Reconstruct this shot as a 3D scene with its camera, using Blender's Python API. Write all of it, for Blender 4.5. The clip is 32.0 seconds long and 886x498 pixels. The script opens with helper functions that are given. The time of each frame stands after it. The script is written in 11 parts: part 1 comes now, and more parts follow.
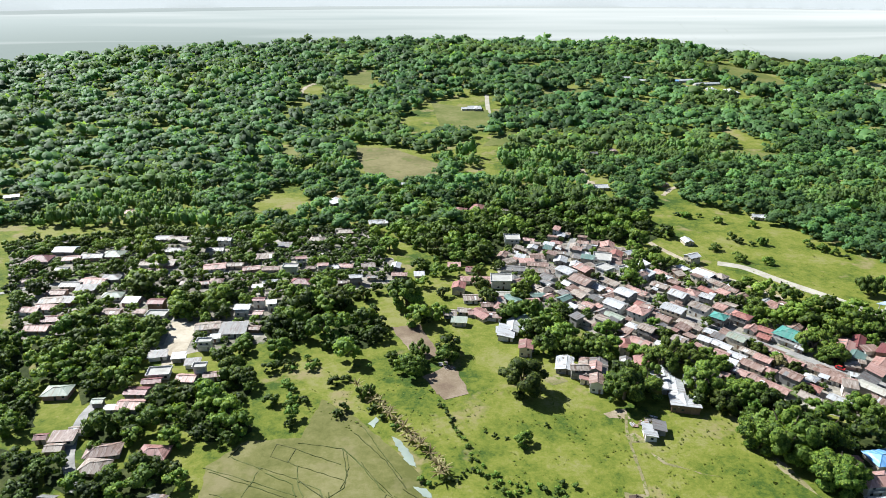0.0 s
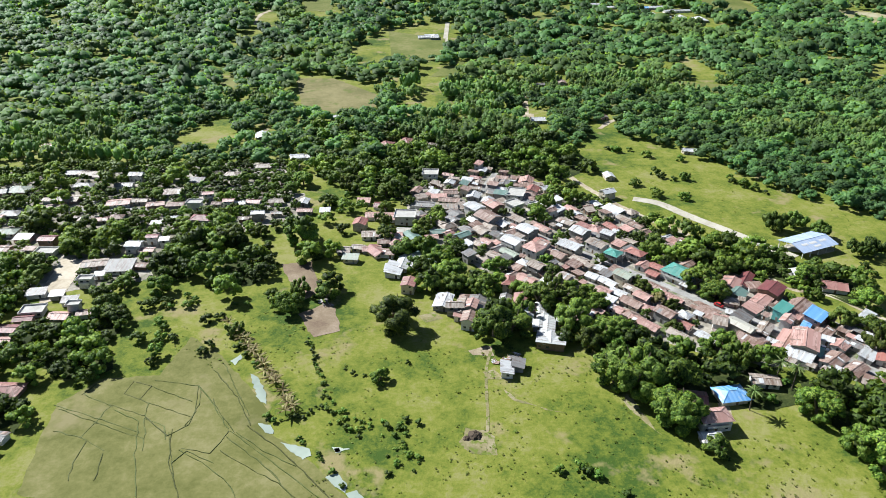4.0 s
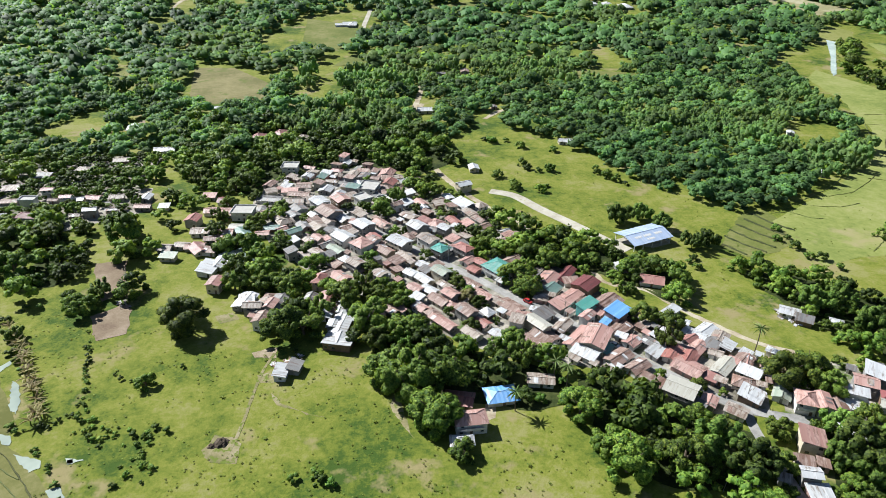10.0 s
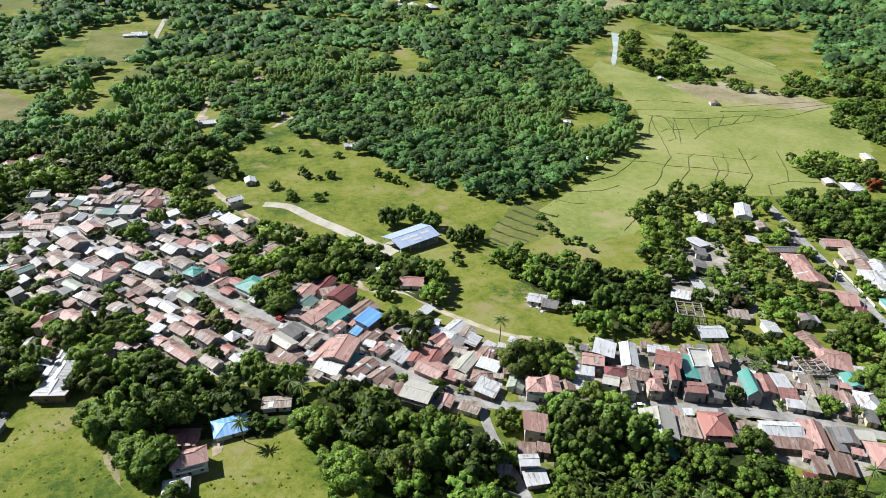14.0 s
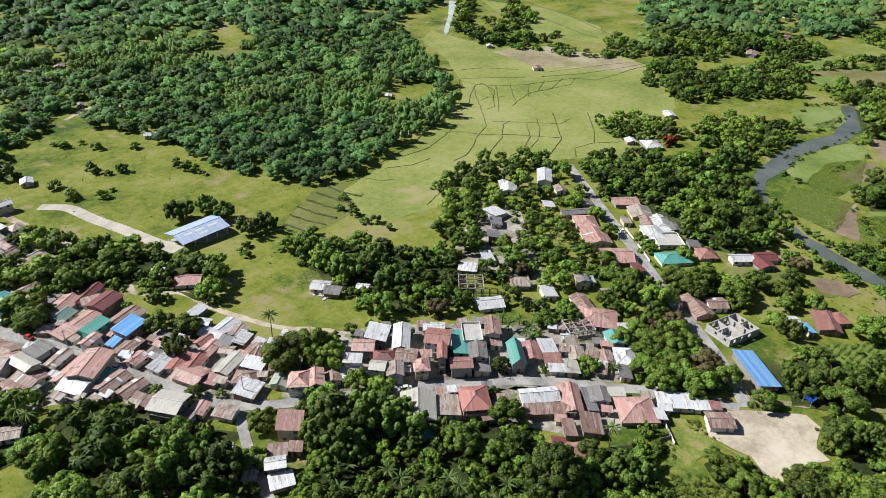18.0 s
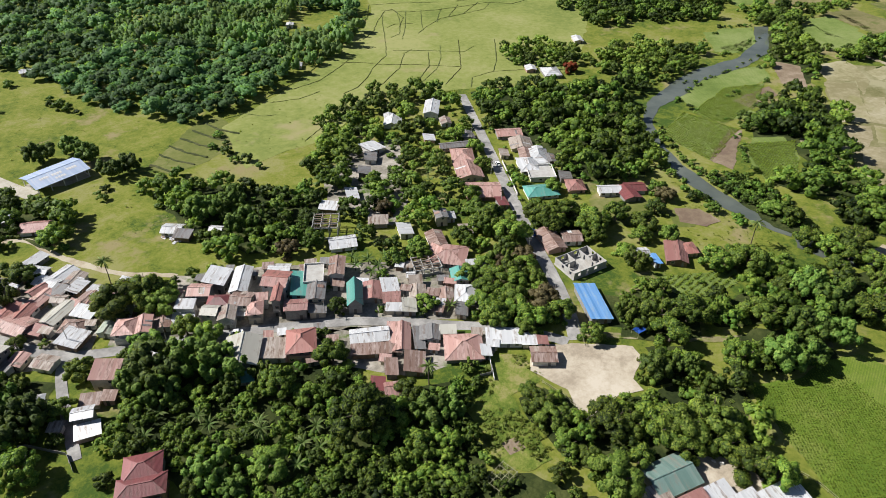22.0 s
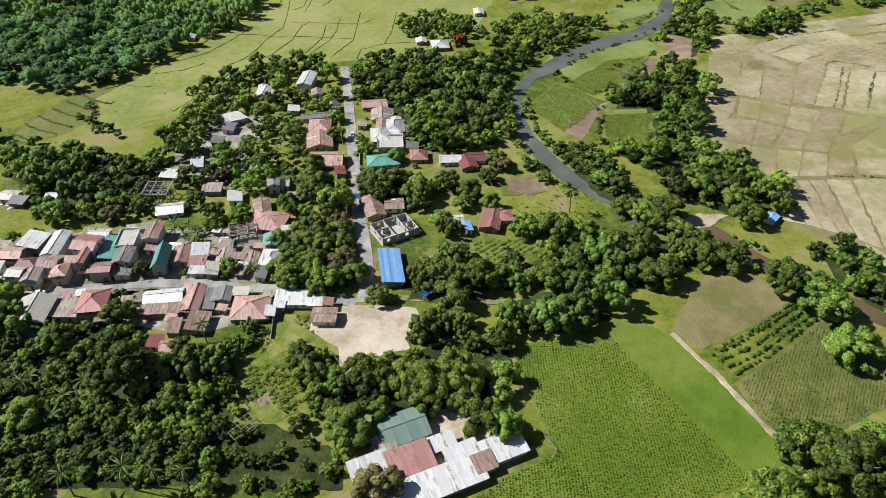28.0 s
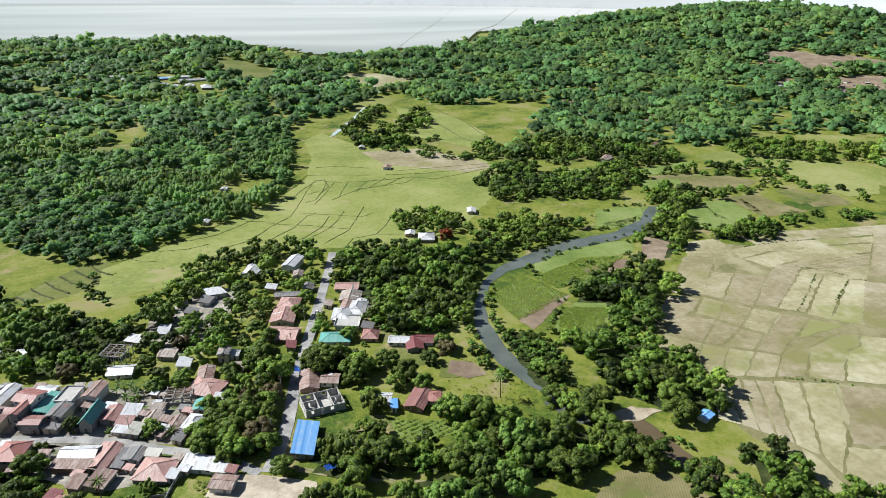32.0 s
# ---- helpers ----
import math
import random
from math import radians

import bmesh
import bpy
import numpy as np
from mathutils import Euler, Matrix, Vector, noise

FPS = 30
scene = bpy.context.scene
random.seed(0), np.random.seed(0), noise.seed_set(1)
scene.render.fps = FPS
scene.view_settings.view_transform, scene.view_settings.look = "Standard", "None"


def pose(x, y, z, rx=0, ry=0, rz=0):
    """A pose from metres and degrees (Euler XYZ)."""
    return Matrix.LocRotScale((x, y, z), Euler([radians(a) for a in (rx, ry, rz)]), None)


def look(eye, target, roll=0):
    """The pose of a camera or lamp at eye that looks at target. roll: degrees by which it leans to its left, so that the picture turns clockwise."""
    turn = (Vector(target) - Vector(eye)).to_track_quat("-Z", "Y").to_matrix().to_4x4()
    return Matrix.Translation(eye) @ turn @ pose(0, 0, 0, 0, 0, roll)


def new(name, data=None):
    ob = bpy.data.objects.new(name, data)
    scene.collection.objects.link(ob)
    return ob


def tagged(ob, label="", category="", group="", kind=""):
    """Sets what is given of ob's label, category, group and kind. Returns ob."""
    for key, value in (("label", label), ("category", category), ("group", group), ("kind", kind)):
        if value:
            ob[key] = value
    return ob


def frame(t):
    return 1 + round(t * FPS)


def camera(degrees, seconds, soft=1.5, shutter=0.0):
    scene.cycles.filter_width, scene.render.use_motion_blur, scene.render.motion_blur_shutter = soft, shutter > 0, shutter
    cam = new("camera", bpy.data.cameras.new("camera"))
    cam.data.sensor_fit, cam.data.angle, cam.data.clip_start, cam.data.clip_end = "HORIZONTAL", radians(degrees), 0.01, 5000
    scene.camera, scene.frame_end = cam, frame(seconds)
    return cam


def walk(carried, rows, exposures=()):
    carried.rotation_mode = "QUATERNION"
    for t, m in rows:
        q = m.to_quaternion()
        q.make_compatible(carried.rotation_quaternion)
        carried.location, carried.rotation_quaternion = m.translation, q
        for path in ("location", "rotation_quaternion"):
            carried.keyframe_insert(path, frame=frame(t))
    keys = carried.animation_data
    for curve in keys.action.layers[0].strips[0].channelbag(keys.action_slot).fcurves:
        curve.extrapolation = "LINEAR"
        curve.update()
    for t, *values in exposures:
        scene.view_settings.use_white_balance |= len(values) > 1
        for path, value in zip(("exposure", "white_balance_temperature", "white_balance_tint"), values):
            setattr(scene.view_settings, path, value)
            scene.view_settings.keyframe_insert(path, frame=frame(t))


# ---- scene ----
cam = camera(67.2, 32.0, soft=0.6)
METRES, EYE, TILT, LEAN, TURN = 416.0, 157.3, 0.0, 0.0, 0.0
ROWS = [
    (0.0, 0.0, 0.0, 0.0, 0.01, -21.84, -0.03),
    (0.5, 0.0157, 0.0016, 0.0004, -0.01, -22.49, -0.06),
    (1.0, 0.0322, 0.0029, 0.0, -0.06, -23.26, -0.06),
    (1.5, 0.0469, 0.0043, -0.0001, -0.1, -23.95, -0.07),
    (2.0, 0.0625, 0.0057, -0.0, -0.13, -24.68, -0.09),
    (2.5, 0.0781, 0.0071, 0.0001, -0.18, -25.42, -0.12),
    (3.0, 0.0938, 0.0082, -0.0, -0.22, -26.13, -0.13),
    (3.5, 0.1104, 0.01, -0.0003, -0.25, -26.9, -0.13),
    (5.5, 0.1729, 0.0162, 0.0003, -0.38, -28.74, -0.19),
    (6.0, 0.1885, 0.0176, 0.0004, -0.4, -28.73, -0.21),
    (6.5, 0.2021, 0.0188, 0.0007, -0.43, -28.74, -0.24),
    (7.0, 0.2179, 0.0203, 0.0007, -0.45, -28.73, -0.26),
    (7.5, 0.2335, 0.0215, 0.0008, -0.5, -28.71, -0.27),
    (8.0, 0.2502, 0.0231, 0.0009, -0.52, -28.71, -0.29),
    (8.5, 0.2659, 0.0245, 0.0009, -0.56, -28.7, -0.31),
    (9.0, 0.2806, 0.0258, 0.001, -0.59, -28.7, -0.32),
    (9.5, 0.2964, 0.0276, 0.0011, -0.61, -28.71, -0.32),
    (10.0, 0.3135, 0.0289, 0.0011, -2.03, -28.68, -0.38),
    (10.5, 0.3294, 0.0304, 0.0009, -4.61, -28.62, -0.5),
    (11.0, 0.3441, 0.0316, 0.001, -5.64, -28.6, -0.55),
    (11.5, 0.3599, 0.0328, 0.0007, -6.69, -28.57, -0.56),
    (12.0, 0.3757, 0.0336, 0.0009, -7.85, -28.55, -0.6),
    (12.5, 0.3916, 0.0343, 0.0008, -9.21, -28.52, -0.64),
    (13.0, 0.4086, 0.0348, 0.0007, -11.15, -28.47, -0.65),
    (13.5, 0.4234, 0.0348, 0.0004, -12.89, -28.43, -0.65),
    (14.0, 0.439, 0.0347, 0.0003, -14.77, -28.4, -0.68),
    (14.5, 0.4548, 0.0343, 0.0003, -16.45, -28.38, -0.7),
    (16.5, 0.5166, 0.0281, -0.0003, -22.6, -28.27, -0.69),
    (17.0, 0.5321, 0.0253, -0.0004, -23.7, -28.84, -0.65),
    (17.5, 0.5476, 0.0221, -0.0007, -24.43, -29.7, -0.68),
    (18.0, 0.5629, 0.0188, -0.0006, -24.94, -30.56, -0.61),
    (18.5, 0.5768, 0.015, -0.0009, -25.4, -31.32, -0.57),
    (19.0, 0.5917, 0.0107, -0.0006, -25.86, -32.18, -0.54),
    (19.5, 0.6064, 0.0059, -0.0003, -26.28, -33.08, -0.51),
    (20.0, 0.622, 0.0005, -0.0001, -26.69, -34.0, -0.49),
    (20.5, 0.6354, -0.0046, -0.0001, -27.01, -34.75, -0.48),
    (21.0, 0.6498, -0.0103, 0.0001, -27.26, -35.56, -0.45),
    (21.5, 0.6641, -0.0161, 0.0003, -27.37, -36.29, -0.43),
    (22.0, 0.6794, -0.0224, 0.0005, -27.41, -36.53, -0.41),
    (22.5, 0.6937, -0.0288, 0.0006, -27.45, -36.57, -0.4),
    (23.0, 0.707, -0.0348, 0.0006, -27.5, -37.03, -0.4),
    (23.5, 0.7213, -0.0411, 0.001, -27.56, -37.64, -0.42),
    (24.0, 0.7352, -0.0481, 0.0015, -27.61, -38.13, -0.43),
    (24.5, 0.749, -0.0565, 0.0018, -27.65, -38.55, -0.45),
    (25.0, 0.7614, -0.0651, 0.0022, -27.62, -38.67, -0.45),
    (25.5, 0.7723, -0.0738, 0.0025, -27.62, -38.59, -0.46),
    (27.5, 0.8191, -0.1151, 0.0039, -27.52, -38.48, -0.39),
    (28.0, 0.83, -0.1245, 0.0045, -26.97, -38.44, -0.37),
    (28.5, 0.8419, -0.1346, 0.0052, -26.17, -36.39, -0.38),
    (29.0, 0.8547, -0.1453, 0.0057, -25.04, -32.98, -0.42),
    (29.5, 0.8668, -0.1554, 0.006, -24.01, -29.88, -0.47),
    (30.0, 0.8784, -0.1646, 0.006, -23.31, -27.25, -0.52),
    (30.5, 0.891, -0.1745, 0.0058, -22.69, -25.19, -0.56),
    (31.0, 0.9037, -0.1837, 0.0061, -22.1, -24.09, -0.59),
    (31.5, 0.9175, -0.1932, 0.0065, -21.69, -22.95, -0.63),
    (32.0, 0.9306, -0.2019, 0.0067, -21.29, -21.94, -0.67),
]
walk(cam, [(t, pose(0, 0, EYE, TILT, LEAN, TURN) @ pose(METRES * x, METRES * y, METRES * z, 90 + pitch, roll, yaw)) for t, x, y, z, yaw, pitch, roll in ROWS],
     [(0.0, 1.06, 6150, 8), (8.0, 1.00, 6200, 8), (14.0, 0.88, 6250, 10), (19.0, 0.72, 6400, 11), (26.0, 0.69, 6600, 12), (29.0, 0.73, 6450, 10), (32.0, 0.84, 6200, 9)])

from mathutils import geometry

# ---- world and sun ----
SUN_AZ, SUN_EL = -52.0, 42.0          # degrees clockwise from +y, degrees up
world = bpy.data.worlds.new("sky")
scene.world = world
world.use_nodes = True
wn, wl = world.node_tree.nodes, world.node_tree.links
sky = wn.new("ShaderNodeTexSky")
sky.sky_type, sky.sun_disc = "NISHITA", False
sky.sun_elevation, sky.sun_rotation = radians(SUN_EL), radians(SUN_AZ)
sky.dust_density, sky.air_density = 0.4, 0.7
wl.new(sky.outputs[0], wn["Background"].inputs[0])
wn["Background"].inputs[1].default_value = 0.05
sun = new("sun", bpy.data.lights.new("sun", "SUN"))
sun.data.energy, sun.data.angle, sun.data.color = 5.0, radians(0.55), (1.0, 0.985, 0.945)
to_sun = Vector((math.sin(radians(SUN_AZ)) * math.cos(radians(SUN_EL)), math.cos(radians(SUN_AZ)) * math.cos(radians(SUN_EL)), math.sin(radians(SUN_EL))))
sun.matrix_world = look(to_sun * 500, (0, 0, 0))

# ---- materials ----
MATS = {}


def nodes_of(name):
    m = bpy.data.materials.new(name)
    m.use_nodes = True
    MATS[name] = m
    n, l = m.node_tree.nodes, m.node_tree.links
    return m, n, l, n["Principled BSDF"]


def noise_node(n, l, scale, detail=4.0, rough=0.6, space="Object"):
    tc = n.new("ShaderNodeNewGeometry") if space == "World" else n.new("ShaderNodeTexCoord")
    t = n.new("ShaderNodeTexNoise")
    t.inputs["Scale"].default_value, t.inputs["Detail"].default_value, t.inputs["Roughness"].default_value = scale, detail, rough
    l.new(tc.outputs["Position" if space == "World" else "Object"], t.inputs["Vector"])
    return t


def ramp(n, l, fac, stops):
    r = n.new("ShaderNodeValToRGB")
    while len(r.color_ramp.elements) < len(stops):
        r.color_ramp.elements.new(0.5)
    for e, (p, c) in zip(r.color_ramp.elements, stops):
        e.position, e.color = p, (*c, 1)
    l.new(fac, r.inputs[0])
    return r.outputs[0]


def mixc(n, l, fac, a, b, how="MIX"):
    m = n.new("ShaderNodeMix")
    m.data_type, m.blend_type = "RGBA", how
    for i, v in ((0, fac), (6, a), (7, b)):
        if isinstance(v, (int, float)):
            m.inputs[i].default_value = v
        elif isinstance(v, tuple):
            m.inputs[i].default_value = (*v, 1)
        else:
            l.new(v, m.inputs[i])
    return m.outputs[2]


def maths(n, l, how, a, b=0.5, c=0.5):
    m = n.new("ShaderNodeMath")
    m.operation = how
    for i, v in enumerate((a, b, c)):
        if isinstance(v, (int, float)):
            m.inputs[i].default_value = v
        else:
            l.new(v, m.inputs[i])
    return m.outputs[0]


def bump(n, l, bsdf, height, strength, dist):
    b = n.new("ShaderNodeBump")
    b.inputs["Strength"].default_value, b.inputs["Distance"].default_value = strength, dist
    l.new(height, b.inputs["Height"])
    l.new(b.outputs[0], bsdf.inputs["Normal"])


def earth(name, stops, big=0.03, small=0.9, bumpd=0.15, rough=0.95, patch=None, rows=None, plots=0.0):
    """Ground cover: a broad patchy mix, a finer mottle, and optional planted rows."""
    m, n, l, p = nodes_of(name)
    a = noise_node(n, l, big, 6, 0.62, "World")
    b = noise_node(n, l, small, 5, 0.7, "World")
    c = noise_node(n, l, 0.22, 4, 0.6, "World")
    f = maths(n, l, "ADD", maths(n, l, "MULTIPLY", a.outputs[0], 0.56), maths(n, l, "MULTIPLY", b.outputs[0], 0.22))
    f = maths(n, l, "ADD", f, maths(n, l, "MULTIPLY", c.outputs[0], 0.22))
    f = maths(n, l, "MULTIPLY_ADD", maths(n, l, "SUBTRACT", f, 0.5), 3.2, 0.5)
    col = ramp(n, l, f, stops)
    if patch:
        d = noise_node(n, l, patch[1], 5, 0.65, "World")
        col = mixc(n, l, ramp(n, l, d.outputs[0], ((patch[2], (0, 0, 0)), (patch[2] + 0.08, (1, 1, 1)))), col, patch[0])
    if rows:
        g = n.new("ShaderNodeNewGeometry")
        mp = n.new("ShaderNodeMapping")
        mp.inputs["Rotation"].default_value[2] = radians(rows[0])
        l.new(g.outputs["Position"], mp.inputs[0])
        w = n.new("ShaderNodeTexWave")
        w.inputs["Scale"].default_value, w.inputs["Distortion"].default_value, w.inputs["Detail Scale"].default_value = rows[1], 1.2, 0.6
        l.new(mp.outputs[0], w.inputs[0])
        col = mixc(n, l, maths(n, l, "MULTIPLY", w.outputs[1], rows[2]), col, rows[3])
    if plots:
        oi = n.new("ShaderNodeObjectInfo")
        hs = n.new("ShaderNodeHueSaturation")
        l.new(maths(n, l, "MULTIPLY_ADD", oi.outputs["Random"], plots, 1 - plots / 2), hs.inputs["Value"])
        l.new(maths(n, l, "MULTIPLY_ADD", oi.outputs["Random"], 0.024, 0.488), hs.inputs["Hue"])
        l.new(col, hs.inputs["Color"])
        col = hs.outputs[0]
    l.new(col, p.inputs["Base Color"])
    p.inputs["Roughness"].default_value = rough
    p.inputs["Specular IOR Level"].default_value = 0.15
    bump(n, l, p, b.outputs[0], 0.8, bumpd)
    return m


earth("grass", ((0.20, (0.040, 0.074, 0.011)), (0.40, (0.105, 0.132, 0.018)), (0.58, (0.153, 0.168, 0.028)), (0.80, (0.200, 0.196, 0.068))), 0.022, 0.8, 0.3, patch=((0.215, 0.185, 0.085), 0.035, 0.57))
earth("tall_grass", ((0.2, (0.035, 0.068, 0.010)), (0.42, (0.095, 0.135, 0.020)), (0.6, (0.155, 0.180, 0.036)), (0.8, (0.235, 0.215, 0.085))), 0.12, 1.1, 0.5, patch=((0.22, 0.17, 0.10), 0.09, 0.66))
earth("dry", ((0.2, (0.084, 0.104, 0.022)), (0.5, (0.122, 0.134, 0.036)), (0.8, (0.172, 0.168, 0.064))), 0.02, 0.5, 0.15, patch=((0.077, 0.112, 0.022), 0.03, 0.6))
earth("rice", ((0.2, (0.122, 0.145, 0.034)), (0.5, (0.180, 0.194, 0.053)), (0.8, (0.228, 0.224, 0.086))), 0.012, 0.35, 0.1, patch=((0.224, 0.198, 0.095), 0.02, 0.63), plots=0.22)
earth("fallow", ((0.2, (0.180, 0.160, 0.082)), (0.5, (0.258, 0.230, 0.135)), (0.8, (0.340, 0.310, 0.210))), 0.018, 0.4, 0.12, patch=((0.185, 0.182, 0.070), 0.013, 0.54), plots=0.20)
earth("crop", ((0.2, (0.100, 0.145, 0.030)), (0.5, (0.150, 0.200, 0.050)), (0.8, (0.200, 0.240, 0.080))), 0.03, 1.2, 0.3, rows=(25, 0.35, 0.4, (0.080, 0.110, 0.030)))
earth("lush", ((0.2, (0.065, 0.115, 0.010)), (0.5, (0.105, 0.160, 0.016)), (0.8, (0.155, 0.19, 0.035))), 0.03, 1.3, 0.3, patch=((0.16, 0.17, 0.05), 0.03, 0.66), rows=(62, 0.4, 0.35, (0.05, 0.09, 0.015)))
earth("stubble", ((0.2, (0.120, 0.112, 0.043)), (0.5, (0.189, 0.163, 0.077)), (0.8, (0.241, 0.206, 0.103))), 0.03, 1.0, 0.2, patch=((0.112, 0.129, 0.034), 0.05, 0.56), rows=(28, 0.33, 0.5, (0.095, 0.103, 0.034)))
earth("olive", ((0.2, (0.06, 0.08, 0.02)), (0.5, (0.11, 0.125, 0.035)), (0.8, (0.17, 0.16, 0.06))), 0.05, 1.6, 0.35, patch=((0.17, 0.13, 0.07), 0.4, 0.62))
# leaf litter, darkened further to stand for the shade under trees
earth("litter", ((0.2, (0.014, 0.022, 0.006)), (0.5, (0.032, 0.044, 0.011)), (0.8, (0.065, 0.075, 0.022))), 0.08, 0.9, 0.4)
earth("stubble_edge", ((0.2, (0.115, 0.112, 0.044)), (0.5, (0.160, 0.150, 0.068)), (0.8, (0.215, 0.195, 0.105))), 0.03, 0.7, 0.2, patch=((0.26, 0.24, 0.14), 0.02, 0.56))
earth("fallow_paddy", ((0.2, (0.095, 0.100, 0.028)), (0.5, (0.138, 0.136, 0.046)), (0.8, (0.190, 0.176, 0.078))), 0.03, 0.6, 0.12, patch=((0.185, 0.165, 0.080), 0.02, 0.58))
earth("bank", ((0.2, (0.030, 0.042, 0.014)), (0.5, (0.055, 0.065, 0.024)), (0.8, (0.095, 0.095, 0.042))), 0.05, 0.9, 0.3)
earth("soil", ((0.2, (0.140, 0.100, 0.070)), (0.5, (0.190, 0.146, 0.098)), (0.8, (0.260, 0.205, 0.150))), 0.06, 1.5, 0.2)
earth("yard", ((0.2, (0.280, 0.235, 0.175)), (0.5, (0.395, 0.342, 0.262)), (0.8, (0.465, 0.412, 0.330))), 0.05, 0.8, 0.1)
earth("village", ((0.2, (0.11, 0.10, 0.075)), (0.5, (0.22, 0.20, 0.165)), (0.8, (0.36, 0.33, 0.28))), 0.06, 0.7, 0.15, patch=((0.07, 0.11, 0.02), 0.07, 0.56))
earth("worn", ((0.2, (0.13, 0.13, 0.05)), (0.5, (0.20, 0.175, 0.09)), (0.8, (0.27, 0.235, 0.15))), 0.08, 0.9, 0.1, patch=((0.11, 0.14, 0.025), 0.35, 0.52))
earth("dirt", ((0.2, (0.215, 0.172, 0.112)), (0.5, (0.318, 0.267, 0.189)), (0.8, (0.396, 0.353, 0.267))), 0.08, 0.9, 0.1, patch=((0.112, 0.129, 0.034), 0.25, 0.64))
earth("concrete", ((0.2, (0.18, 0.175, 0.163)), (0.5, (0.255, 0.246, 0.233)), (0.8, (0.34, 0.33, 0.308))), 0.12, 0.8, 0.03, 0.85)
earth("pale_concrete", ((0.2, (0.284, 0.258, 0.206)), (0.5, (0.353, 0.327, 0.267)), (0.8, (0.404, 0.378, 0.318))), 0.1, 0.8, 0.03, 0.85)


def water_mat(name, rough, ripple, sheen_gain=1.0):
    m, n, l, p = nodes_of(name)
    a = noise_node(n, l, 0.05, 4, 0.6, "World")
    # the last factor pales the base, painting in sky glint and reflection
    lo, hi = ((0.07, 0.052, 0.028), (0.12, 0.09, 0.05)) if name == "brown_water" else ((0.040 * sheen_gain, 0.048 * sheen_gain, 0.042 * sheen_gain), (0.075 * sheen_gain, 0.084 * sheen_gain, 0.070 * sheen_gain))
    l.new(ramp(n, l, a.outputs[0], ((0.3, lo), (0.7, hi))), p.inputs["Base Color"])
    p.inputs["Roughness"].default_value, p.inputs["IOR"].default_value = rough, 1.33
    b = noise_node(n, l, 0.8, 3, 0.5, "World")
    bump(n, l, p, b.outputs[0], ripple, 0.1)


def roof_mat(name, base, light, rust, amount, rough=0.5, metal=0.0):
    """Corrugated sheeting: sheet by sheet tone, fine ribs, stains running down the slope."""
    m, n, l, p = nodes_of(name)
    tc = n.new("ShaderNodeTexCoord")
    sep = n.new("ShaderNodeSeparateXYZ")
    l.new(tc.outputs["Object"], sep.inputs[0])
    oi = n.new("ShaderNodeObjectInfo")
    shift = maths(n, l, "MULTIPLY", oi.outputs["Random"], 40.0)
    wn_ = n.new("ShaderNodeTexWhiteNoise")
    wn_.noise_dimensions = "1D"
    l.new(maths(n, l, "ADD", maths(n, l, "FLOOR", maths(n, l, "MULTIPLY", sep.outputs[0], 1.2)), maths(n, l, "FLOOR", shift)), wn_.inputs["W"])
    mp = n.new("ShaderNodeMapping")
    mp.inputs["Scale"].default_value = (1.3, 0.28, 0.28)
    l.new(tc.outputs["Object"], mp.inputs[0])
    off = n.new("ShaderNodeCombineXYZ")
    l.new(shift, off.inputs[0])
    l.new(shift, off.inputs[1])
    l.new(off.outputs[0], mp.inputs["Location"])
    st = n.new("ShaderNodeTexNoise")
    st.inputs["Scale"].default_value, st.inputs["Detail"].default_value, st.inputs["Roughness"].default_value = 0.8, 6.0, 0.7
    l.new(mp.outputs[0], st.inputs["Vector"])
    col = mixc(n, l, wn_.outputs[0], base, light)
    edge = maths(n, l, "ADD", st.outputs[0], maths(n, l, "MULTIPLY", maths(n, l, "SUBTRACT", wn_.outputs[0], 0.5), 0.22))
    stain = ramp(n, l, edge, ((max(0.0, 0.62 - amount * 0.3), (0, 0, 0)), (min(1.0, 0.76 - amount * 0.22), (1, 1, 1))))
    col = mixc(n, l, stain, col, rust)
    geo = n.new("ShaderNodeNewGeometry")
    tone = maths(n, l, "ADD", maths(n, l, "MULTIPLY_ADD", oi.outputs["Random"], 0.3, 0.72), maths(n, l, "MULTIPLY", geo.outputs["Random Per Island"], 0.26))
    hsv = n.new("ShaderNodeHueSaturation")
    l.new(tone, hsv.inputs["Value"])
    l.new(col, hsv.inputs["Color"])
    l.new(hsv.outputs[0], p.inputs["Base Color"])
    p.inputs["Roughness"].default_value, p.inputs["Metallic"].default_value = rough, metal
    wv = n.new("ShaderNodeTexWave")
    wv.inputs["Scale"].default_value = 1.6
    l.new(tc.outputs["Object"], wv.inputs[0])
    bump(n, l, p, wv.outputs[1], 0.5, 0.05)


roof_mat("rust", (0.185, 0.108, 0.080), (0.400, 0.320, 0.285), (0.135, 0.072, 0.049), 0.6, 0.6)
roof_mat("red", (0.235, 0.105, 0.090), (0.330, 0.180, 0.155), (0.134, 0.062, 0.047), 0.35, 0.5)
roof_mat("salmon", (0.330, 0.180, 0.150), (0.480, 0.320, 0.280), (0.190, 0.100, 0.075), 0.40, 0.55)
roof_mat("brick", (0.270, 0.105, 0.085), (0.360, 0.170, 0.140), (0.150, 0.066, 0.050), 0.30, 0.5)
roof_mat("sage", (0.230, 0.270, 0.215), (0.340, 0.375, 0.310), (0.240, 0.220, 0.165), 0.35, 0.5)
roof_mat("maroon", (0.147, 0.039, 0.039), (0.188, 0.061, 0.058), (0.101, 0.039, 0.033), 0.4, 0.5)
roof_mat("white", (0.400, 0.405, 0.410), (0.570, 0.575, 0.575), (0.196, 0.160, 0.135), 0.3, 0.4)
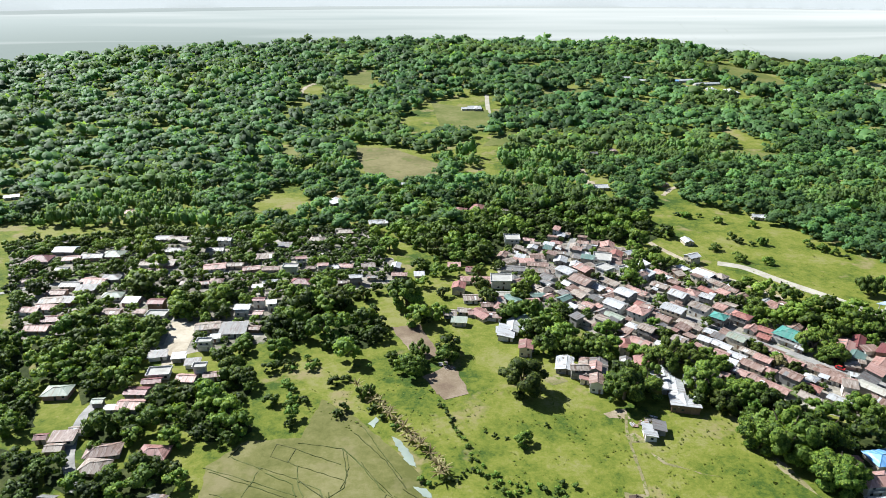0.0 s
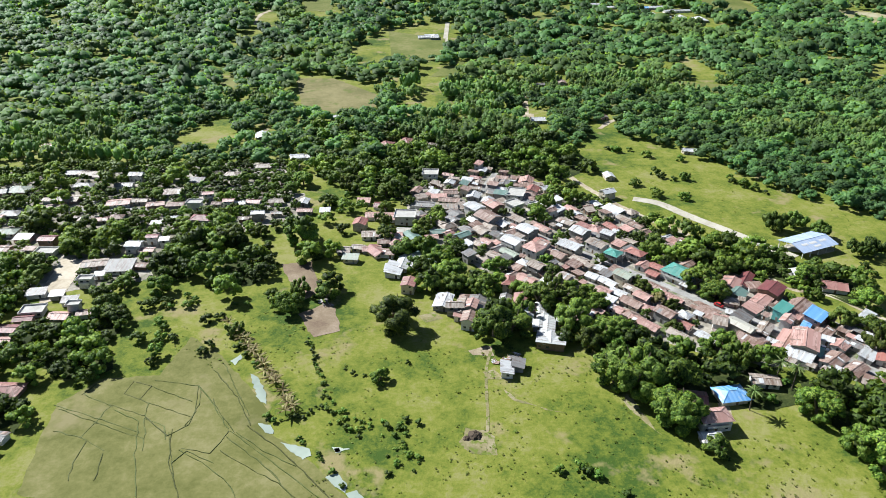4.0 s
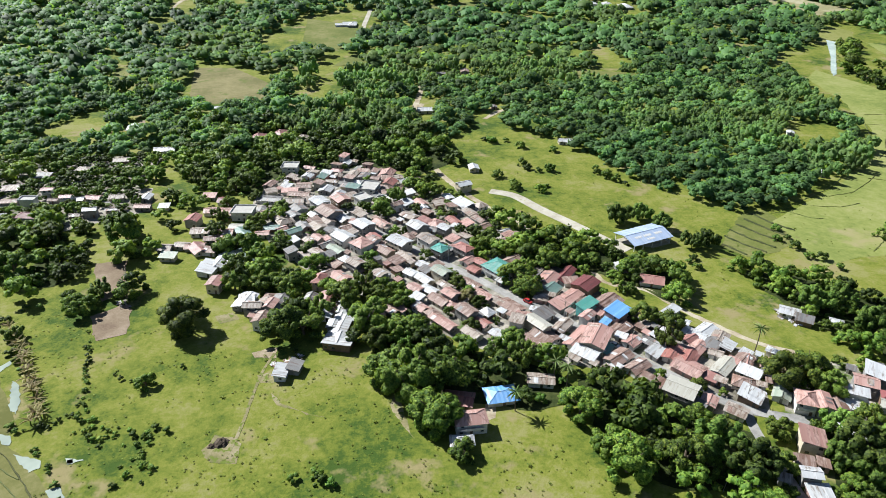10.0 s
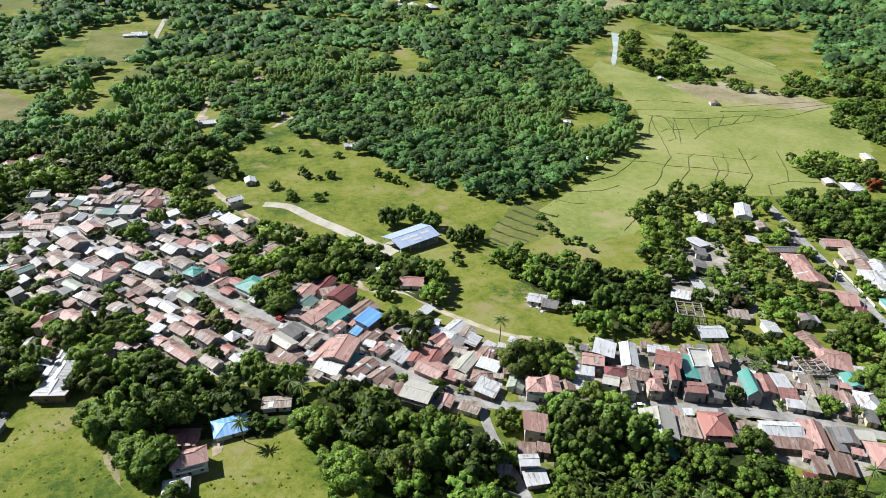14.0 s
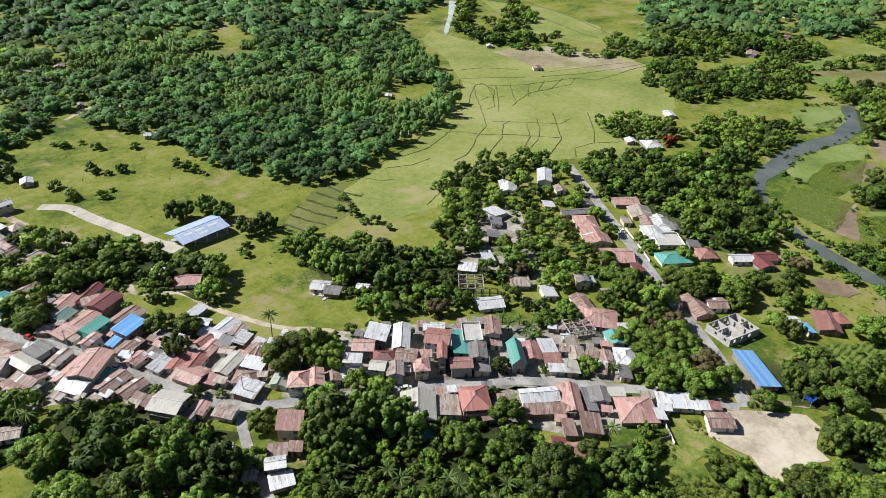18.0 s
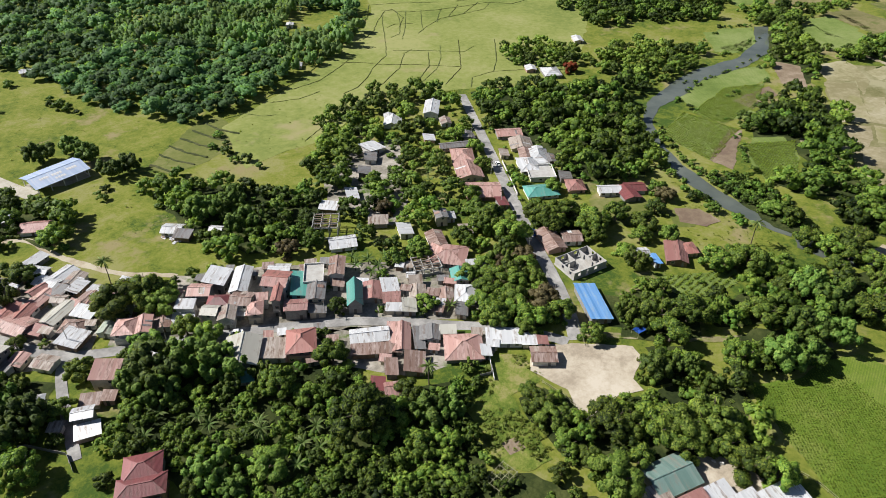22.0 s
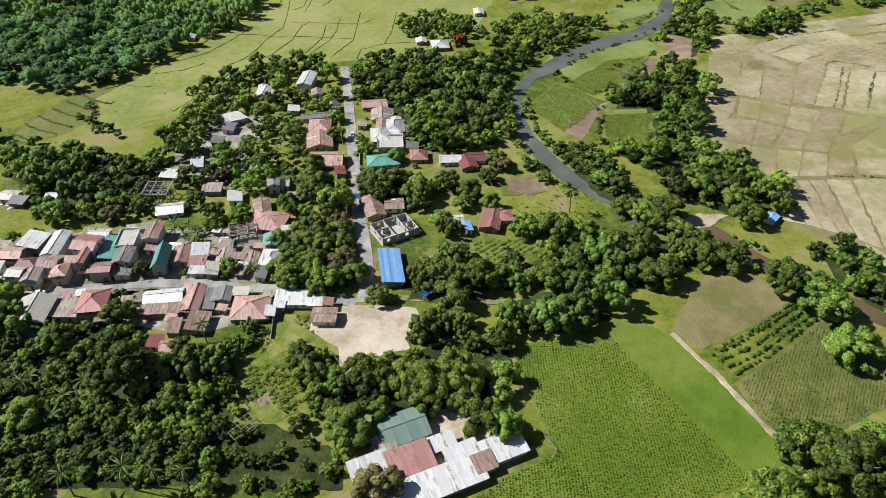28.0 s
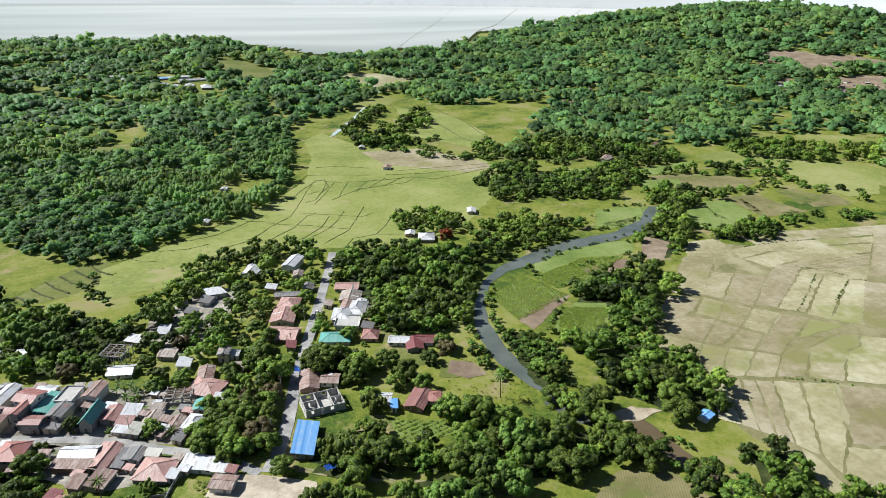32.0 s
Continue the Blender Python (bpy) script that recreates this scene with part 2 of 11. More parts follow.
roof_mat("green", (0.099, 0.168, 0.143), (0.165, 0.239, 0.209), (0.186, 0.179, 0.148), 0.3, 0.45)
roof_mat("blue", (0.10, 0.27, 0.55), (0.20, 0.40, 0.70), (0.35, 0.45, 0.55), 0.2, 0.4)
roof_mat("court_roof", (0.30, 0.38, 0.52), (0.40, 0.47, 0.60), (0.48, 0.50, 0.54), 0.15, 0.4)
roof_mat("grey", (0.141, 0.139, 0.136), (0.212, 0.207, 0.202), (0.115, 0.089, 0.075), 0.5, 0.5)
roof_mat("tan", (0.240, 0.195, 0.158), (0.430, 0.385, 0.340), (0.153, 0.102, 0.071), 0.55, 0.6)
roof_mat("cream", (0.351, 0.335, 0.285), (0.411, 0.400, 0.349), (0.243, 0.212, 0.166), 0.25, 0.5)
roof_mat("teal", (0.055, 0.215, 0.180), (0.100, 0.290, 0.245), (0.17, 0.22, 0.19), 0.25, 0.45)


def paint(name, a, b, rough=0.8, scale=0.5):
    m, n, l, p = nodes_of(name)
    t = noise_node(n, l, scale, 6, 0.7)
    f = noise_node(n, l, scale * 9, 4, 0.6)
    c = ramp(n, l, t.outputs[0], ((0.35, a), (0.68, b)))
    l.new(c, p.inputs["Base Color"])
    p.inputs["Roughness"].default_value = rough
    bump(n, l, p, f.outputs[0], 0.3, 0.02)


paint("wall_grey", (0.251, 0.244, 0.230), (0.153, 0.143, 0.133))
paint("wall_white", (0.64, 0.625, 0.59), (0.44, 0.42, 0.38))
paint("wall_cream", (0.52, 0.46, 0.35), (0.36, 0.31, 0.23))
paint("wall_pink", (0.390, 0.244, 0.209), (0.293, 0.189, 0.161))
paint("wall_teal", (0.15, 0.46, 0.44), (0.11, 0.34, 0.33))
paint("wall_wood", (0.20, 0.13, 0.08), (0.11, 0.07, 0.045))
paint("bark", (0.15, 0.115, 0.08), (0.07, 0.055, 0.04), 0.95, 2.0)
paint("dark_straw", (0.075, 0.052, 0.032), (0.035, 0.025, 0.017), 0.95, 1.2)
paint("pole_bamboo", (0.30, 0.30, 0.18), (0.20, 0.19, 0.10), 0.7)
paint("steel", (0.45, 0.46, 0.48), (0.33, 0.33, 0.34), 0.5)
paint("block", (0.391, 0.383, 0.357), (0.281, 0.264, 0.238), 0.9)
paint("dark_opening", (0.03, 0.03, 0.03), (0.05, 0.045, 0.04), 0.6)
paint("car_blue", (0.03, 0.10, 0.42), (0.04, 0.13, 0.48), 0.3)
paint("car_white", (0.70, 0.70, 0.70), (0.62, 0.62, 0.62), 0.3)
paint("car_red", (0.40, 0.03, 0.03), (0.34, 0.03, 0.03), 0.3)
paint("rubber", (0.02, 0.02, 0.02), (0.03, 0.03, 0.03), 0.8)
water_mat("water", 0.08, 0.16, 1.5)
water_mat("brown_water", 0.1, 0.2, 1.0)
water_mat("bright_water", 0.12, 0.1, 7.5)
water_mat("rippled_water", 0.12, 0.25, 5.0)


def plain_mats():
    # far lowland and lake: glows, haze painted paler outwards, with long bright water streaks
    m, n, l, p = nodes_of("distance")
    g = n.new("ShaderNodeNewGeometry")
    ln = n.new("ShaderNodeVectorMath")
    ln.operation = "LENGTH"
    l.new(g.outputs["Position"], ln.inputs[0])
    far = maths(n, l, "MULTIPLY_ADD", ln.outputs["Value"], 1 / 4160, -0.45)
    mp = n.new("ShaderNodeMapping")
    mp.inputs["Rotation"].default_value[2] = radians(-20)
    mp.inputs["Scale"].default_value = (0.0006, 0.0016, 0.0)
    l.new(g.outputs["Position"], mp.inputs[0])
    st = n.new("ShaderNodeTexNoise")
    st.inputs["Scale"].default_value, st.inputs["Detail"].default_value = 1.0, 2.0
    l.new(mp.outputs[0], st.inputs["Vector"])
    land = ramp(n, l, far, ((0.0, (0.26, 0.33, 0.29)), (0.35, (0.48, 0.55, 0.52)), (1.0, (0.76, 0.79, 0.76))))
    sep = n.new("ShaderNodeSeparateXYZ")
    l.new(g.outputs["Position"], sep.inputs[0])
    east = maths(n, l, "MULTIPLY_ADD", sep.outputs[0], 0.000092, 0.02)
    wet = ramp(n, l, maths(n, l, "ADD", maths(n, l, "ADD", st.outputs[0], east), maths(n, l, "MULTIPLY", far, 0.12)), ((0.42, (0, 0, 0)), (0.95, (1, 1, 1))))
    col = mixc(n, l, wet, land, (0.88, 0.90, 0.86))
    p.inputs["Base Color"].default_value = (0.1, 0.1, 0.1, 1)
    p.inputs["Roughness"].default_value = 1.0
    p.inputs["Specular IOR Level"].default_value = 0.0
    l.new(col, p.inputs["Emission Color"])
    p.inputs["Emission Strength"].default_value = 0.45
    # sky backdrop: pale haze painted as a glowing colour
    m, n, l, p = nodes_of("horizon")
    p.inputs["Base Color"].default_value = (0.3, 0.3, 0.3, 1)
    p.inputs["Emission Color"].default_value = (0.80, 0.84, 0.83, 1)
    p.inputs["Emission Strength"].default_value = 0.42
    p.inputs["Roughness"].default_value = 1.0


plain_mats()


def glass_mat():
    m, n, l, p = nodes_of("pane")
    p.inputs["Base Color"].default_value = (0.04, 0.05, 0.055, 1)
    p.inputs["Roughness"].default_value = 0.08


glass_mat()


def leaf_mat(name, dark, mid, light, trans=0.4, shine=0.2):
    m, n, l, p = nodes_of(name)
    at = n.new("ShaderNodeAttribute")
    at.attribute_name = "tint"
    oi = n.new("ShaderNodeObjectInfo")
    own = n.new("ShaderNodeAttribute")
    own.attribute_name = "own"
    each = maths(n, l, "FRACT", maths(n, l, "ADD", oi.outputs["Random"], own.outputs["Fac"]))
    w = noise_node(n, l, 0.03, 3, 0.6, "World")
    g = noise_node(n, l, 1.1, 6, 0.8, "World")
    broad = noise_node(n, l, 0.008, 3, 0.6, "World")
    # low tint darkens the inner lobes as painted shade
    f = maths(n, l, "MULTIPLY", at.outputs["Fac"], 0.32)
    f = maths(n, l, "ADD", f, maths(n, l, "MULTIPLY_ADD", broad.outputs[0], 0.5, -0.25))
    f = maths(n, l, "ADD", f, maths(n, l, "MULTIPLY", each, 0.24))
    f = maths(n, l, "ADD", f, maths(n, l, "MULTIPLY", w.outputs[0], 0.3))
    f = maths(n, l, "ADD", f, maths(n, l, "MULTIPLY_ADD", g.outputs[0], 1.1, -0.45))
    hs = n.new("ShaderNodeHueSaturation")
    l.new(maths(n, l, "MULTIPLY_ADD", maths(n, l, "ADD", each, w.outputs[0]), 0.04, 0.462), hs.inputs["Hue"])
    l.new(maths(n, l, "MULTIPLY_ADD", each, 0.5, 0.82), hs.inputs["Value"])
    l.new(ramp(n, l, f, ((0.2, dark), (0.52, mid), (0.9, light))), hs.inputs["Color"])
    c = hs.outputs[0]
    l.new(c, p.inputs["Base Color"])
    p.inputs["Roughness"].default_value, p.inputs["Specular IOR Level"].default_value = 0.55, shine
    bump(n, l, p, g.outputs[0], 0.6, 0.35)
    tr = n.new("ShaderNodeBsdfTranslucent")
    l.new(mixc(n, l, 1.0, c, (1.5, 1.45, 0.55), "MULTIPLY"), tr.inputs[0])
    mx = n.new("ShaderNodeMixShader")
    mx.inputs[0].default_value = trans
    l.new(p.outputs[0], mx.inputs[1])
    l.new(tr.outputs[0], mx.inputs[2])
    l.new(mx.outputs[0], n["Material Output"].inputs[0])


leaf_mat("leaves", (0.010, 0.028, 0.005), (0.080, 0.136, 0.017), (0.255, 0.300, 0.046), 0.22)
leaf_mat("light_leaves", (0.024, 0.050, 0.009), (0.096, 0.146, 0.020), (0.235, 0.280, 0.052), 0.28)
# paler and bluer than the near leaves: hill haze painted into the colour
leaf_mat("hazed_hill_leaves", (0.030, 0.070, 0.028), (0.098, 0.180, 0.062), (0.215, 0.310, 0.105), 0.38, 0.12)
leaf_mat("flame_leaves", (0.12, 0.04, 0.012), (0.32, 0.09, 0.02), (0.45, 0.17, 0.05), 0.3)
leaf_mat("dry_leaves", (0.06, 0.05, 0.022), (0.14, 0.115, 0.05), (0.22, 0.19, 0.09), 0.3)
# light green bamboo, with some hill haze painted in as a bluer tone
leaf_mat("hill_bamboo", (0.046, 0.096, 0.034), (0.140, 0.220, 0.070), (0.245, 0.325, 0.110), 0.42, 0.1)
leaf_mat("bamboo_leaves", (0.020, 0.050, 0.010), (0.090, 0.150, 0.024), (0.210, 0.270, 0.055), 0.3)
leaf_mat("palm_leaves", (0.05, 0.085, 0.02), (0.13, 0.18, 0.05), (0.27, 0.29, 0.12))
leaf_mat("banana_leaves", (0.05, 0.10, 0.02), (0.10, 0.155, 0.035), (0.20, 0.19, 0.08))
leaf_mat("withered_leaves", (0.10, 0.085, 0.035), (0.24, 0.20, 0.095), (0.36, 0.31, 0.16))
leaf_mat("tuft_grass", (0.07, 0.11, 0.015), (0.12, 0.16, 0.025), (0.20, 0.21, 0.06))
leaf_mat("crop_leaves", (0.10, 0.16, 0.018), (0.17, 0.23, 0.03), (0.24, 0.29, 0.06))
leaf_mat("dike_grass", (0.065, 0.085, 0.022), (0.105, 0.122, 0.036), (0.16, 0.16, 0.06))

# ---- helpers of this scene ----
rnd = random.Random(7)


def part(name, bm, material, parent=None, label=""):
    me = bpy.data.meshes.new(name)
    bm.to_mesh(me)
    bm.free()
    me.materials.append(MATS[material])
    ob = new(name, me)
    if parent:
        ob.parent = parent
    return tagged(ob, label)


def shared(name, me, parent, at, size=(1, 1, 1), turn=0.0, label=""):
    ob = new(name, me)
    ob.parent = parent
    ob.location, ob.scale, ob.rotation_euler = at, size, (0, 0, turn)
    return tagged(ob, label)


def add_box(bm, size, at=(0, 0, 0), turn=None):
    m = Matrix.Translation(at) @ (turn or Matrix.Identity(4)) @ Matrix.Diagonal((*size, 1))
    return bmesh.ops.create_cube(bm, size=1.0, matrix=m)["verts"]


def box(size, at=(0, 0, 0), turn=None):
    bm = bmesh.new()
    add_box(bm, size, at, turn)
    return bm


def smooth(a, b, x):
    k = min(1.0, max(0.0, (x - a) / (b - a)))
    return k * k * (3 - 2 * k)


LAND = 1.3          # spread of the relief


def ground_z(x, y):
    """Height of the land: a flat village shelf, a slightly lower valley, wooded hills beyond."""
    x, y = x / LAND, y / LAND
    h = -2.5 - 4 * smooth(150, 300, y + 0.3 * (x - 200))
    far = 0.0
    for cx, cy, sx, sy, a in HILLS:
        far += a * math.exp(-((x - cx) / sx) ** 2 - ((y - cy) / sy) ** 2)
    return LAND * (h + far * smooth(380, 900, math.hypot(x - 150, y)))


HILLS = ((-650, 1080, 520, 330, 24), (60, 1130, 480, 330, 25), (420, 1000, 200, 240, 11), (1500, 1080, 420, 420, 80), (1020, 1300, 330, 330, 12), (330, 560, 120, 150, 8))


def inside(x, y, poly):
    hit = False
    for (ax, ay), (bx, by) in zip(poly, poly[1:] + poly[:1]):
        if (ay > y) != (by > y) and x < (bx - ax) * (y - ay) / (by - ay) + ax:
            hit = not hit
    return hit


def near_line(x, y, pts):
    best = 1e9
    for (ax, ay), (bx, by) in zip(pts, pts[1:]):
        dx, dy = bx - ax, by - ay
        k = max(0.0, min(1.0, ((x - ax) * dx + (y - ay) * dy) / max(1e-6, dx * dx + dy * dy)))
        best = min(best, math.hypot(ax + k * dx - x, ay + k * dy - y))
    return best


def mesh_ob(name, verts, faces, material, tint=None):
    me = bpy.data.meshes.new(name)
    me.from_pydata(verts, [], faces)
    if tint is not None:
        a = me.attributes.new("tint", "FLOAT", "POINT")
        a.data.foreach_set("value", np.asarray(tint, dtype=np.float32))
    me.materials.append(MATS[material])
    return new(name, me)


# ---- the land ----
def graded(lo, hi, n0, n1, step):
    """Grid lines: fine between n0 and n1, coarser outwards."""
    a = list(np.arange(n0, n1 + 0.1, step))
    s, v = step, n1
    while v < hi:
        s = min(s * 1.12, 340)
        v += s
        a.append(v)
    s, v = step, n0
    while v > lo:
        s = min(s * 1.12, 340)
        v -= s
        a.insert(0, v)
    return a


gx, gy = graded(-4700, 5000, -340, 806, 11.5), graded(-800, 5000, 26, 806, 11.5)
verts = [(x, y, ground_z(x, y)) for y in gy for x in gx]
w_ = len(gx)
faces = [(j * w_ + i, j * w_ + i + 1, (j + 1) * w_ + i + 1, (j + 1) * w_ + i) for j in range(len(gy) - 1) for i in range(w_ - 1)]
ground = mesh_ob("ground", verts, faces, "grass")
for pl in ground.data.polygons:
    pl.use_smooth = True
tagged(ground, "green meadow and rough grass over valley and hills", "ground", kind="structure")

ROADS, OPEN, FOOT, VILLAGE = [], [], [], []


def wavy(pts, step, amount):
    """A closed outline with its sides split and slightly ragged."""
    out = []
    for (ax, ay), (bx, by) in zip(pts, pts[1:] + pts[:1]):
        L = math.hypot(bx - ax, by - ay)
        k = max(1, int(L / step))
        for i in range(k):
            f = i / k
            j = amount if i else amount * 0.4
            out.append((ax + f * (bx - ax) + rnd.uniform(-j, j), ay + f * (by - ay) + rnd.uniform(-j, j)))
    return out


def area(name, material, pts, lift, label):
    """A patch of ground cover laid over the land."""
    xs, ys = [p[0] for p in pts], [p[1] for p in pts]
    size = max(max(xs) - min(xs), max(ys) - min(ys))
    step = max(4.0, size / 40)
    ragged = 0.25 if material in ("yard", "water", "rippled_water") else 0.5
    edge = wavy(pts, step * 0.7, min(1.2, step * 0.16) * (ragged + 0.4))
    if material in ("rippled_water", "bright_water"):
        edge = wavy(pts, 1.3, 0.45)
    co = [Vector(p) for p in edge]
    n = len(co)
    for gx_ in np.arange(min(xs) + step / 2, max(xs), step):
        for gy_ in np.arange(min(ys) + step / 2, max(ys), step):
            if inside(gx_, gy_, pts) and near_line(gx_, gy_, edge + edge[:1]) > step * 0.4:
                co.append(Vector((gx_, gy_)))
    v, e, f, *_ = geometry.delaunay_2d_cdt(co, [], [list(range(n))], 1, 1e-4)
    ob = mesh_ob(name, [(p.x, p.y, ground_z(p.x, p.y) + lift) for p in v], f, material)
    if material in ("water", "brown_water", "rippled_water", "bright_water", "yard", "crop", "lush", "stubble", "olive", "soil"):
        OPEN.append(pts)
    if name == "clearing":
        OPEN.append(pts)
    if material == "village":
        VILLAGE.append(pts)
    return tagged(ob, label, name.replace("_", " "), kind="structure")


def road(name, width, material, pts, label):
    """A road surface along its middle line, with slightly broken edges and a shallow thickness."""
    line = []
    for (ax, ay), (bx, by) in zip(pts, pts[1:]):
        k = max(1, int(math.hypot(bx - ax, by - ay) / 3))
        line += [(ax + i / k * (bx - ax), ay + i / k * (by - ay)) for i in range(k)]
    line.append(pts[-1])
    for _ in range(4):
        line = [line[0]] + [((a[0] + 2 * b[0] + c[0]) / 4, (a[1] + 2 * b[1] + c[1]) / 4) for a, b, c in zip(line, line[1:], line[2:])] + [line[-1]]
    verts, faces, top = [], [], (0.03 if material in ("dirt", "worn") else 0.15) + 0.008 * len(ROADS)
    for i, (x, y) in enumerate(line):
        a, b = line[max(0, i - 1)], line[min(len(line) - 1, i + 1)]
        d = Vector((b[0] - a[0], b[1] - a[1]))
        d = d.normalized() if d.length > 1e-6 else Vector((1, 0))
        s = Vector((-d.y, d.x))
        rag = 0.45 if material == "dirt" else 0.1
        for k, up in ((-0.5, -0.2), (-0.5, top), (0.5, top), (0.5, -0.2)):
            q = Vector((x, y)) + s * (k * width + rnd.uniform(-rag, rag))
            verts.append((q.x, q.y, ground_z(x, y) + up))
        if i:
            o = 4 * (i - 1)
            faces += [(o, o + 4, o + 5, o + 1), (o + 1, o + 5, o + 6, o + 2), (o + 2, o + 6, o + 7, o + 3)]
    ROADS.append((pts, width / 2))
    return tagged(mesh_ob(name, verts, faces, material), label, "road", kind="structure")


def dike(pts, width, height, material="dike_grass"):
    """A low grassy bank between paddies."""
    line = []
    for (ax, ay), (bx, by) in zip(pts, pts[1:]):
        k = max(1, int(math.hypot(bx - ax, by - ay) / 2.5))
        line += [(ax + i / k * (bx - ax), ay + i / k * (by - ay)) for i in range(k)]
    line.append(pts[-1])
    verts, faces, tint = [], [], []
    for i, (x, y) in enumerate(line):
        a, b = line[max(0, i - 1)], line[min(len(line) - 1, i + 1)]
        d = Vector((b[0] - a[0], b[1] - a[1])).normalized()
        s = Vector((-d.y, d.x))
        x, y = x + s.x * rnd.uniform(-0.35, 0.35), y + s.y * rnd.uniform(-0.35, 0.35)
        z, w, h = ground_z(x, y), width * rnd.uniform(0.6, 1.3), height * rnd.uniform(0.6, 1.4)
        for k, up in ((-0.9, -0.1), (-0.35, h), (0.35, h * 0.9), (0.9, -0.1)):
            verts.append((x + s.x * k * w, y + s.y * k * w, z + up))
            tint.append(rnd.random())
        if i:
            o = 4 * (i - 1)
            faces += [(o, o + 4, o + 5, o + 1), (o + 1, o + 5, o + 6, o + 2), (o + 2, o + 6, o + 7, o + 3)]
    tagged(mesh_ob("dike", verts, faces, material, tint), "low grass-covered earth dike between paddies", "dike", "paddy dikes", "structure")


# ---- the distance ----
def disc_patch(name, r0, r1, a0, a1, material, lift, label, category):
    """Part of a ring of far country round the village."""
    verts, faces = [], []
    for i in range(41):
        a = radians(a0 + (a1 - a0) * i / 40)
        for k in range(33):
            r = r0 + (r1 - r0) * k / 32
            if k in (0, 32):
                r *= 1 + 0.05 * noise.noise(Vector((i * 0.31, k, lift)))
            x, y = 195 + math.sin(a) * r, math.cos(a) * r
            verts.append((x, y, ground_z(x, y) + lift + 0.003 * (r - r0)))
        if i:
            o = 33 * (i - 1)
            faces += [(o + k, o + k + 1, o + k + 34, o + k + 33) for k in range(32)]
    return tagged(mesh_ob(name, verts, faces, material), label, category, kind="structure")


disc_patch("far_plain", 1495, 4765, -75, 15, "distance", 5.2, "flat lowland and lake beyond the hills, glowing with painted pale haze", "plain")
disc_patch("far_plain", 1440, 4765, 15, 18, "distance", 5.2, "flat lowland and lake beyond the hills, glowing with painted pale haze", "plain")
disc_patch("far_plain", 1385, 4765, 18, 25, "distance", 5.2, "flat lowland and lake beyond the hills, glowing with painted pale haze", "plain")
disc_patch("far_plain", 1640, 4765, 25, 30, "distance", 5.2, "flat lowland and lake beyond the hills, glowing with painted pale haze", "plain")
disc_patch("far_plain", 2080, 4765, 30, 35, "distance", 5.2, "flat lowland and lake beyond the hills, glowing with painted pale haze", "plain")
disc_patch("far_plain", 2470, 4765, 35, 75, "distance", 5.2, "flat lowland and lake beyond the hills, glowing with painted pale haze", "plain")
# curved backdrop wall, glowing in the painted haze colour
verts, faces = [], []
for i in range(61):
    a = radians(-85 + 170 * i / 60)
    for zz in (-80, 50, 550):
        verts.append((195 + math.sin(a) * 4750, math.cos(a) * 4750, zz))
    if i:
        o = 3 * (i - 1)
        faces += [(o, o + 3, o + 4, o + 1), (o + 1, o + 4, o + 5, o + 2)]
tagged(mesh_ob("backdrop", verts, faces, "horizon"), "glowing backdrop with pale haze painted above the horizon", "backdrop", kind="structure")

# ---- houses ----
FAR_HOUSES = []
UNIT = {}


def unit(kind, material):
    """Meshes that many houses share: a unit box in a given material."""
    key = (kind, material)
    if key not in UNIT:
        bm = box((1, 1, 1))
        me = bpy.data.meshes.new(kind)
        bm.to_mesh(me)
        bm.free()
        me.materials.append(MATS[material])
        UNIT[key] = me
    return UNIT[key]


ROOF_WORDS = {"rust": "rusty brown corrugated", "red": "faded red metal", "maroon": "dark maroon metal", "white": "pale galvanised metal", "green": "grey-green metal", "blue": "bright blue metal",
              "grey": "weathered grey metal", "tan": "tan weathered metal", "cream": "cream painted metal", "teal": "teal green metal", "salmon": "faded salmon-pink metal", "brick": "brick-red painted metal", "sage": "pale sage-green metal"}
SHAPES = {"g": "gable", "h": "hipped", "s": "single-slope", "f": "flat"}


def slab(bm, a, b, c, d, thick=0.1):
    """A thin sheet through four corners (or three)."""
    pts = [Vector(p) for p in (a, b, c, d) if p is not None]
    nrm = (pts[1] - pts[0]).cross(pts[2] - pts[0]).normalized() * thick
    top, low = [bm.verts.new(p) for p in pts], [bm.verts.new(p - nrm) for p in pts]
    bm.faces.new(top)
    bm.faces.new(low[::-1])
    for i in range(len(pts)):
        j = (i + 1) % len(pts)
        bm.faces.new((top[i], low[i], low[j], top[j]))


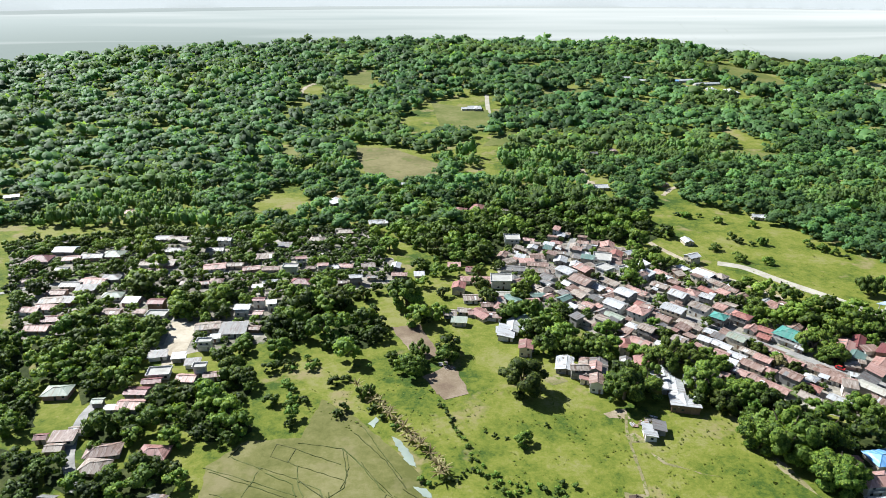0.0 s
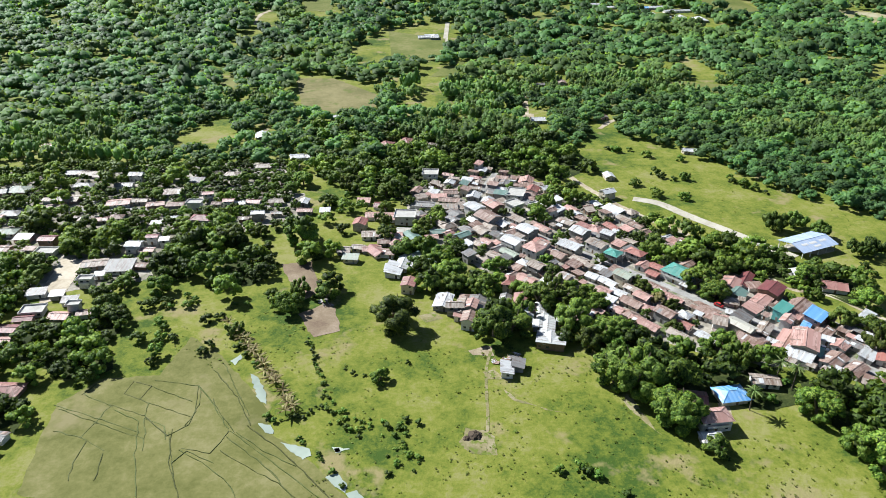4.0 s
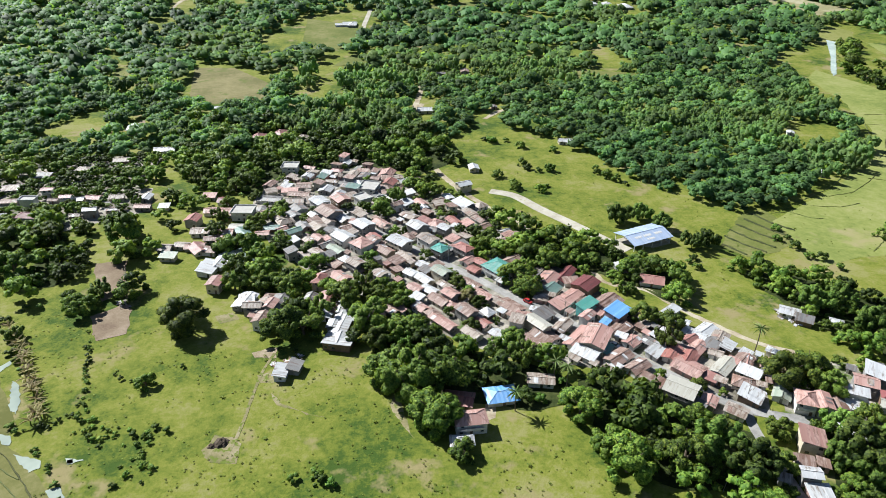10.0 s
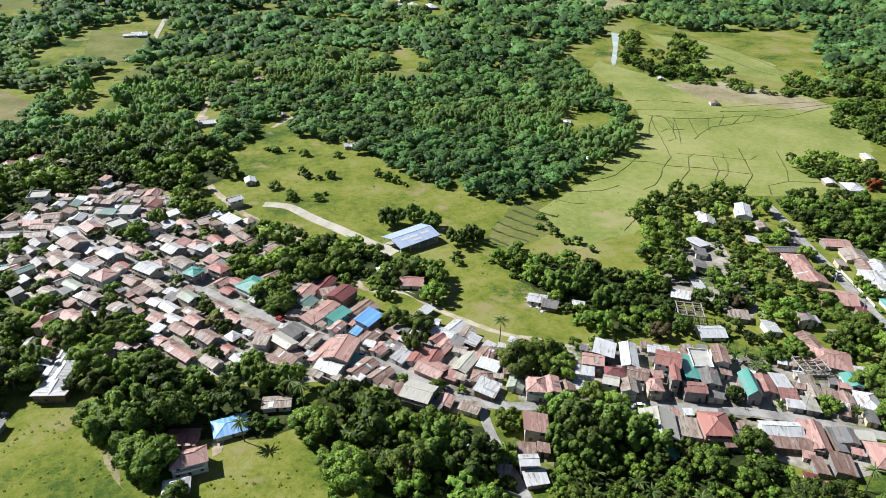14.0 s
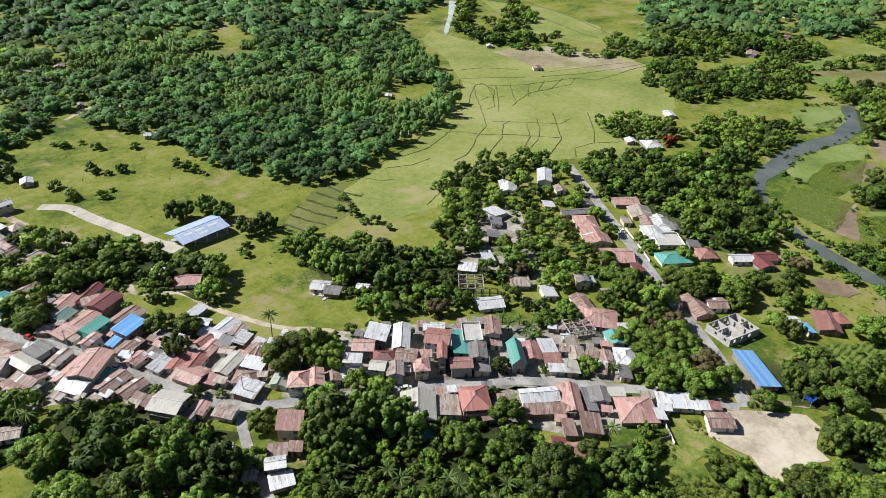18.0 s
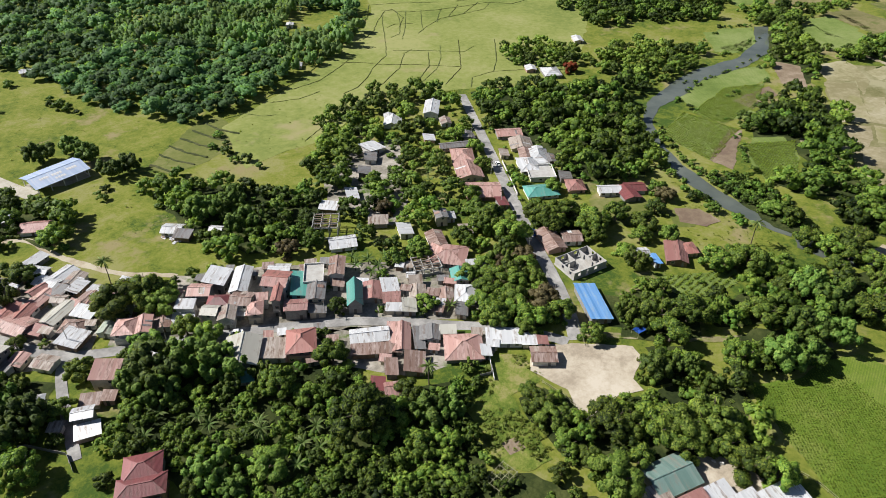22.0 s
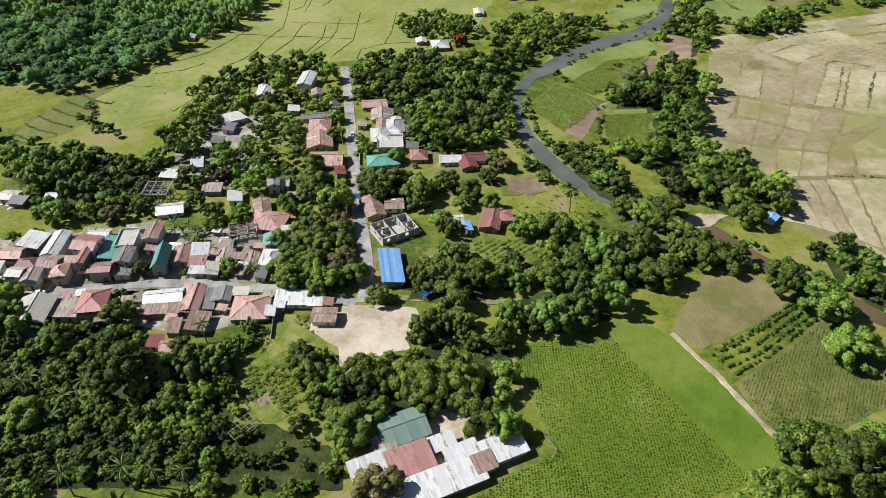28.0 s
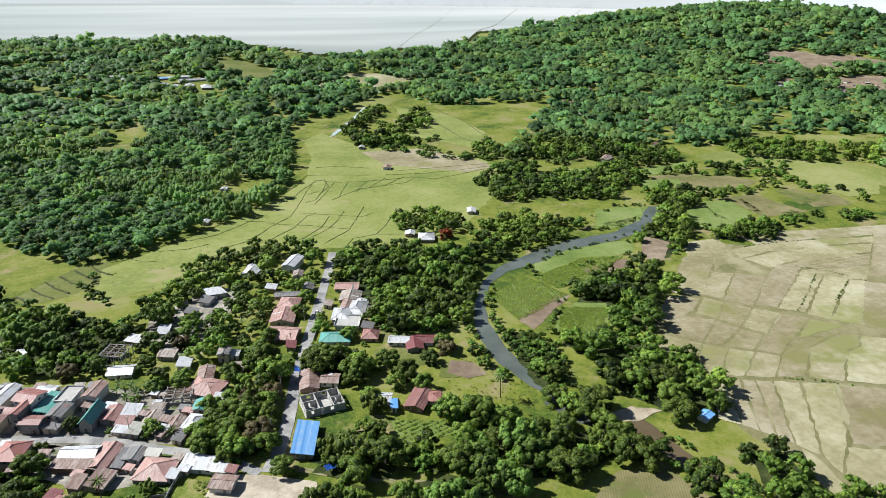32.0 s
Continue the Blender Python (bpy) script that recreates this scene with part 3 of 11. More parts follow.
def house(x, y, w, d, turn, colour, shape, storeys):
    z = ground_z(x, y)
    kind_ = "shed" if (shape == "s" and storeys == 1) or w * d < 34 else "house"
    base = new(kind_)
    base.matrix_basis = pose(x, y, z, 0, 0, turn)
    wall_mat = rnd.choices(("wall_grey", "wall_white", "wall_cream", "wall_pink", "wall_wood"), (3.5, 6, 3, 1.5, 1.2))[0]
    if colour == "teal" and shape == "s" and storeys == 2:
        wall_mat = "wall_teal"
    if colour in ("white", "cream") and shape == "f":
        wall_mat = "wall_white"
    eave = 2.45 * storeys + rnd.uniform(-0.3, 0.15)
    pitch = {"g": 0.8 if colour == "teal" and storeys == 2 else rnd.uniform(0.18, 0.34), "h": rnd.uniform(0.3, 0.45), "s": 0.14, "f": 0.0}[shape]
    over = 0.6
    # the ridge runs along the longer side
    along = w >= d
    hw, hd = w / 2 - over, d / 2 - over
    L, S = (w / 2, d / 2) if along else (d / 2, w / 2)
    swap = (lambda a, b, c: (a, b, c)) if along else (lambda a, b, c: (-b, a, c))
    rise = pitch * S * (2 if shape == "s" else 1)
    bm = box((2 * hw, 2 * hd, eave + 0.3), (0, 0, (eave - 0.3) / 2))
    if shape == "g":
        gl, gs = L - over, S - over
        slope = rise / S
        for sx in (-1, 1):
            tri = [swap(sx * gl, -gs, eave), swap(sx * gl, gs, eave), swap(sx * gl, 0, eave + slope * gs)]
            tri2 = [swap(sx * (gl - 0.15), q, r_) for q, r_ in ((-gs, eave), (gs, eave), (0, eave + slope * gs))]
            va, vb = [bm.verts.new(p) for p in tri], [bm.verts.new(p) for p in tri2]
            bm.faces.new(va)
            bm.faces.new(vb[::-1])
            for i in range(3):
                j = (i + 1) % 3
                bm.faces.new((va[i], vb[i], vb[j], va[j]))
    part("wall", bm, wall_mat, base)
    drop = -over * (rise / S if shape != "s" else 0)
    if shape == "g":
        ridge = 0.0 if rnd.random() < 0.7 else rnd.uniform(-0.2, 0.2) * S
        for sgn in (1, -1):
            bm = bmesh.new()
            pts = [swap(-L, sgn * S, eave + drop + 0.08), swap(L, sgn * S, eave + drop + 0.08), swap(L, ridge, eave + rise + drop + 0.08 + over * rise / S), swap(-L, ridge, eave + rise + drop + 0.08 + over * rise / S)]
            slab(bm, *(pts if sgn == -1 else pts[::-1]))
            part("roof_slope", bm, colour, base)
        cap = box((2 * L + 0.1, 0.35, 0.1), (0, 0, 0)) if along else box((0.35, 2 * L + 0.1, 0.1), (0, 0, 0))
        ob = part("ridge_cap", cap, colour, base)
        ob.location = swap(0, ridge, eave + rise + 0.14)
    elif shape == "h":
        top = eave + rise + 0.1
        low = eave - over * rise / S + 0.1
        r = max(0.0, L - S)
        corners = [swap(a, b, low) for a, b in ((-L, -S), (L, -S), (L, S), (-L, S))]
        ra, rb = swap(-r, 0, top), swap(r, 0, top)
        for quad in ((corners[0], corners[1], rb, ra), (corners[2], corners[3], ra, rb), (corners[1], corners[2], rb, None), (corners[3], corners[0], ra, None)):
            bm = bmesh.new()
            if r < 0.05 and quad[3] is not None:
                quad = (quad[0], quad[1], quad[2], None)
            slab(bm, *quad)
            part("roof_slope", bm, colour, base)
        for c, q in zip(corners if w * d > 60 else (), (ra, rb, rb, ra)):
            a, b = Vector(c), Vector(q)
            m = (b - a).to_track_quat("X", "Z").to_matrix().to_4x4()
            part("hip_cap", box(((b - a).length, 0.22, 0.08), (a + b) / 2 + Vector((0, 0, 0.05)), m), colour, base)
        if r > 0.3:
            a, b = Vector(ra), Vector(rb)
            m = (b - a).to_track_quat("X", "Z").to_matrix().to_4x4()
            part("ridge_cap", box(((b - a).length, 0.3, 0.1), (a + b) / 2 + Vector((0, 0, 0.05)), m), colour, base)
    elif shape == "s":
        bm = bmesh.new()
        slab(bm, swap(-L, -S, eave + 0.05), swap(L, -S, eave + 0.05), swap(L, S, eave + rise + 0.05), swap(-L, S, eave + rise + 0.05))
        part("roof_slope", bm, colour, base)
        part("rafter_beam", box((2 * L - 0.8, 0.25, rise) if along else (0.25, 2 * L - 0.8, rise), swap(0, S - over - 0.15, eave + rise / 2 - 0.12)), wall_mat, base)
    else:
        part("roof_slab", box((w, d, 0.2), (0, 0, eave + 0.05)), "block", base)
        for sx, sy, px, py in ((w, 0.18, 0, d / 2 - 0.09), (w, 0.18, 0, 0.09 - d / 2), (0.18, d - 0.36, w / 2 - 0.09, 0), (0.18, d - 0.36, 0.09 - w / 2, 0)):
            part("parapet", box((sx, sy, 0.7), (px, py, eave + 0.5)), wall_mat, base)
    # loose replacement sheets on old roofs
    if colour in ("rust", "tan", "grey", "red", "salmon") and shape == "g":
        ang = math.atan2(rise + 0.0, S)
        for _ in range(rnd.randint(1, 3) if colour != "red" else rnd.randint(0, 1)):
            sgn = rnd.choice((-1, 1))
            q = rnd.uniform(0.3, 0.7)
            lx = rnd.uniform(-L + 1.2, L - 1.2)
            zz = eave + drop + 0.08 + (rise + over * rise / S) * (1 - q) + 0.06
            tm = Matrix.Rotation(-sgn * ang if along else sgn * ang, 4, "X" if along else "Y")
            size = (rnd.choice((0.85, 1.7)), S * 0.75 * 1.05, 0.03) if along else (S * 0.75 * 1.05, rnd.choice((0.85, 1.7)), 0.03)
            if not along:
                tm = Matrix.Rotation(-sgn * ang, 4, "Y")
            ob = part("roof_sheet", box(size, (0, 0, 0)), rnd.choice(("rust", "white", "tan", "rust", "grey")), base)
            ob.matrix_basis = Matrix.Translation(swap(lx, sgn * S * q, zz)) @ tm
    # openings towards the open country
    doors = 0
    for side in range(4):
        run, off = ((2 * hw, hd), (2 * hd, hw))[side % 2]
        c, s = (1, 0, -1, 0)[side], (0, 1, 0, -1)[side]
        out_ = Matrix.Rotation(radians(turn), 2) @ Vector((s, -c))
        if out_.dot(Vector((-0.35, -0.94))) < 0.2:
            continue
        for k in range(storeys):
            count = max(1, int(run / 2.7))
            for i in range(count):
                u = (i + 0.5) / count * run - run / 2 + rnd.uniform(-0.3, 0.3)
                px, py = u * c + off * s, u * s - off * c
                turn_ = math.atan2(s, c)
                if k == 0 and i == count // 2 and not doors:
                    doors = 1
                    shared("door", unit("door", rnd.choice(("wall_wood", "dark_opening", "wall_grey"))), base, (px, py, 1.02), (0.95, 0.12, 2.05), turn_)
                elif rnd.random() < 0.45:
                    wf = shared("window", unit("window_frame", rnd.choice(("wall_white", "wall_wood", "steel"))), base, (px, py, 2.5 * k + 1.5), (1.3, 0.1, 1.15), turn_)
                    shared("pane", unit("pane", "pane"), wf, (0, 0, 0), (0.84, 1.5, 0.82))
    if storeys > 1 and shape != "s" and rnd.random() < 0.6:
        part("balcony", box((2 * hw * 0.8, 1.0, 0.15), (0, -hd - 0.5, 2.65)), "block", base)
        part("balcony_rail", box((2 * hw * 0.8, 0.08, 0.85), (0, -hd - 0.95, 3.15)), wall_mat, base)
    FOOT.append((x, y, math.sqrt(w * d) / 2, max(w, d) / 2))
    words = ("two-storey " if storeys == 2 else "three-storey " if storeys == 3 else "small " if max(w, d) < 6.5 else "single-storey ")
    if y > 395 or x < -98 or x > 560:
        FAR_HOUSES.append(base)
    if kind_ == "shed":
        return tagged(base, f"low {wall_mat.split('_')[1]} walled shed with a {ROOF_WORDS[colour]} roof", "shed", "village sheds")
    return tagged(base, f"{words}{wall_mat.split('_')[1]} walled house with a {ROOF_WORDS[colour]} {SHAPES[shape]} roof", "house", "village houses")



# roads and paths
road("main_street", 4.4, "concrete", [(72.5, 377.4), (105.5, 331.8), (128.1, 309.1), (161.2, 273.8), (176, 256), (183.2, 252.3), (194.9, 238.6), (206.0, 226.0), (216.6, 213.1), (227.6, 201.6), (236.5, 192.0), (243.9, 186.4), (253.4, 182.5), (267.8, 179.3), (282.5, 175.7), (293.8, 172.8), (308.9, 168.5), (324.1, 163.6), (339.0, 157.6), (351.2, 150.8), (362.7, 143.1), (378.0, 134.3), (390.0, 124.9), (397.1, 116.1)], "grey concrete village street between the houses")
road("north_road", 5.2, "concrete", [(400.0, 115.6), (405.9, 126.8), (412.3, 144.8), (419.0, 170.3), (432.2, 209.9), (449.2, 260.3), (463.6, 304.3), (469.5, 324.0)], "straight grey concrete road with pale edges")
road("south_lane", 3.4, "concrete", [(243.9, 186.4), (242.4, 175.1), (243.2, 162.0), (244.2, 148.7), (244.8, 140.5)], "narrow grey lane going down between trees")
road("concrete_strip", 7, "pale_concrete", [(173.8, 388.6), (187.9, 382.8), (199.4, 362.4), (215.6, 339.2), (227.8, 319.8), (236.7, 307.4)], "pale new concrete strip on the grass")
road("dirt_road", 4, "dirt", [(137.2, 438.7), (147.8, 408.2), (162.8, 376.6), (176.4, 354.1), (190.5, 334.5)], "pale dirt road along the village edge")
road("back_alley", 2.8, "dirt", [(212.9, 306.1), (214.5, 273.7), (235, 267.8), (243.3, 250.7), (254.5, 236.5), (265.5, 225), (284.9, 213.8)], "dusty alley behind the houses")
road("top_alley", 4, "concrete", [(72.5, 377.4), (78.5, 395.5), (85.6, 418.5), (91, 433.7)], "bright concrete alley at the village top")
road("west_lane", 4, "concrete", [(-124.4, 179.4), (-135.1, 193.6), (-140.5, 208), (-144.2, 224.9), (-142.1, 229.9)], "grey lane through the western houses")
road("west_street", 3.2, "concrete", [(-245.5, 333.7), (-223.4, 344.9), (-168.9, 362.2), (-136.7, 362.9), (-97.9, 363.8), (-79, 366.1), (-47.5, 371.4)], "street through the western houses")
road("footpath", 1.1, "worn", [(73.3, 222.9), (71.4, 218.1), (70.2, 205.9), (69.7, 193.0), (69.8, 183.9), (69.0, 178.0), (68.6, 170.3), (67.1, 167.8)], "worn pale footpath across the meadow")
road("hill_road", 5, "dirt", [(124.4, 528.2), (133.5, 578.8), (124.2, 543.3), (131, 597.3), (133.5, 642.6)], "pale track climbing the wooded hill")
road("hill_drive", 6, "pale_concrete", [(64.3, 1001.6), (61.3, 923.4), (60.2, 869.1)], "pale concrete drive on the wooded hill")
road("hill_track", 4, "dirt", [(-206, 977), (-212.8, 1039.1), (-202.1, 1066.7)], "pale track on the wooded hill")
road("hill_track", 4, "dirt", [(-210.5, 998.7), (-209.0, 1046.4), (-193.3, 1070.0)], "pale track on the wooded hill")
road("hill_track", 4, "dirt", [(-152.8, 1095.0), (-129.2, 1064.4), (-103.0, 1065.3)], "pale track on the wooded hill")
road("hill_track", 4, "dirt", [(100.1, 1021.7), (103.1, 957.4), (118.4, 950.7)], "pale track on the wooded hill")
road("hill_track", 4, "dirt", [(225.3, 1412.9), (214.8, 1280.6)], "pale track on the wooded hill")
road("hill_track", 4, "dirt", [(183.8, 533.4), (197.1, 554.6), (209.4, 563.1)], "pale track on the wooded hill")
road("hill_track", 4, "dirt", [(-78.9, 493.3), (-88.2, 532.7)], "pale track on the wooded hill")
road("field_path", 1.8, "dirt", [(487.8, 54.5), (487.4, 26.2), (485.2, 13.2), (486.2, 1.9)], "bare path between two crop fields")
road("east_lane", 2.6, "worn", [(403.3, 117.6), (414.6, 110.6), (428.4, 102.1), (442.4, 94.1), (461.4, 86.6), (476.8, 73.9)], "shaded dirt lane between the trees")

# open ground
area("village_ground", "village", [(42.2, 411.9), (82.5, 444.9), (123.8, 412.2), (167.3, 361.9), (187.4, 299.2), (202.2, 285), (221.5, 246.2), (262, 218), (251, 182.6), (228.9, 185.2), (204.9, 208.4), (163.4, 217.7), (133.3, 237.3), (111.4, 259.1), (76.4, 288), (51.7, 319), (30.4, 376.3)], 0.04, "grey dusty ground between the houses")
area("village_ground", "village", [(259.9, 196.5), (284.9, 213.8), (322.7, 202), (396.9, 169), (376.2, 141.6), (256.5, 179.6)], 0.04, "grey dusty ground between the houses")
area("village_ground", "village", [(288.4, 169), (335.8, 155.9), (382.5, 130.6), (371.1, 122.5), (342.4, 126.4), (333.8, 133.2), (303.2, 154.7), (288, 156.2)], 0.04, "grey dusty ground between the houses")
area("village_ground", "village", [(-191.9, 390.5), (-32.7, 393.7), (-21.2, 359.1), (-82.2, 310.3), (-85.2, 279), (-121.8, 268.8)], 0.04, "grey dusty ground between the houses")
area("village_ground", "village", [(390.8, 288.3), (410.7, 286.7), (386.9, 222.8), (372.6, 208.2), (354.3, 238.4), (361.1, 266.1)], 0.04, "pale dusty ground among trees")
area("sand_yard", "yard", [(383.0, 117.3), (388.3, 118.8), (400.8, 113.3), (415.4, 104.5), (415.0, 98.7), (405.7, 92.8), (405.6, 87.5), (397.6, 89.8), (390.4, 88.4), (382.4, 85.8), (382.1, 92.0), (384.2, 98.6), (381.6, 103.9), (378.4, 111.0)], 0.16, "pale sandy open yard")
area("clearing", "tall_grass", [(354.9, 106.9), (362, 111.7), (370.4, 123.7), (380.1, 117.6), (379.2, 105.9), (367.3, 104.8), (365.5, 91.2), (365, 79.3), (356.4, 79.1), (349.5, 84.8)], 0.12, "trodden yellow-green clearing")
area("soil_patch", "soil", [(354.8, 91.1), (359.6, 90.6), (360.5, 86.3), (355.2, 86.1)], 0.16, "bare brown patch")
area("village_ground", "village", [(367.3, 270), (385.4, 282.7), (392.1, 260.9), (378, 235.1), (382.4, 209.8), (370, 221.6), (362.8, 236.8)], 0.05, "pale dusty ground among trees")
area("village_ground", "village", [(-290.5, 414.7), (-227.8, 428.2), (-172.4, 444.4), (-46.6, 455.2), (-33.0, 347.3), (-69.6, 354.1), (-81.5, 330.8), (-94.8, 309.2), (-91.7, 288.7), (-97.8, 279.3), (-137.3, 263.5), (-148.6, 280.8), (-179.8, 288.6), (-206.5, 281.4)], 0.06, "grey dusty ground between the houses")
area("sand_yard", "yard", [(-137.5, 300.8), (-125, 297.8), (-121.4, 283.5), (-118.8, 262.8), (-126.5, 258), (-133, 278)], 0.16, "pale sandy open yard")
area("sand_yard", "yard", [(395, 67.7), (404.1, 66.8), (411.8, 52.3), (415.7, 42.6), (401.1, 39.6), (382.9, 48.8), (378, 57.4)], 0.16, "pale swept yard round the sheds")
area("soil_patch", "soil", [(-9.1, 250), (1.6, 259.1), (6.9, 254.5), (10.8, 237.2), (0.7, 232.4)], 0.12, "bare reddish soil patch")
area("soil_patch", "soil", [(-26.1, 295.5), (-11.5, 298.5), (-1.8, 268.7), (-9, 261.5), (-16.1, 273.7)], 0.12, "bare grey soil below the trees")
area("paddy", "fallow_paddy", [(-74.2, 206.0), (-53.5, 208.0), (-50.0, 233.4), (-33.8, 220.4), (-26.1, 210.6), (-12.4, 194.8), (-6.5, 185.9), (-7.1, 178.9), (10.2, 164.7), (27.1, 146.1), (-40.0, 138.0), (-76.0, 150.9), (-78.9, 164.1), (-81.7, 175.2), (-84.5, 191.8)], 0.07, "olive dry rice stubble paddies")
area("paddy", "dry", [(286.9, 312.6), (296, 300), (315.4, 306.1), (340.3, 326.5), (331.7, 357.6), (315.6, 353.1)], 0.07, "dry terraced paddies")
area("rice_paddy", "rice", [(645.1, 696.5), (694.3, 678.2), (733.8, 547.8), (709.2, 510), (666.1, 524.2), (648.9, 596.5)], 0.07, "pale green flat rice paddies")
area("fallow_field", "fallow", [(557.5, 585.6), (620.2, 583.3), (665.9, 506.6), (663.2, 486.7), (632.8, 480.1), (567.9, 528.2)], 0.11, "greyish fallow paddies")
area("crop_field", "crop", [(575.5, 240.8), (620.9, 259.3), (649.9, 253.2), (610.6, 227.7), (580.2, 220.2)], 0.1, "green maize plot by the river")
area("crop_field", "crop", [(537.8, 224.8), (571.1, 243.1), (581.1, 211.1), (538.9, 189.4)], 0.1, "green maize plot by the river")
area("crop_field", "crop", [(568.2, 197.1), (596.1, 186.8), (564.6, 159.2), (546.1, 162.1)], 0.1, "green maize plot by the river")
area("crop_field", "crop", [(686.5, 343.5), (725.5, 331.7), (691.2, 301.3), (664, 308.3)], 0.1, "green maize plot by the river")
area("ploughed_field", "soil", [(609.9, 242.6), (648.3, 248.7), (642, 236.4), (610.6, 227.7)], 0.13, "ploughed brown plot")
area("ploughed_field", "soil", [(538.8, 191.6), (577.8, 214.5), (581.5, 209.2), (541, 177.9)], 0.13, "ploughed tan plot")
area("ploughed_field", "soil", [(685.3, 279.9), (695.4, 263.5), (663.1, 230.9), (659.6, 248.4)], 0.13, "ploughed brown plot")
area("maize_field", "lush", [(436.2, 74.5), (453.7, 68.6), (468.8, 70), (481.2, 67), (486.8, 52), (485.7, 24.6), (484, 1.9), (468.4, 1.8), (453.4, 3.3), (421, 19.6), (425.9, 33.3), (430.5, 53.6)], 0.07, "bright green maize field")
area("stubble_field", "stubble", [(487.9, 55.9), (517.7, 72.3), (535.4, 67.1), (541.5, 46.5), (503, 43.9), (490.8, 44.3)], 0.1, "tan harvested rows")
area("bean_field", "olive", [(489.9, 28.7), (519.7, 32.7), (543.8, 38.8), (545.8, 16.7), (524.4, 1.5), (491.4, 2.4), (485.8, 9.5)], 0.1, "dull green bean field")
area("crop_field", "crop", [(750.8, 322.1), (782.2, 318.8), (781.4, 275.6), (751.2, 266.7), (735.9, 285)], 0.1, "green crop plot")
area("stubble_field", "stubble", [(808, 334.1), (837.4, 332.4), (845.7, 281.4), (800, 282.9)], 0.1, "pale stubble plot")
area("stubble_field", "stubble", [(790.9, 410.8), (832.2, 405), (868.5, 364), (816.7, 357.3), (784.1, 377.8)], 0.12, "pale stubble plot")
area("stubble_field", "stubble", [(872.1, 325.6), (908.2, 307.8), (898, 283.1), (859.9, 288.5)], 0.12, "pale stubble plot")
area("fallow_field", "fallow", [(749.5, 264.8), (805.1, 250.2), (876.6, 238), (858, 223.9), (749.9, 238.4)], 0.09, "pale bare plot")
area("crop_field", "crop", [(790.6, 436.5), (872, 443.5), (843.6, 418.4), (785.8, 412.5)], 0.12, "green crop plot")
area("rice_paddy", "rice", [(724.3, 634.3), (724.6, 743.3), (669.4, 818.8), (628.8, 646.6), (679.9, 567.2)], 0.2, "pale green flat rice paddies")
area("rice_paddy", "rice", [(888.7, 462.9), (972.5, 469.7), (1031, 354.3), (974.8, 311.9), (940, 385.5), (878.3, 434.2)], 0.1, "pale green valley paddies")
area("bare_hill", "fallow", [(560.5, 1009.8), (656.9, 1109.5), (734.1, 1090.3), (811.2, 983.2), (746, 941.2), (641.1, 965.3)], 0.5, "dry bare hill crown")
area("field_plot", "dry", [(457.9, 183.8), (478, 173.6), (468.4, 158.5), (452.9, 167.8)], 0.1, "yellow-green mown plot")
area("field_plot", "dry", [(485.4, 164.2), (497.3, 161.6), (487.7, 148.8), (479.4, 151.9)], 0.12, "bare brown plot")
area("maize_field", "lush", [(401.8, 31.5), (409.9, 33.2), (424.1, 32.1), (427.7, 26.2), (426.4, 16.9), (398.1, 31.2)], 0.1, "bright green maize field")
area("crop_field", "crop", [(450.4, 128.8), (465.3, 123.9), (479.7, 119.2), (473.8, 112.4), (458.2, 112.4), (446.8, 114.3)], 0.1, "green vegetable rows")
area("clearing", "stubble", [(-96.2, 702.9), (-56.9, 703.3), (-5, 638), (-7.2, 582.1), (-47.7, 578.3), (-68.9, 587.5)], 0.2, "tan grassy clearing in the woods")

area("rice_paddy", "rice", [(329.2, 343.7), (362.4, 368.8), (401.5, 397.5), (425.7, 426.4), (452.0, 452.3), (483.3, 498.6), (505.3, 580.9), (509.7, 650.6), (535.9, 682.3), (565.3, 606.9), (667.1, 532.6), (668.6, 475.3), (622.9, 400.2), (575.6, 346.2), (542.5, 323.0), (501.3, 323.0), (465.2, 332.3), (424.1, 349.0), (402.8, 327.5), (384.3, 311.7), (367.7, 301.0), (346.8, 297.3), (329.9, 288.7)], 0.07, "pale yellow-green rice paddies in long curved strips")
area("fallow_field", "stubble_edge", [(715, 257.8), (744.5, 238.1), (800.1, 231.1), (856.8, 223), (960, 190), (760, -10), (596.4, 10), (590, 35.7), (586.8, 54.4), (577.8, 70.1), (579.2, 85.1), (602.5, 121.1), (598.5, 159.6), (618.5, 178.1), (643.5, 189.7), (672.4, 226.9)], 0.07, "dried pale rice field cut by low dikes")
area("paddy_plot", "fallow", [(704.3, 260.0), (733.2, 257.8), (704.3, 229.5), (689.8, 238.7)], 0.14, "dried pale rice plot between low dikes")
area("paddy_plot", "fallow", [(685.1, 237.4), (701.6, 227.3), (654.4, 183.6), (638.7, 192.0)], 0.14, "dried pale rice plot between low dikes")
area("paddy_plot", "fallow", [(731.5, 256.1), (729.3, 247.6), (713.7, 225.6), (687.7, 211.9)], 0.14, "dried pale rice plot between low dikes")
area("paddy_plot", "fallow", [(683.5, 209.5), (696.3, 204.2), (660.9, 175.7), (654.4, 183.6)], 0.14, "dried pale rice plot between low dikes")
area("paddy_plot", "fallow", [(697.3, 203.8), (710.3, 192.3), (669.9, 161.7), (660.8, 174.0)], 0.14, "dried pale rice plot between low dikes")
area("paddy_plot", "fallow", [(711.3, 191.9), (734.1, 206.3), (744.1, 196.8), (700.7, 167.8), (680.3, 155.7), (672.3, 162.4)], 0.14, "dried pale rice plot between low dikes")
area("paddy_plot", "fallow", [(725.8, 237.5), (756.2, 239.0), (803.3, 232.0), (842.3, 222.4), (832.6, 215.3), (791.4, 222.4), (747.5, 226.4), (720.6, 222.8)], 0.14, "dried pale rice plot between low dikes")
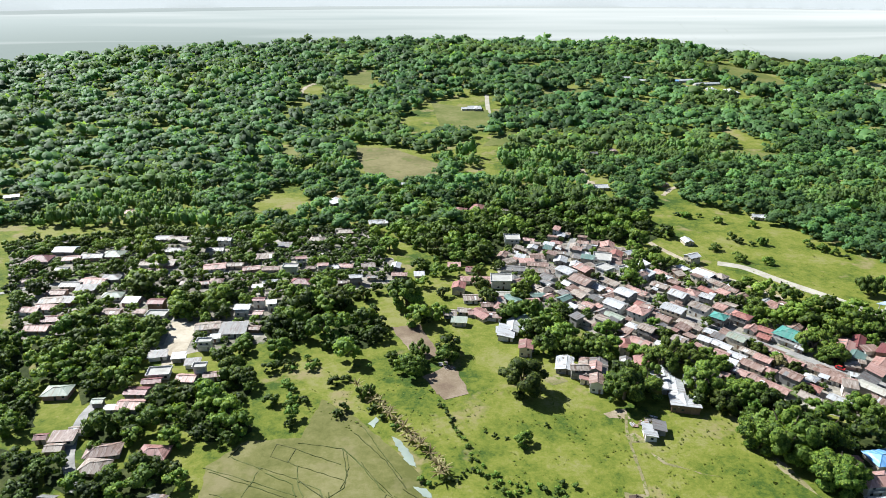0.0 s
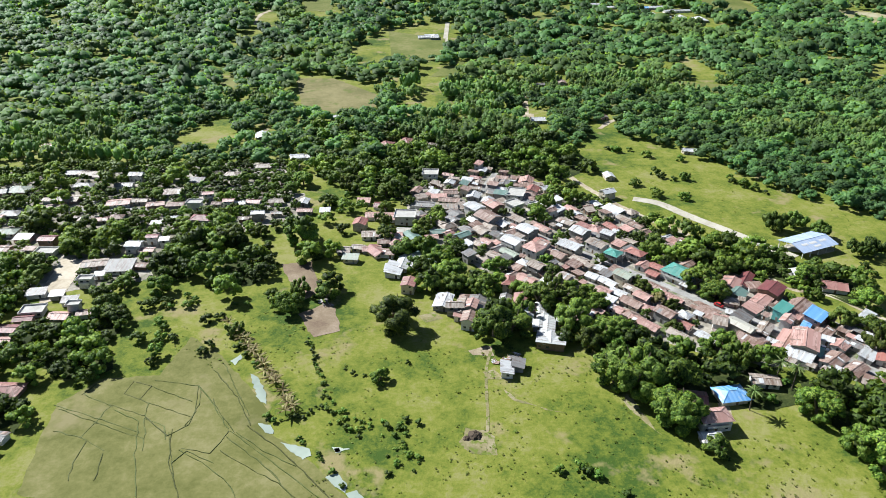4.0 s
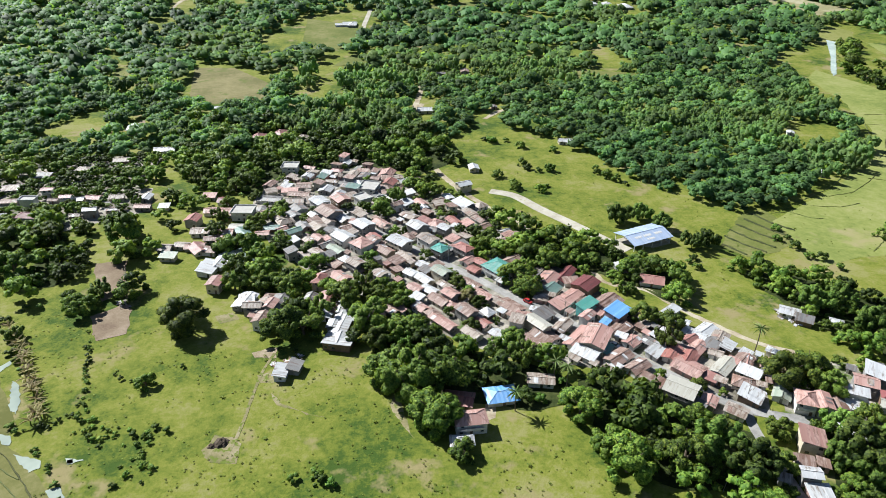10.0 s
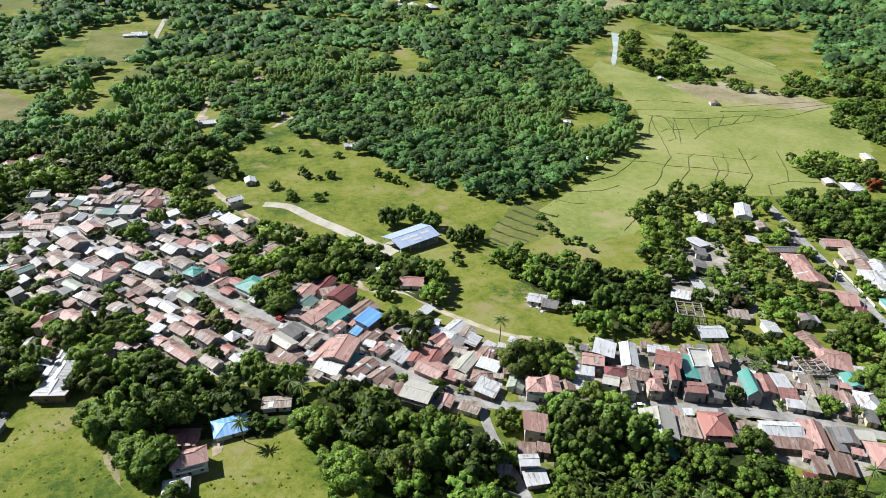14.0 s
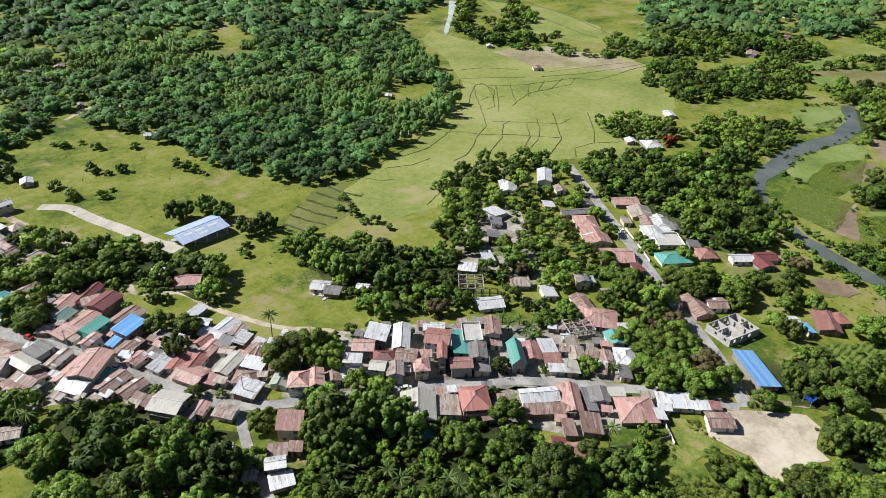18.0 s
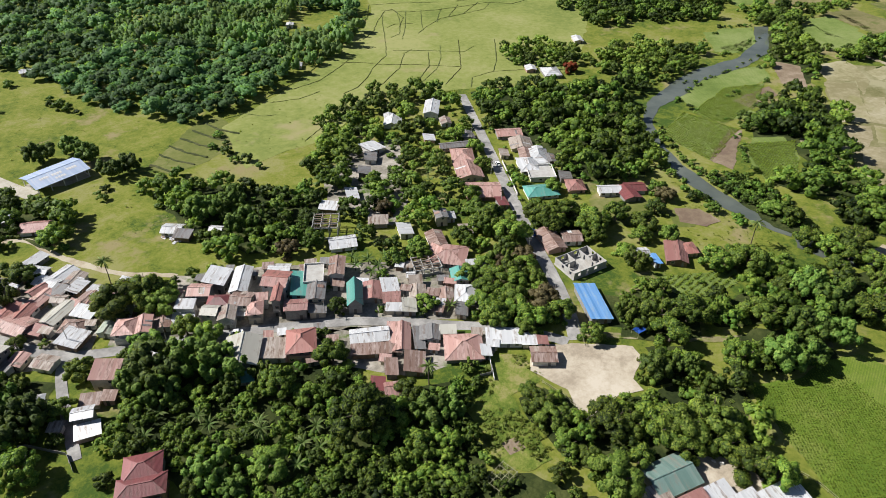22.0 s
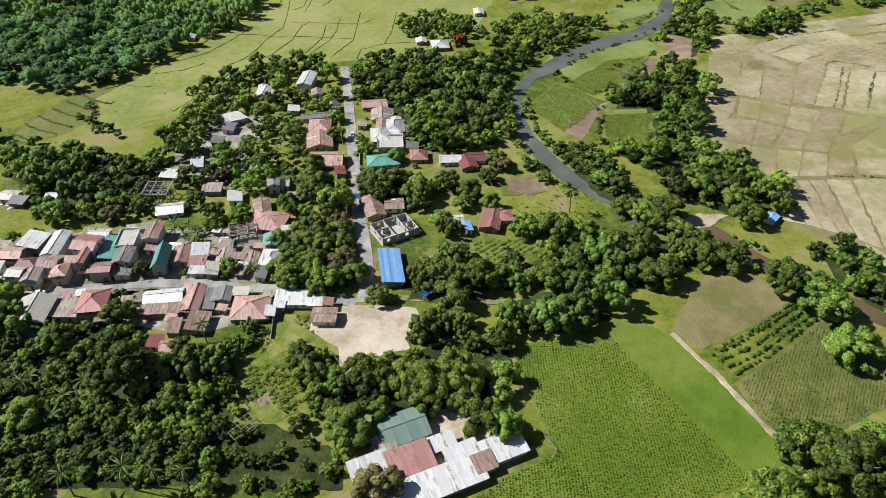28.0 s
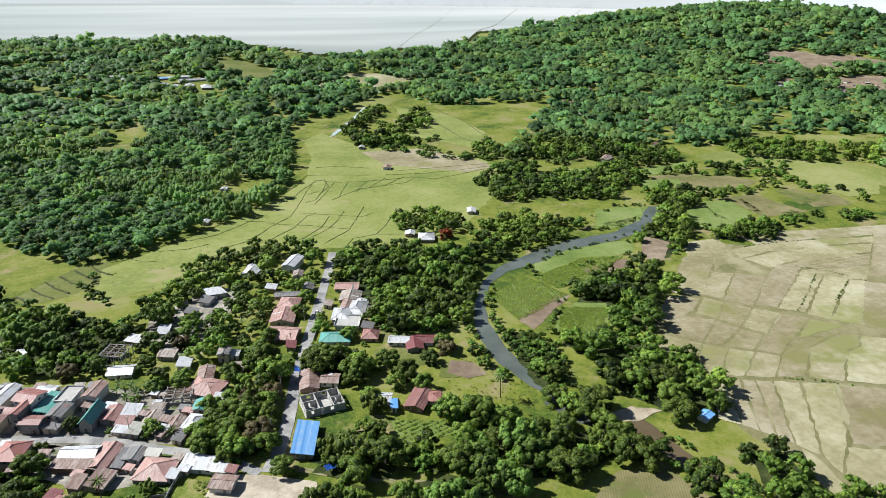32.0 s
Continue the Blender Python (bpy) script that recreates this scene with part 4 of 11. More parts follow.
area("paddy_plot", "fallow", [(721.6, 221.3), (747.5, 224.1), (793.2, 219.4), (829.4, 213.0), (813.7, 201.6), (775.9, 205.6), (740.7, 206.8), (725.6, 202.4)], 0.14, "dried pale rice plot between low dikes")
area("paddy_plot", "fallow", [(727.3, 201.7), (743.3, 204.7), (777.5, 202.7), (810.6, 199.4), (791.7, 185.8), (764.4, 188.4), (744.1, 196.8)], 0.14, "dried pale rice plot between low dikes")
area("paddy_plot", "fallow", [(744.9, 193.3), (762.6, 187.0), (787.8, 183.0), (765.7, 167.2), (751.9, 175.0)], 0.14, "dried pale rice plot between low dikes")
area("paddy_plot", "fallow", [(742.4, 193.3), (748.9, 184.3), (690.1, 145.1), (679.6, 154.4)], 0.14, "dried pale rice plot between low dikes")
area("paddy_plot", "fallow", [(748.5, 182.5), (756.7, 172.9), (694.3, 134.0), (688.7, 142.6)], 0.14, "dried pale rice plot between low dikes")
area("paddy_plot", "fallow", [(756.0, 171.2), (763.9, 165.9), (704.8, 123.6), (694.8, 133.1)], 0.14, "dried pale rice plot between low dikes")
area("paddy_plot", "fallow", [(602.5, 188.4), (614.3, 177.0), (635.1, 189.1), (649.8, 180.3), (634.3, 168.6), (613.1, 160.7), (593.4, 181.8)], 0.14, "dried pale rice plot between low dikes")
area("paddy_plot", "fallow", [(652.5, 180.9), (658.0, 171.7), (639.9, 156.9), (633.0, 165.2)], 0.14, "dried pale rice plot between low dikes")
area("paddy_plot", "fallow", [(658.9, 171.3), (666.5, 159.8), (642.9, 143.8), (639.4, 154.8)], 0.14, "dried pale rice plot between low dikes")
area("paddy_plot", "fallow", [(668.0, 159.2), (676.0, 149.5), (649.5, 132.7), (644.3, 143.2)], 0.14, "dried pale rice plot between low dikes")
area("paddy_plot", "fallow", [(676.2, 147.8), (686.0, 139.0), (656.7, 123.0), (650.6, 132.2)], 0.14, "dried pale rice plot between low dikes")
area("paddy_plot", "fallow", [(620.5, 166.5), (636.9, 155.1), (613.6, 137.7), (603.3, 152.0)], 0.14, "dried pale rice plot between low dikes")
area("paddy_plot", "fallow", [(637.2, 153.5), (641.8, 142.8), (620.4, 131.7), (614.2, 136.8)], 0.14, "dried pale rice plot between low dikes")
area("paddy_plot", "fallow", [(642.1, 141.3), (647.6, 132.1), (630.9, 122.3), (620.8, 130.3)], 0.14, "dried pale rice plot between low dikes")
area("paddy_plot", "fallow", [(647.9, 130.6), (654.3, 122.7), (639.8, 114.4), (632.1, 121.8)], 0.14, "dried pale rice plot between low dikes")
area("paddy_plot", "fallow", [(685.9, 137.6), (695.8, 126.0), (670.1, 124.0), (659.6, 123.1)], 0.14, "dried pale rice plot between low dikes")
area("paddy_plot", "fallow", [(599.8, 150.1), (611.8, 136.6), (590.5, 117.9), (587.4, 142.4)], 0.14, "dried pale rice plot between low dikes")
area("paddy_plot", "fallow", [(611.9, 135.3), (620.3, 128.0), (599.4, 110.5), (591.1, 117.1)], 0.14, "dried pale rice plot between low dikes")
area("paddy_plot", "fallow", [(620.8, 127.2), (629.5, 120.5), (608.7, 105.6), (600.0, 109.7)], 0.14, "dried pale rice plot between low dikes")
area("paddy_plot", "fallow", [(630.5, 120.0), (637.9, 113.4), (621.2, 99.8), (609.2, 104.8)], 0.14, "dried pale rice plot between low dikes")
area("paddy_plot", "fallow", [(639.3, 113.4), (654.3, 119.4), (686.5, 120.6), (659.5, 115.3), (634.4, 95.9), (621.7, 99.1)], 0.14, "dried pale rice plot between low dikes")
area("paddy_plot", "fallow", [(659.0, 114.3), (686.0, 118.7), (693.6, 115.6), (680.8, 106.4), (673.4, 106.4), (647.2, 86.5), (635.0, 94.6)], 0.14, "dried pale rice plot between low dikes")
area("paddy_plot", "fallow", [(593.3, 109.9), (598.0, 106.9), (580.1, 78.0), (574.5, 84.4)], 0.14, "dried pale rice plot between low dikes")
area("paddy_plot", "fallow", [(599.0, 106.5), (604.1, 103.9), (584.0, 72.3), (580.8, 77.3)], 0.14, "dried pale rice plot between low dikes")
area("paddy_plot", "fallow", [(605.0, 103.5), (609.8, 101.0), (587.6, 66.9), (584.5, 71.7)], 0.14, "dried pale rice plot between low dikes")
area("paddy_plot", "fallow", [(610.8, 100.6), (616.5, 97.7), (590.7, 61.7), (588.3, 66.2)], 0.14, "dried pale rice plot between low dikes")
area("paddy_plot", "fallow", [(617.5, 97.3), (627.2, 92.7), (594.7, 52.7), (591.1, 60.8)], 0.14, "dried pale rice plot between low dikes")
area("paddy_plot", "fallow", [(628.4, 92.2), (640.5, 86.2), (615.6, 59.1), (593.1, 42.8), (595.1, 51.8)], 0.14, "dried pale rice plot between low dikes")
area("crop_field", "crop", [(591.5, 270.4), (633.8, 280.5), (673.3, 276.0), (661.3, 258.1), (611.9, 249.4), (608.2, 221.3), (591.6, 220.7), (581.9, 251.7)], 0.1, "green maize plot by the river")
area("crop_field", "crop", [(578.8, 200.0), (594.8, 193.3), (581.6, 171.7), (561.0, 163.1), (550.2, 174.4), (564.5, 190.1)], 0.11, "green maize plot by the river")
area("crop_field", "crop", [(674.1, 326.9), (705.2, 343.7), (728.6, 334.4), (704.2, 307.9), (672.7, 300.8)], 0.1, "green maize plot by the river")
area("crop_field", "crop", [(781.9, 328.9), (807.5, 326.9), (799.7, 295.5), (774.5, 282.5), (766.2, 297.1)], 0.1, "green crop plot among hedges")
area("stubble_field", "stubble", [(816.6, 326.6), (841.2, 305.3), (837.7, 280.3), (803.9, 293.8)], 0.1, "pale stubble plot")
area("field_plot", "dry", [(459.8, 186.8), (485.2, 181.0), (480.2, 164.0), (456.0, 166.2)], 0.1, "yellow-green mown plot among trees")
area("ploughed_field", "soil", [(489.4, 164.0), (499.3, 158.8), (499.9, 146.8), (491.1, 146.4), (484.0, 154.5)], 0.13, "bare brown plot beside the river")

area("hill_grass", "dry", [(-16.2, 946.9), (60.7, 904.9), (58.7, 793.2), (-1.4, 777.8)], 0.25, "yellow-green grassy slope among the woods")
area("hill_grass", "dry", [(64.6, 778.6), (112.5, 793.6), (86.0, 723.4), (42.2, 710.2)], 0.25, "yellow-green grassy slope among the woods")
area("hill_grass", "dry", [(-166.1, 1137.2), (-112.5, 1160.8), (-110.9, 1057.5), (-146.7, 1063.7)], 0.25, "yellow-green grassy slope among the woods")
area("hill_grass", "dry", [(147.7, 1030.2), (238.8, 1060.4), (217.7, 994.0), (148.9, 972.4)], 0.25, "yellow-green grassy slope among the woods")
area("hill_grass", "dry", [(-267.0, 633.4), (-234.3, 633.7), (-225.1, 607.4), (-249.1, 601.5)], 0.25, "yellow-green grassy slope among the woods")
area("hill_grass", "dry", [(285.8, 694.8), (356.9, 668.6), (339.0, 641.7), (277.8, 656.2)], 0.25, "yellow-green grassy slope among the woods")
area("hill_grass", "dry", [(-174.5, 702.9), (-151.6, 708.2), (-144.4, 660.6), (-161.4, 660.5)], 0.25, "yellow-green grassy slope among the woods")
area("hill_grass", "dry", [(461.2, 1273.1), (537.7, 1169.9), (546.3, 1044.0), (485.2, 1022.2), (439.8, 1164.3)], 0.25, "yellow-green grassy slope among the woods")

# river
area("river", "water", [(741.8, 331.1), (698.2, 291.6), (662.7, 279.5), (617.1, 274.7), (590.6, 262.2), (565.4, 255.3), (546.8, 241.7), (532.5, 219.3), (523.1, 193.9), (519.3, 166.3), (519.5, 136.4), (522.7, 127.7), (517.2, 124.7), (514, 131.1), (509.1, 153.4), (511.5, 179.6), (516.2, 197.4), (525.8, 218.8), (541.9, 244.2), (563.1, 264.2), (599, 281.5), (628.8, 290.4), (669.5, 293.5), (702.6, 308.5), (732, 335.8)], 0.14, "still grey-green river water")
area("river", "water", [(523.9, 128.1), (526, 121.2), (529.7, 104.2), (540.3, 98.5), (534, 89.3), (519, 102.2), (513.1, 118.3)], 0.135, "still grey-green river water")
area("dirt_bank", "dirt", [(529.4, 102.2), (546.2, 103.7), (556.8, 96.6), (543.4, 94.3), (530.8, 97.1)], 0.2, "pale bare crossing at the river")
area("river", "brown_water", [(539.1, 99.5), (545.6, 95), (548, 76.2), (550.7, 59.4), (557.5, 40.2), (564.5, 30.1), (555.4, 23.6), (551, 35.2), (542.9, 52.6), (539.3, 70.8), (536, 88.3)], 0.14, "brown still river water")
area("river", "bright_water", [(675.2, 966.7), (706.8, 1003.3), (701.3, 974.6), (673.1, 922.8), (662.3, 930.1)], 0.30, "far river reach with bright reflection painted in")
area("rice_paddy", "rice", [(1037.4, 547.8), (1054.4, 510.9), (1022.8, 491.4), (996.9, 501.7)], 0.18, "pale green valley paddies")
area("rice_paddy", "rice", [(1082.3, 511.1), (1123.5, 483.4), (1156.9, 447.0), (1122.5, 421.5), (1087.7, 449.9), (1055.0, 481.7)], 0.18, "pale green valley paddies")
area("cleared_slope", "soil", [(1477.8, 981.5), (1550.8, 1019.7), (1600.9, 1005.1), (1616.0, 949.7), (1671.2, 924.2), (1689.5, 858.1), (1656.0, 821.1), (1592.2, 857.2), (1533.6, 833.5), (1493.7, 839.6), (1483.6, 884.7), (1494.5, 932.3)], 0.50, "tan cleared hillside")
area("cleared_slope", "soil", [(1472.0, 798.6), (1535.7, 795.7), (1590.9, 771.1), (1438.1, 655.4), (1412.4, 701.7), (1408.3, 727.1)], 0.50, "tan cleared hillside")
area("cleared_slope", "soil", [(1351.5, 809.0), (1411.9, 832.8), (1388.0, 781.2), (1344.2, 748.1), (1308.6, 756.7)], 0.50, "tan cleared hillside")
area("rice_paddy", "rice", [(626.8, 893.6), (668.9, 912.7), (688.4, 881.7), (664.4, 831.8), (626.9, 822.2), (603.5, 797.8)], 0.22, "pale green far paddies")
area("rice_paddy", "rice", [(899.7, 466.2), (934.5, 463.4), (942.7, 428.9), (978.3, 422.2), (1012.1, 345.8), (946.7, 297.1), (913.2, 298.9), (909.1, 351.9), (937.3, 389.1), (889.3, 416.2), (882.5, 437.3)], 0.16, "pale green valley paddies")
area("crop_field", "crop", [(721.6, 457.9), (753.3, 453.1), (743.7, 433.2), (710.0, 439.2)], 0.13, "green crop plot among trees")
area("crop_field", "crop", [(773.9, 401.3), (810.7, 393.9), (797.5, 374.0), (760.8, 379.6)], 0.13, "green crop plot among trees")
area("stubble_field", "stubble", [(823.8, 395.3), (861.9, 387.6), (875.9, 364.1), (851.4, 352.0), (803.1, 358.6), (803.5, 378.7)], 0.14, "pale tan harvested plot")
area("stubble_field", "stubble", [(821.2, 327.7), (842.2, 331.4), (839.7, 285.1), (808.0, 287.9)], 0.15, "pale tan harvested plot")
area("crop_field", "crop", [(784.7, 332.1), (802.4, 325.6), (792.5, 283.2), (780.7, 270.1), (770.0, 284.8), (773.1, 309.8)], 0.14, "green crop plot among hedges")
area("bean_field", "olive", [(867.7, 334.9), (887.0, 332.2), (893.1, 312.6), (882.2, 300.1), (856.1, 297.9)], 0.14, "dull green bean plot")
area("crop_field", "crop", [(675.8, 326.6), (702.2, 343.4), (723.4, 331.0), (712.7, 318.9), (686.7, 313.3), (669.4, 314.1)], 0.16, "round green maize plot")
area("paddy_plot", "fallow", [(792.1, 234.2), (802.3, 197.1), (794.5, 191.7), (752.6, 191.7), (748.2, 202.8)], 0.14, "dried pale rice plot between low dikes")
area("paddy_plot", "fallow", [(641.3, 84.2), (669.7, 69.8), (647.9, 36.4), (611.4, 53.3), (624.5, 65.4)], 0.15, "dried pale rice plot between low dikes")
area("paddy_plot", "fallow", [(607.8, 52.3), (645.0, 34.6), (623.8, 13.6), (594.6, 31.3), (593.8, 42.0)], 0.15, "dried pale rice plot between low dikes")
area("paddy_plot", "fallow", [(671.9, 104.7), (682.4, 106.2), (693.2, 114.3), (710.7, 104.4), (672.6, 71.9), (648.5, 85.8)], 0.15, "dried pale rice plot between low dikes")
area("paddy_plot", "fallow", [(762.3, 166.1), (781.5, 148.2), (721.2, 106.1), (703.7, 121.4)], 0.15, "dried pale rice plot between low dikes")
area("paddy_plot", "fallow", [(865.3, 238.4), (897.5, 216.6), (806.6, 154.8), (774.0, 171.3)], 0.15, "dried pale rice plot between low dikes")
area("paddy_plot", "fallow", [(590.7, 58.3), (592.0, 50.7), (589.5, 42.1), (584.7, 28.1), (578.3, 30.2), (582.2, 44.9)], 0.15, "dried pale rice plot between low dikes")
area("bare_patch", "worn", [(59.2, 172.3), (61.6, 179.2), (67.8, 178.3), (71.3, 174.9), (71.5, 166.5), (63.3, 167.0)], 0.05, "bare trodden earth in the meadow")
area("bare_patch", "dirt", [(64.4, 223.2), (69.8, 226.0), (74.2, 226.7), (74.5, 219.9), (68.6, 220.3), (66.2, 220.1)], 0.05, "bare trodden earth in the meadow")
area("bare_patch", "worn", [(69.4, 209.6), (73.5, 210.9), (76.7, 204.8), (71.1, 205.1)], 0.05, "bare trodden earth in the meadow")
area("bare_patch", "worn", [(118.8, 193.2), (121.3, 197.0), (123.8, 190.2), (126.7, 177.9), (129.0, 173.9), (124.2, 181.0), (120.6, 188.1)], 0.05, "bare trodden earth in the meadow")
area("bare_patch", "dirt", [(152.8, 192.6), (156.6, 191.9), (155.6, 184.6), (153.0, 183.5)], 0.05, "bare trodden earth in the meadow")
area("bare_patch", "worn", [(76.4, 199.5), (80.9, 193.7), (90.4, 189.2), (97.9, 186.5), (90.5, 188.2), (79.6, 193.0)], 0.05, "bare trodden earth in the meadow")
area("bare_patch", "worn", [(43.3, 249.2), (50.0, 252.0), (54.3, 246.4), (46.9, 243.5)], 0.05, "bare trodden earth in the meadow")
area("river", "bright_water", [(625.4, 826.6), (631.9, 816.5), (587.3, 736.3), (548.6, 666.4), (541.3, 659.6), (550.9, 682.4), (582.5, 738.7)], 0.30, "far river reach with bright reflection painted in")
area("pond", "rippled_water", [(-19.5, 208.8), (-16.7, 207.1), (-11, 197.6), (-9.5, 191), (-13.4, 194.5)], 0.14, "small pond with a painted pale glint")
area("pond", "rippled_water", [(-10.1, 181.7), (-5.6, 180.8), (-3.6, 176.3), (-6.8, 177.1)], 0.14, "small pond with a painted pale glint")
area("pond", "rippled_water", [(-0.5, 172.4), (3.1, 171.1), (9.9, 169.4), (11.1, 166.2), (8.5, 164.5), (3.9, 167.9)], 0.14, "small pond with a painted pale glint")
area("pond", "rippled_water", [(17.9, 169.3), (19.6, 169.8), (20.2, 167.9), (18.7, 167.6)], 0.14, "small pond with a painted pale glint")
area("pond", "rippled_water", [(-29.4, 216.6), (-26.5, 220.9), (-25.2, 219.1), (-26.8, 213.8)], 0.14, "small pond with a painted pale glint")
area("pond", "rippled_water", [(16.9, 157.1), (20.3, 158.6), (23.7, 154.8), (23.9, 150.7), (20.1, 153.2)], 0.14, "small pond with a painted pale glint")
area("pond", "rippled_water", [(23.9, 150.7), (27.3, 151.9), (30.0, 148.7), (27.0, 147.1)], 0.14, "small pond with a painted pale glint")
area("pond", "rippled_water", [(16.8, 170.3), (22.7, 169.6), (23.1, 169.1), (18.5, 167.8)], 0.14, "small pond with a painted pale glint")

# dikes
dike([(-33.9, 211.1), (-20.5, 194.8), (-12.4, 180.3)], 0.42, 0.2)
dike([(-13.4, 180.3), (2.2, 167.1), (22.1, 146.2)], 0.42, 0.2)
dike([(-19, 174.9), (-0.9, 159.9), (10.3, 146.2)], 0.42, 0.2)
# terrace dikes take the dark bank colour to stand for their shadow lines
dike([(288.7, 314.5), (292, 310.1), (296.5, 302.4)], 1.0, 0.6, "bank")
dike([(294.1, 325), (300, 314.9), (308.1, 305.3)], 1.0, 0.6, "bank")
dike([(300.6, 332.6), (307.3, 320.3), (315.4, 310.4)], 1.0, 0.6, "bank")
dike([(307.2, 339.7), (315, 326.6), (323.2, 316.5)], 1.0, 0.6, "bank")
dike([(314.9, 346.7), (321.6, 333.7), (329.2, 323.8)], 1.0, 0.6, "bank")
dike([(322.2, 353.4), (328.3, 340.4), (336.1, 331.8)], 1.0, 0.6, "bank")
dike([(345.4, 368.6), (359.1, 370.1), (373.7, 380.0), (389.3, 390.6), (406.7, 407.7), (421.8, 428.0), (436.6, 440.5), (456.4, 463.1), (472.8, 484.9), (487.3, 515.6)], 0.5, 0.28)
dike([(405.3, 356.6), (417.2, 362.4), (428.8, 374.6), (437.0, 386.8), (455.1, 405.1), (470.8, 444.8), (480.0, 470.2), (488.1, 487.7)], 0.5, 0.28)
dike([(424.6, 356.2), (433.9, 361.2), (453.6, 380.1), (467.4, 402.9), (474.8, 406.7)], 0.5, 0.28)
dike([(442.9, 349.9), (455.8, 355.7), (472.8, 374.9), (483.0, 396.6)], 0.5, 0.28)
dike([(452.1, 348.3), (475.0, 367.8), (485.4, 382.4), (496.4, 405.1)], 0.5, 0.28)
dike([(467.9, 342.0), (489.8, 361.9), (500.6, 382.9), (513.7, 409.7)], 0.5, 0.28)
dike([(480.4, 331.5), (488.6, 344.8), (505.8, 347.1), (517.8, 363.0), (530.1, 384.6), (538.2, 399.9)], 0.5, 0.28)
dike([(422.2, 405.2), (435.5, 399.9), (445.6, 389.5), (462.4, 382.8), (476.5, 373.4), (490.5, 364.1)], 0.5, 0.28)
dike([(463.0, 411.5), (484.0, 400.3), (506.4, 387.2), (517.5, 393.8)], 0.5, 0.28)
dike([(422.8, 434.5), (446.1, 422.4), (454.5, 421.8)], 0.5, 0.28)
dike([(478.4, 457.6), (486.7, 462.5), (499.7, 457.3)], 0.5, 0.28)
dike([(451.8, 440.3), (466.1, 454.5), (477.7, 474.5), (492.4, 495.0), (500.5, 497.3), (499.5, 474.4), (487.0, 454.2)], 0.5, 0.28)
dike([(472.4, 436.5), (481.2, 440.7), (491.0, 460.8), (501.5, 491.4)], 0.5, 0.28)
dike([(478.4, 429.6), (491.2, 452.5), (508.4, 488.7)], 0.5, 0.28)
dike([(500.8, 440.7), (506.2, 454.8), (519.8, 484.2)], 0.5, 0.28)
dike([(493.7, 435.7), (506.2, 446.5), (524.8, 459.2), (545.7, 461.4), (568.0, 465.3), (581.4, 478.9)], 0.5, 0.28)
dike([(517.1, 450.5), (527.7, 468.5), (536.9, 481.2)], 0.5, 0.28)
dike([(532.9, 461.2), (545.0, 474.3), (553.6, 484.0)], 0.5, 0.28)
dike([(545.7, 461.4), (560.6, 473.8), (571.9, 482.6)], 0.5, 0.28)
dike([(490.9, 499.2), (507.5, 485.5), (531.2, 479.8), (557.1, 478.9), (579.0, 479.9), (595.8, 467.5), (620.8, 473.4), (648.7, 483.1), (668.3, 486.2)], 0.5, 0.28)
dike([(566.3, 504.6), (594.2, 504.2), (634.7, 503.5), (670.0, 501.0)], 0.5, 0.28)
dike([(557.2, 494.2), (593.3, 488.1), (633.8, 488.8), (675.7, 494.3)], 0.5, 0.28)
dike([(528.1, 328.8), (548.7, 346.8), (568.6, 341.3)], 0.5, 0.28)
dike([(505.8, 347.1), (532.2, 338.8), (566.6, 337.1)], 0.5, 0.28)
dike([(333.8, 353.9), (345.1, 356.0), (354.6, 347.3), (361.1, 346.5)], 0.5, 0.28)
dike([(365.1, 306.4), (385.7, 325.0), (405.5, 346.2)], 0.5, 0.28)
dike([(380.7, 377.2), (399.6, 382.9), (417.0, 397.3), (431.3, 410.7)], 0.5, 0.28)
dike([(362.1, 363.8), (379.3, 361.9), (393.9, 366.5)], 0.5, 0.28)
dike([(500.9, 539.9), (522.0, 538.1), (549.9, 521.2)], 0.5, 0.28)
dike([(487.3, 515.6), (514.0, 509.1), (542.3, 498.0)], 0.5, 0.28)
dike([(689.8, 772.7), (690.5, 655.4), (700.2, 600.0)], 1.0, 0.5)
dike([(717.8, 792.1), (724.8, 697.8), (713.6, 609.8)], 1.0, 0.5)
dike([(692.6, 811.7), (687.3, 717.5), (685.9, 613.9), (690.7, 594.8)], 1.0, 0.5)
dike([(-62.4, 204.1), (-62.6, 197.3), (-55.9, 194.2), (-54.5, 201.5), (-62.4, 204.1)], 0.3, 0.2)
dike([(-54.5, 201.5), (-43.9, 196.2), (-36.5, 193.2)], 0.3, 0.2)
dike([(-54.2, 204.7), (-44.7, 203.0), (-36.7, 201.5), (-30.0, 194.2)], 0.3, 0.2)
dike([(-55.9, 194.2), (-52.4, 192.2), (-34.3, 185.0)], 0.3, 0.2)
dike([(-65.5, 191.2), (-58.0, 188.2), (-50.7, 185.4)], 0.3, 0.2)
dike([(-65.2, 190.2), (-66.4, 181.7), (-67.9, 174.5)], 0.3, 0.2)
dike([(-77.6, 197.3), (-68.5, 192.2), (-63.9, 190.2)], 0.3, 0.2)
dike([(-52.1, 192.2), (-50.7, 185.4), (-47.3, 177.2), (-45.1, 168.9)], 0.3, 0.2)
dike([(-66.6, 182.2), (-54.9, 177.2), (-46.7, 174.5)], 0.3, 0.2)
dike([(-82.8, 189.2), (-71.9, 184.4), (-65.2, 181.7)], 0.3, 0.2)
dike([(-35.8, 200.4), (-33.5, 191.2), (-34.1, 180.7), (-39.4, 175.4)], 0.3, 0.2)
dike([(-39.4, 175.4), (-44.2, 179.8), (-49.8, 184.4)], 0.3, 0.2)
dike([(-73.1, 206.9), (-78.1, 196.6)], 0.3, 0.2)
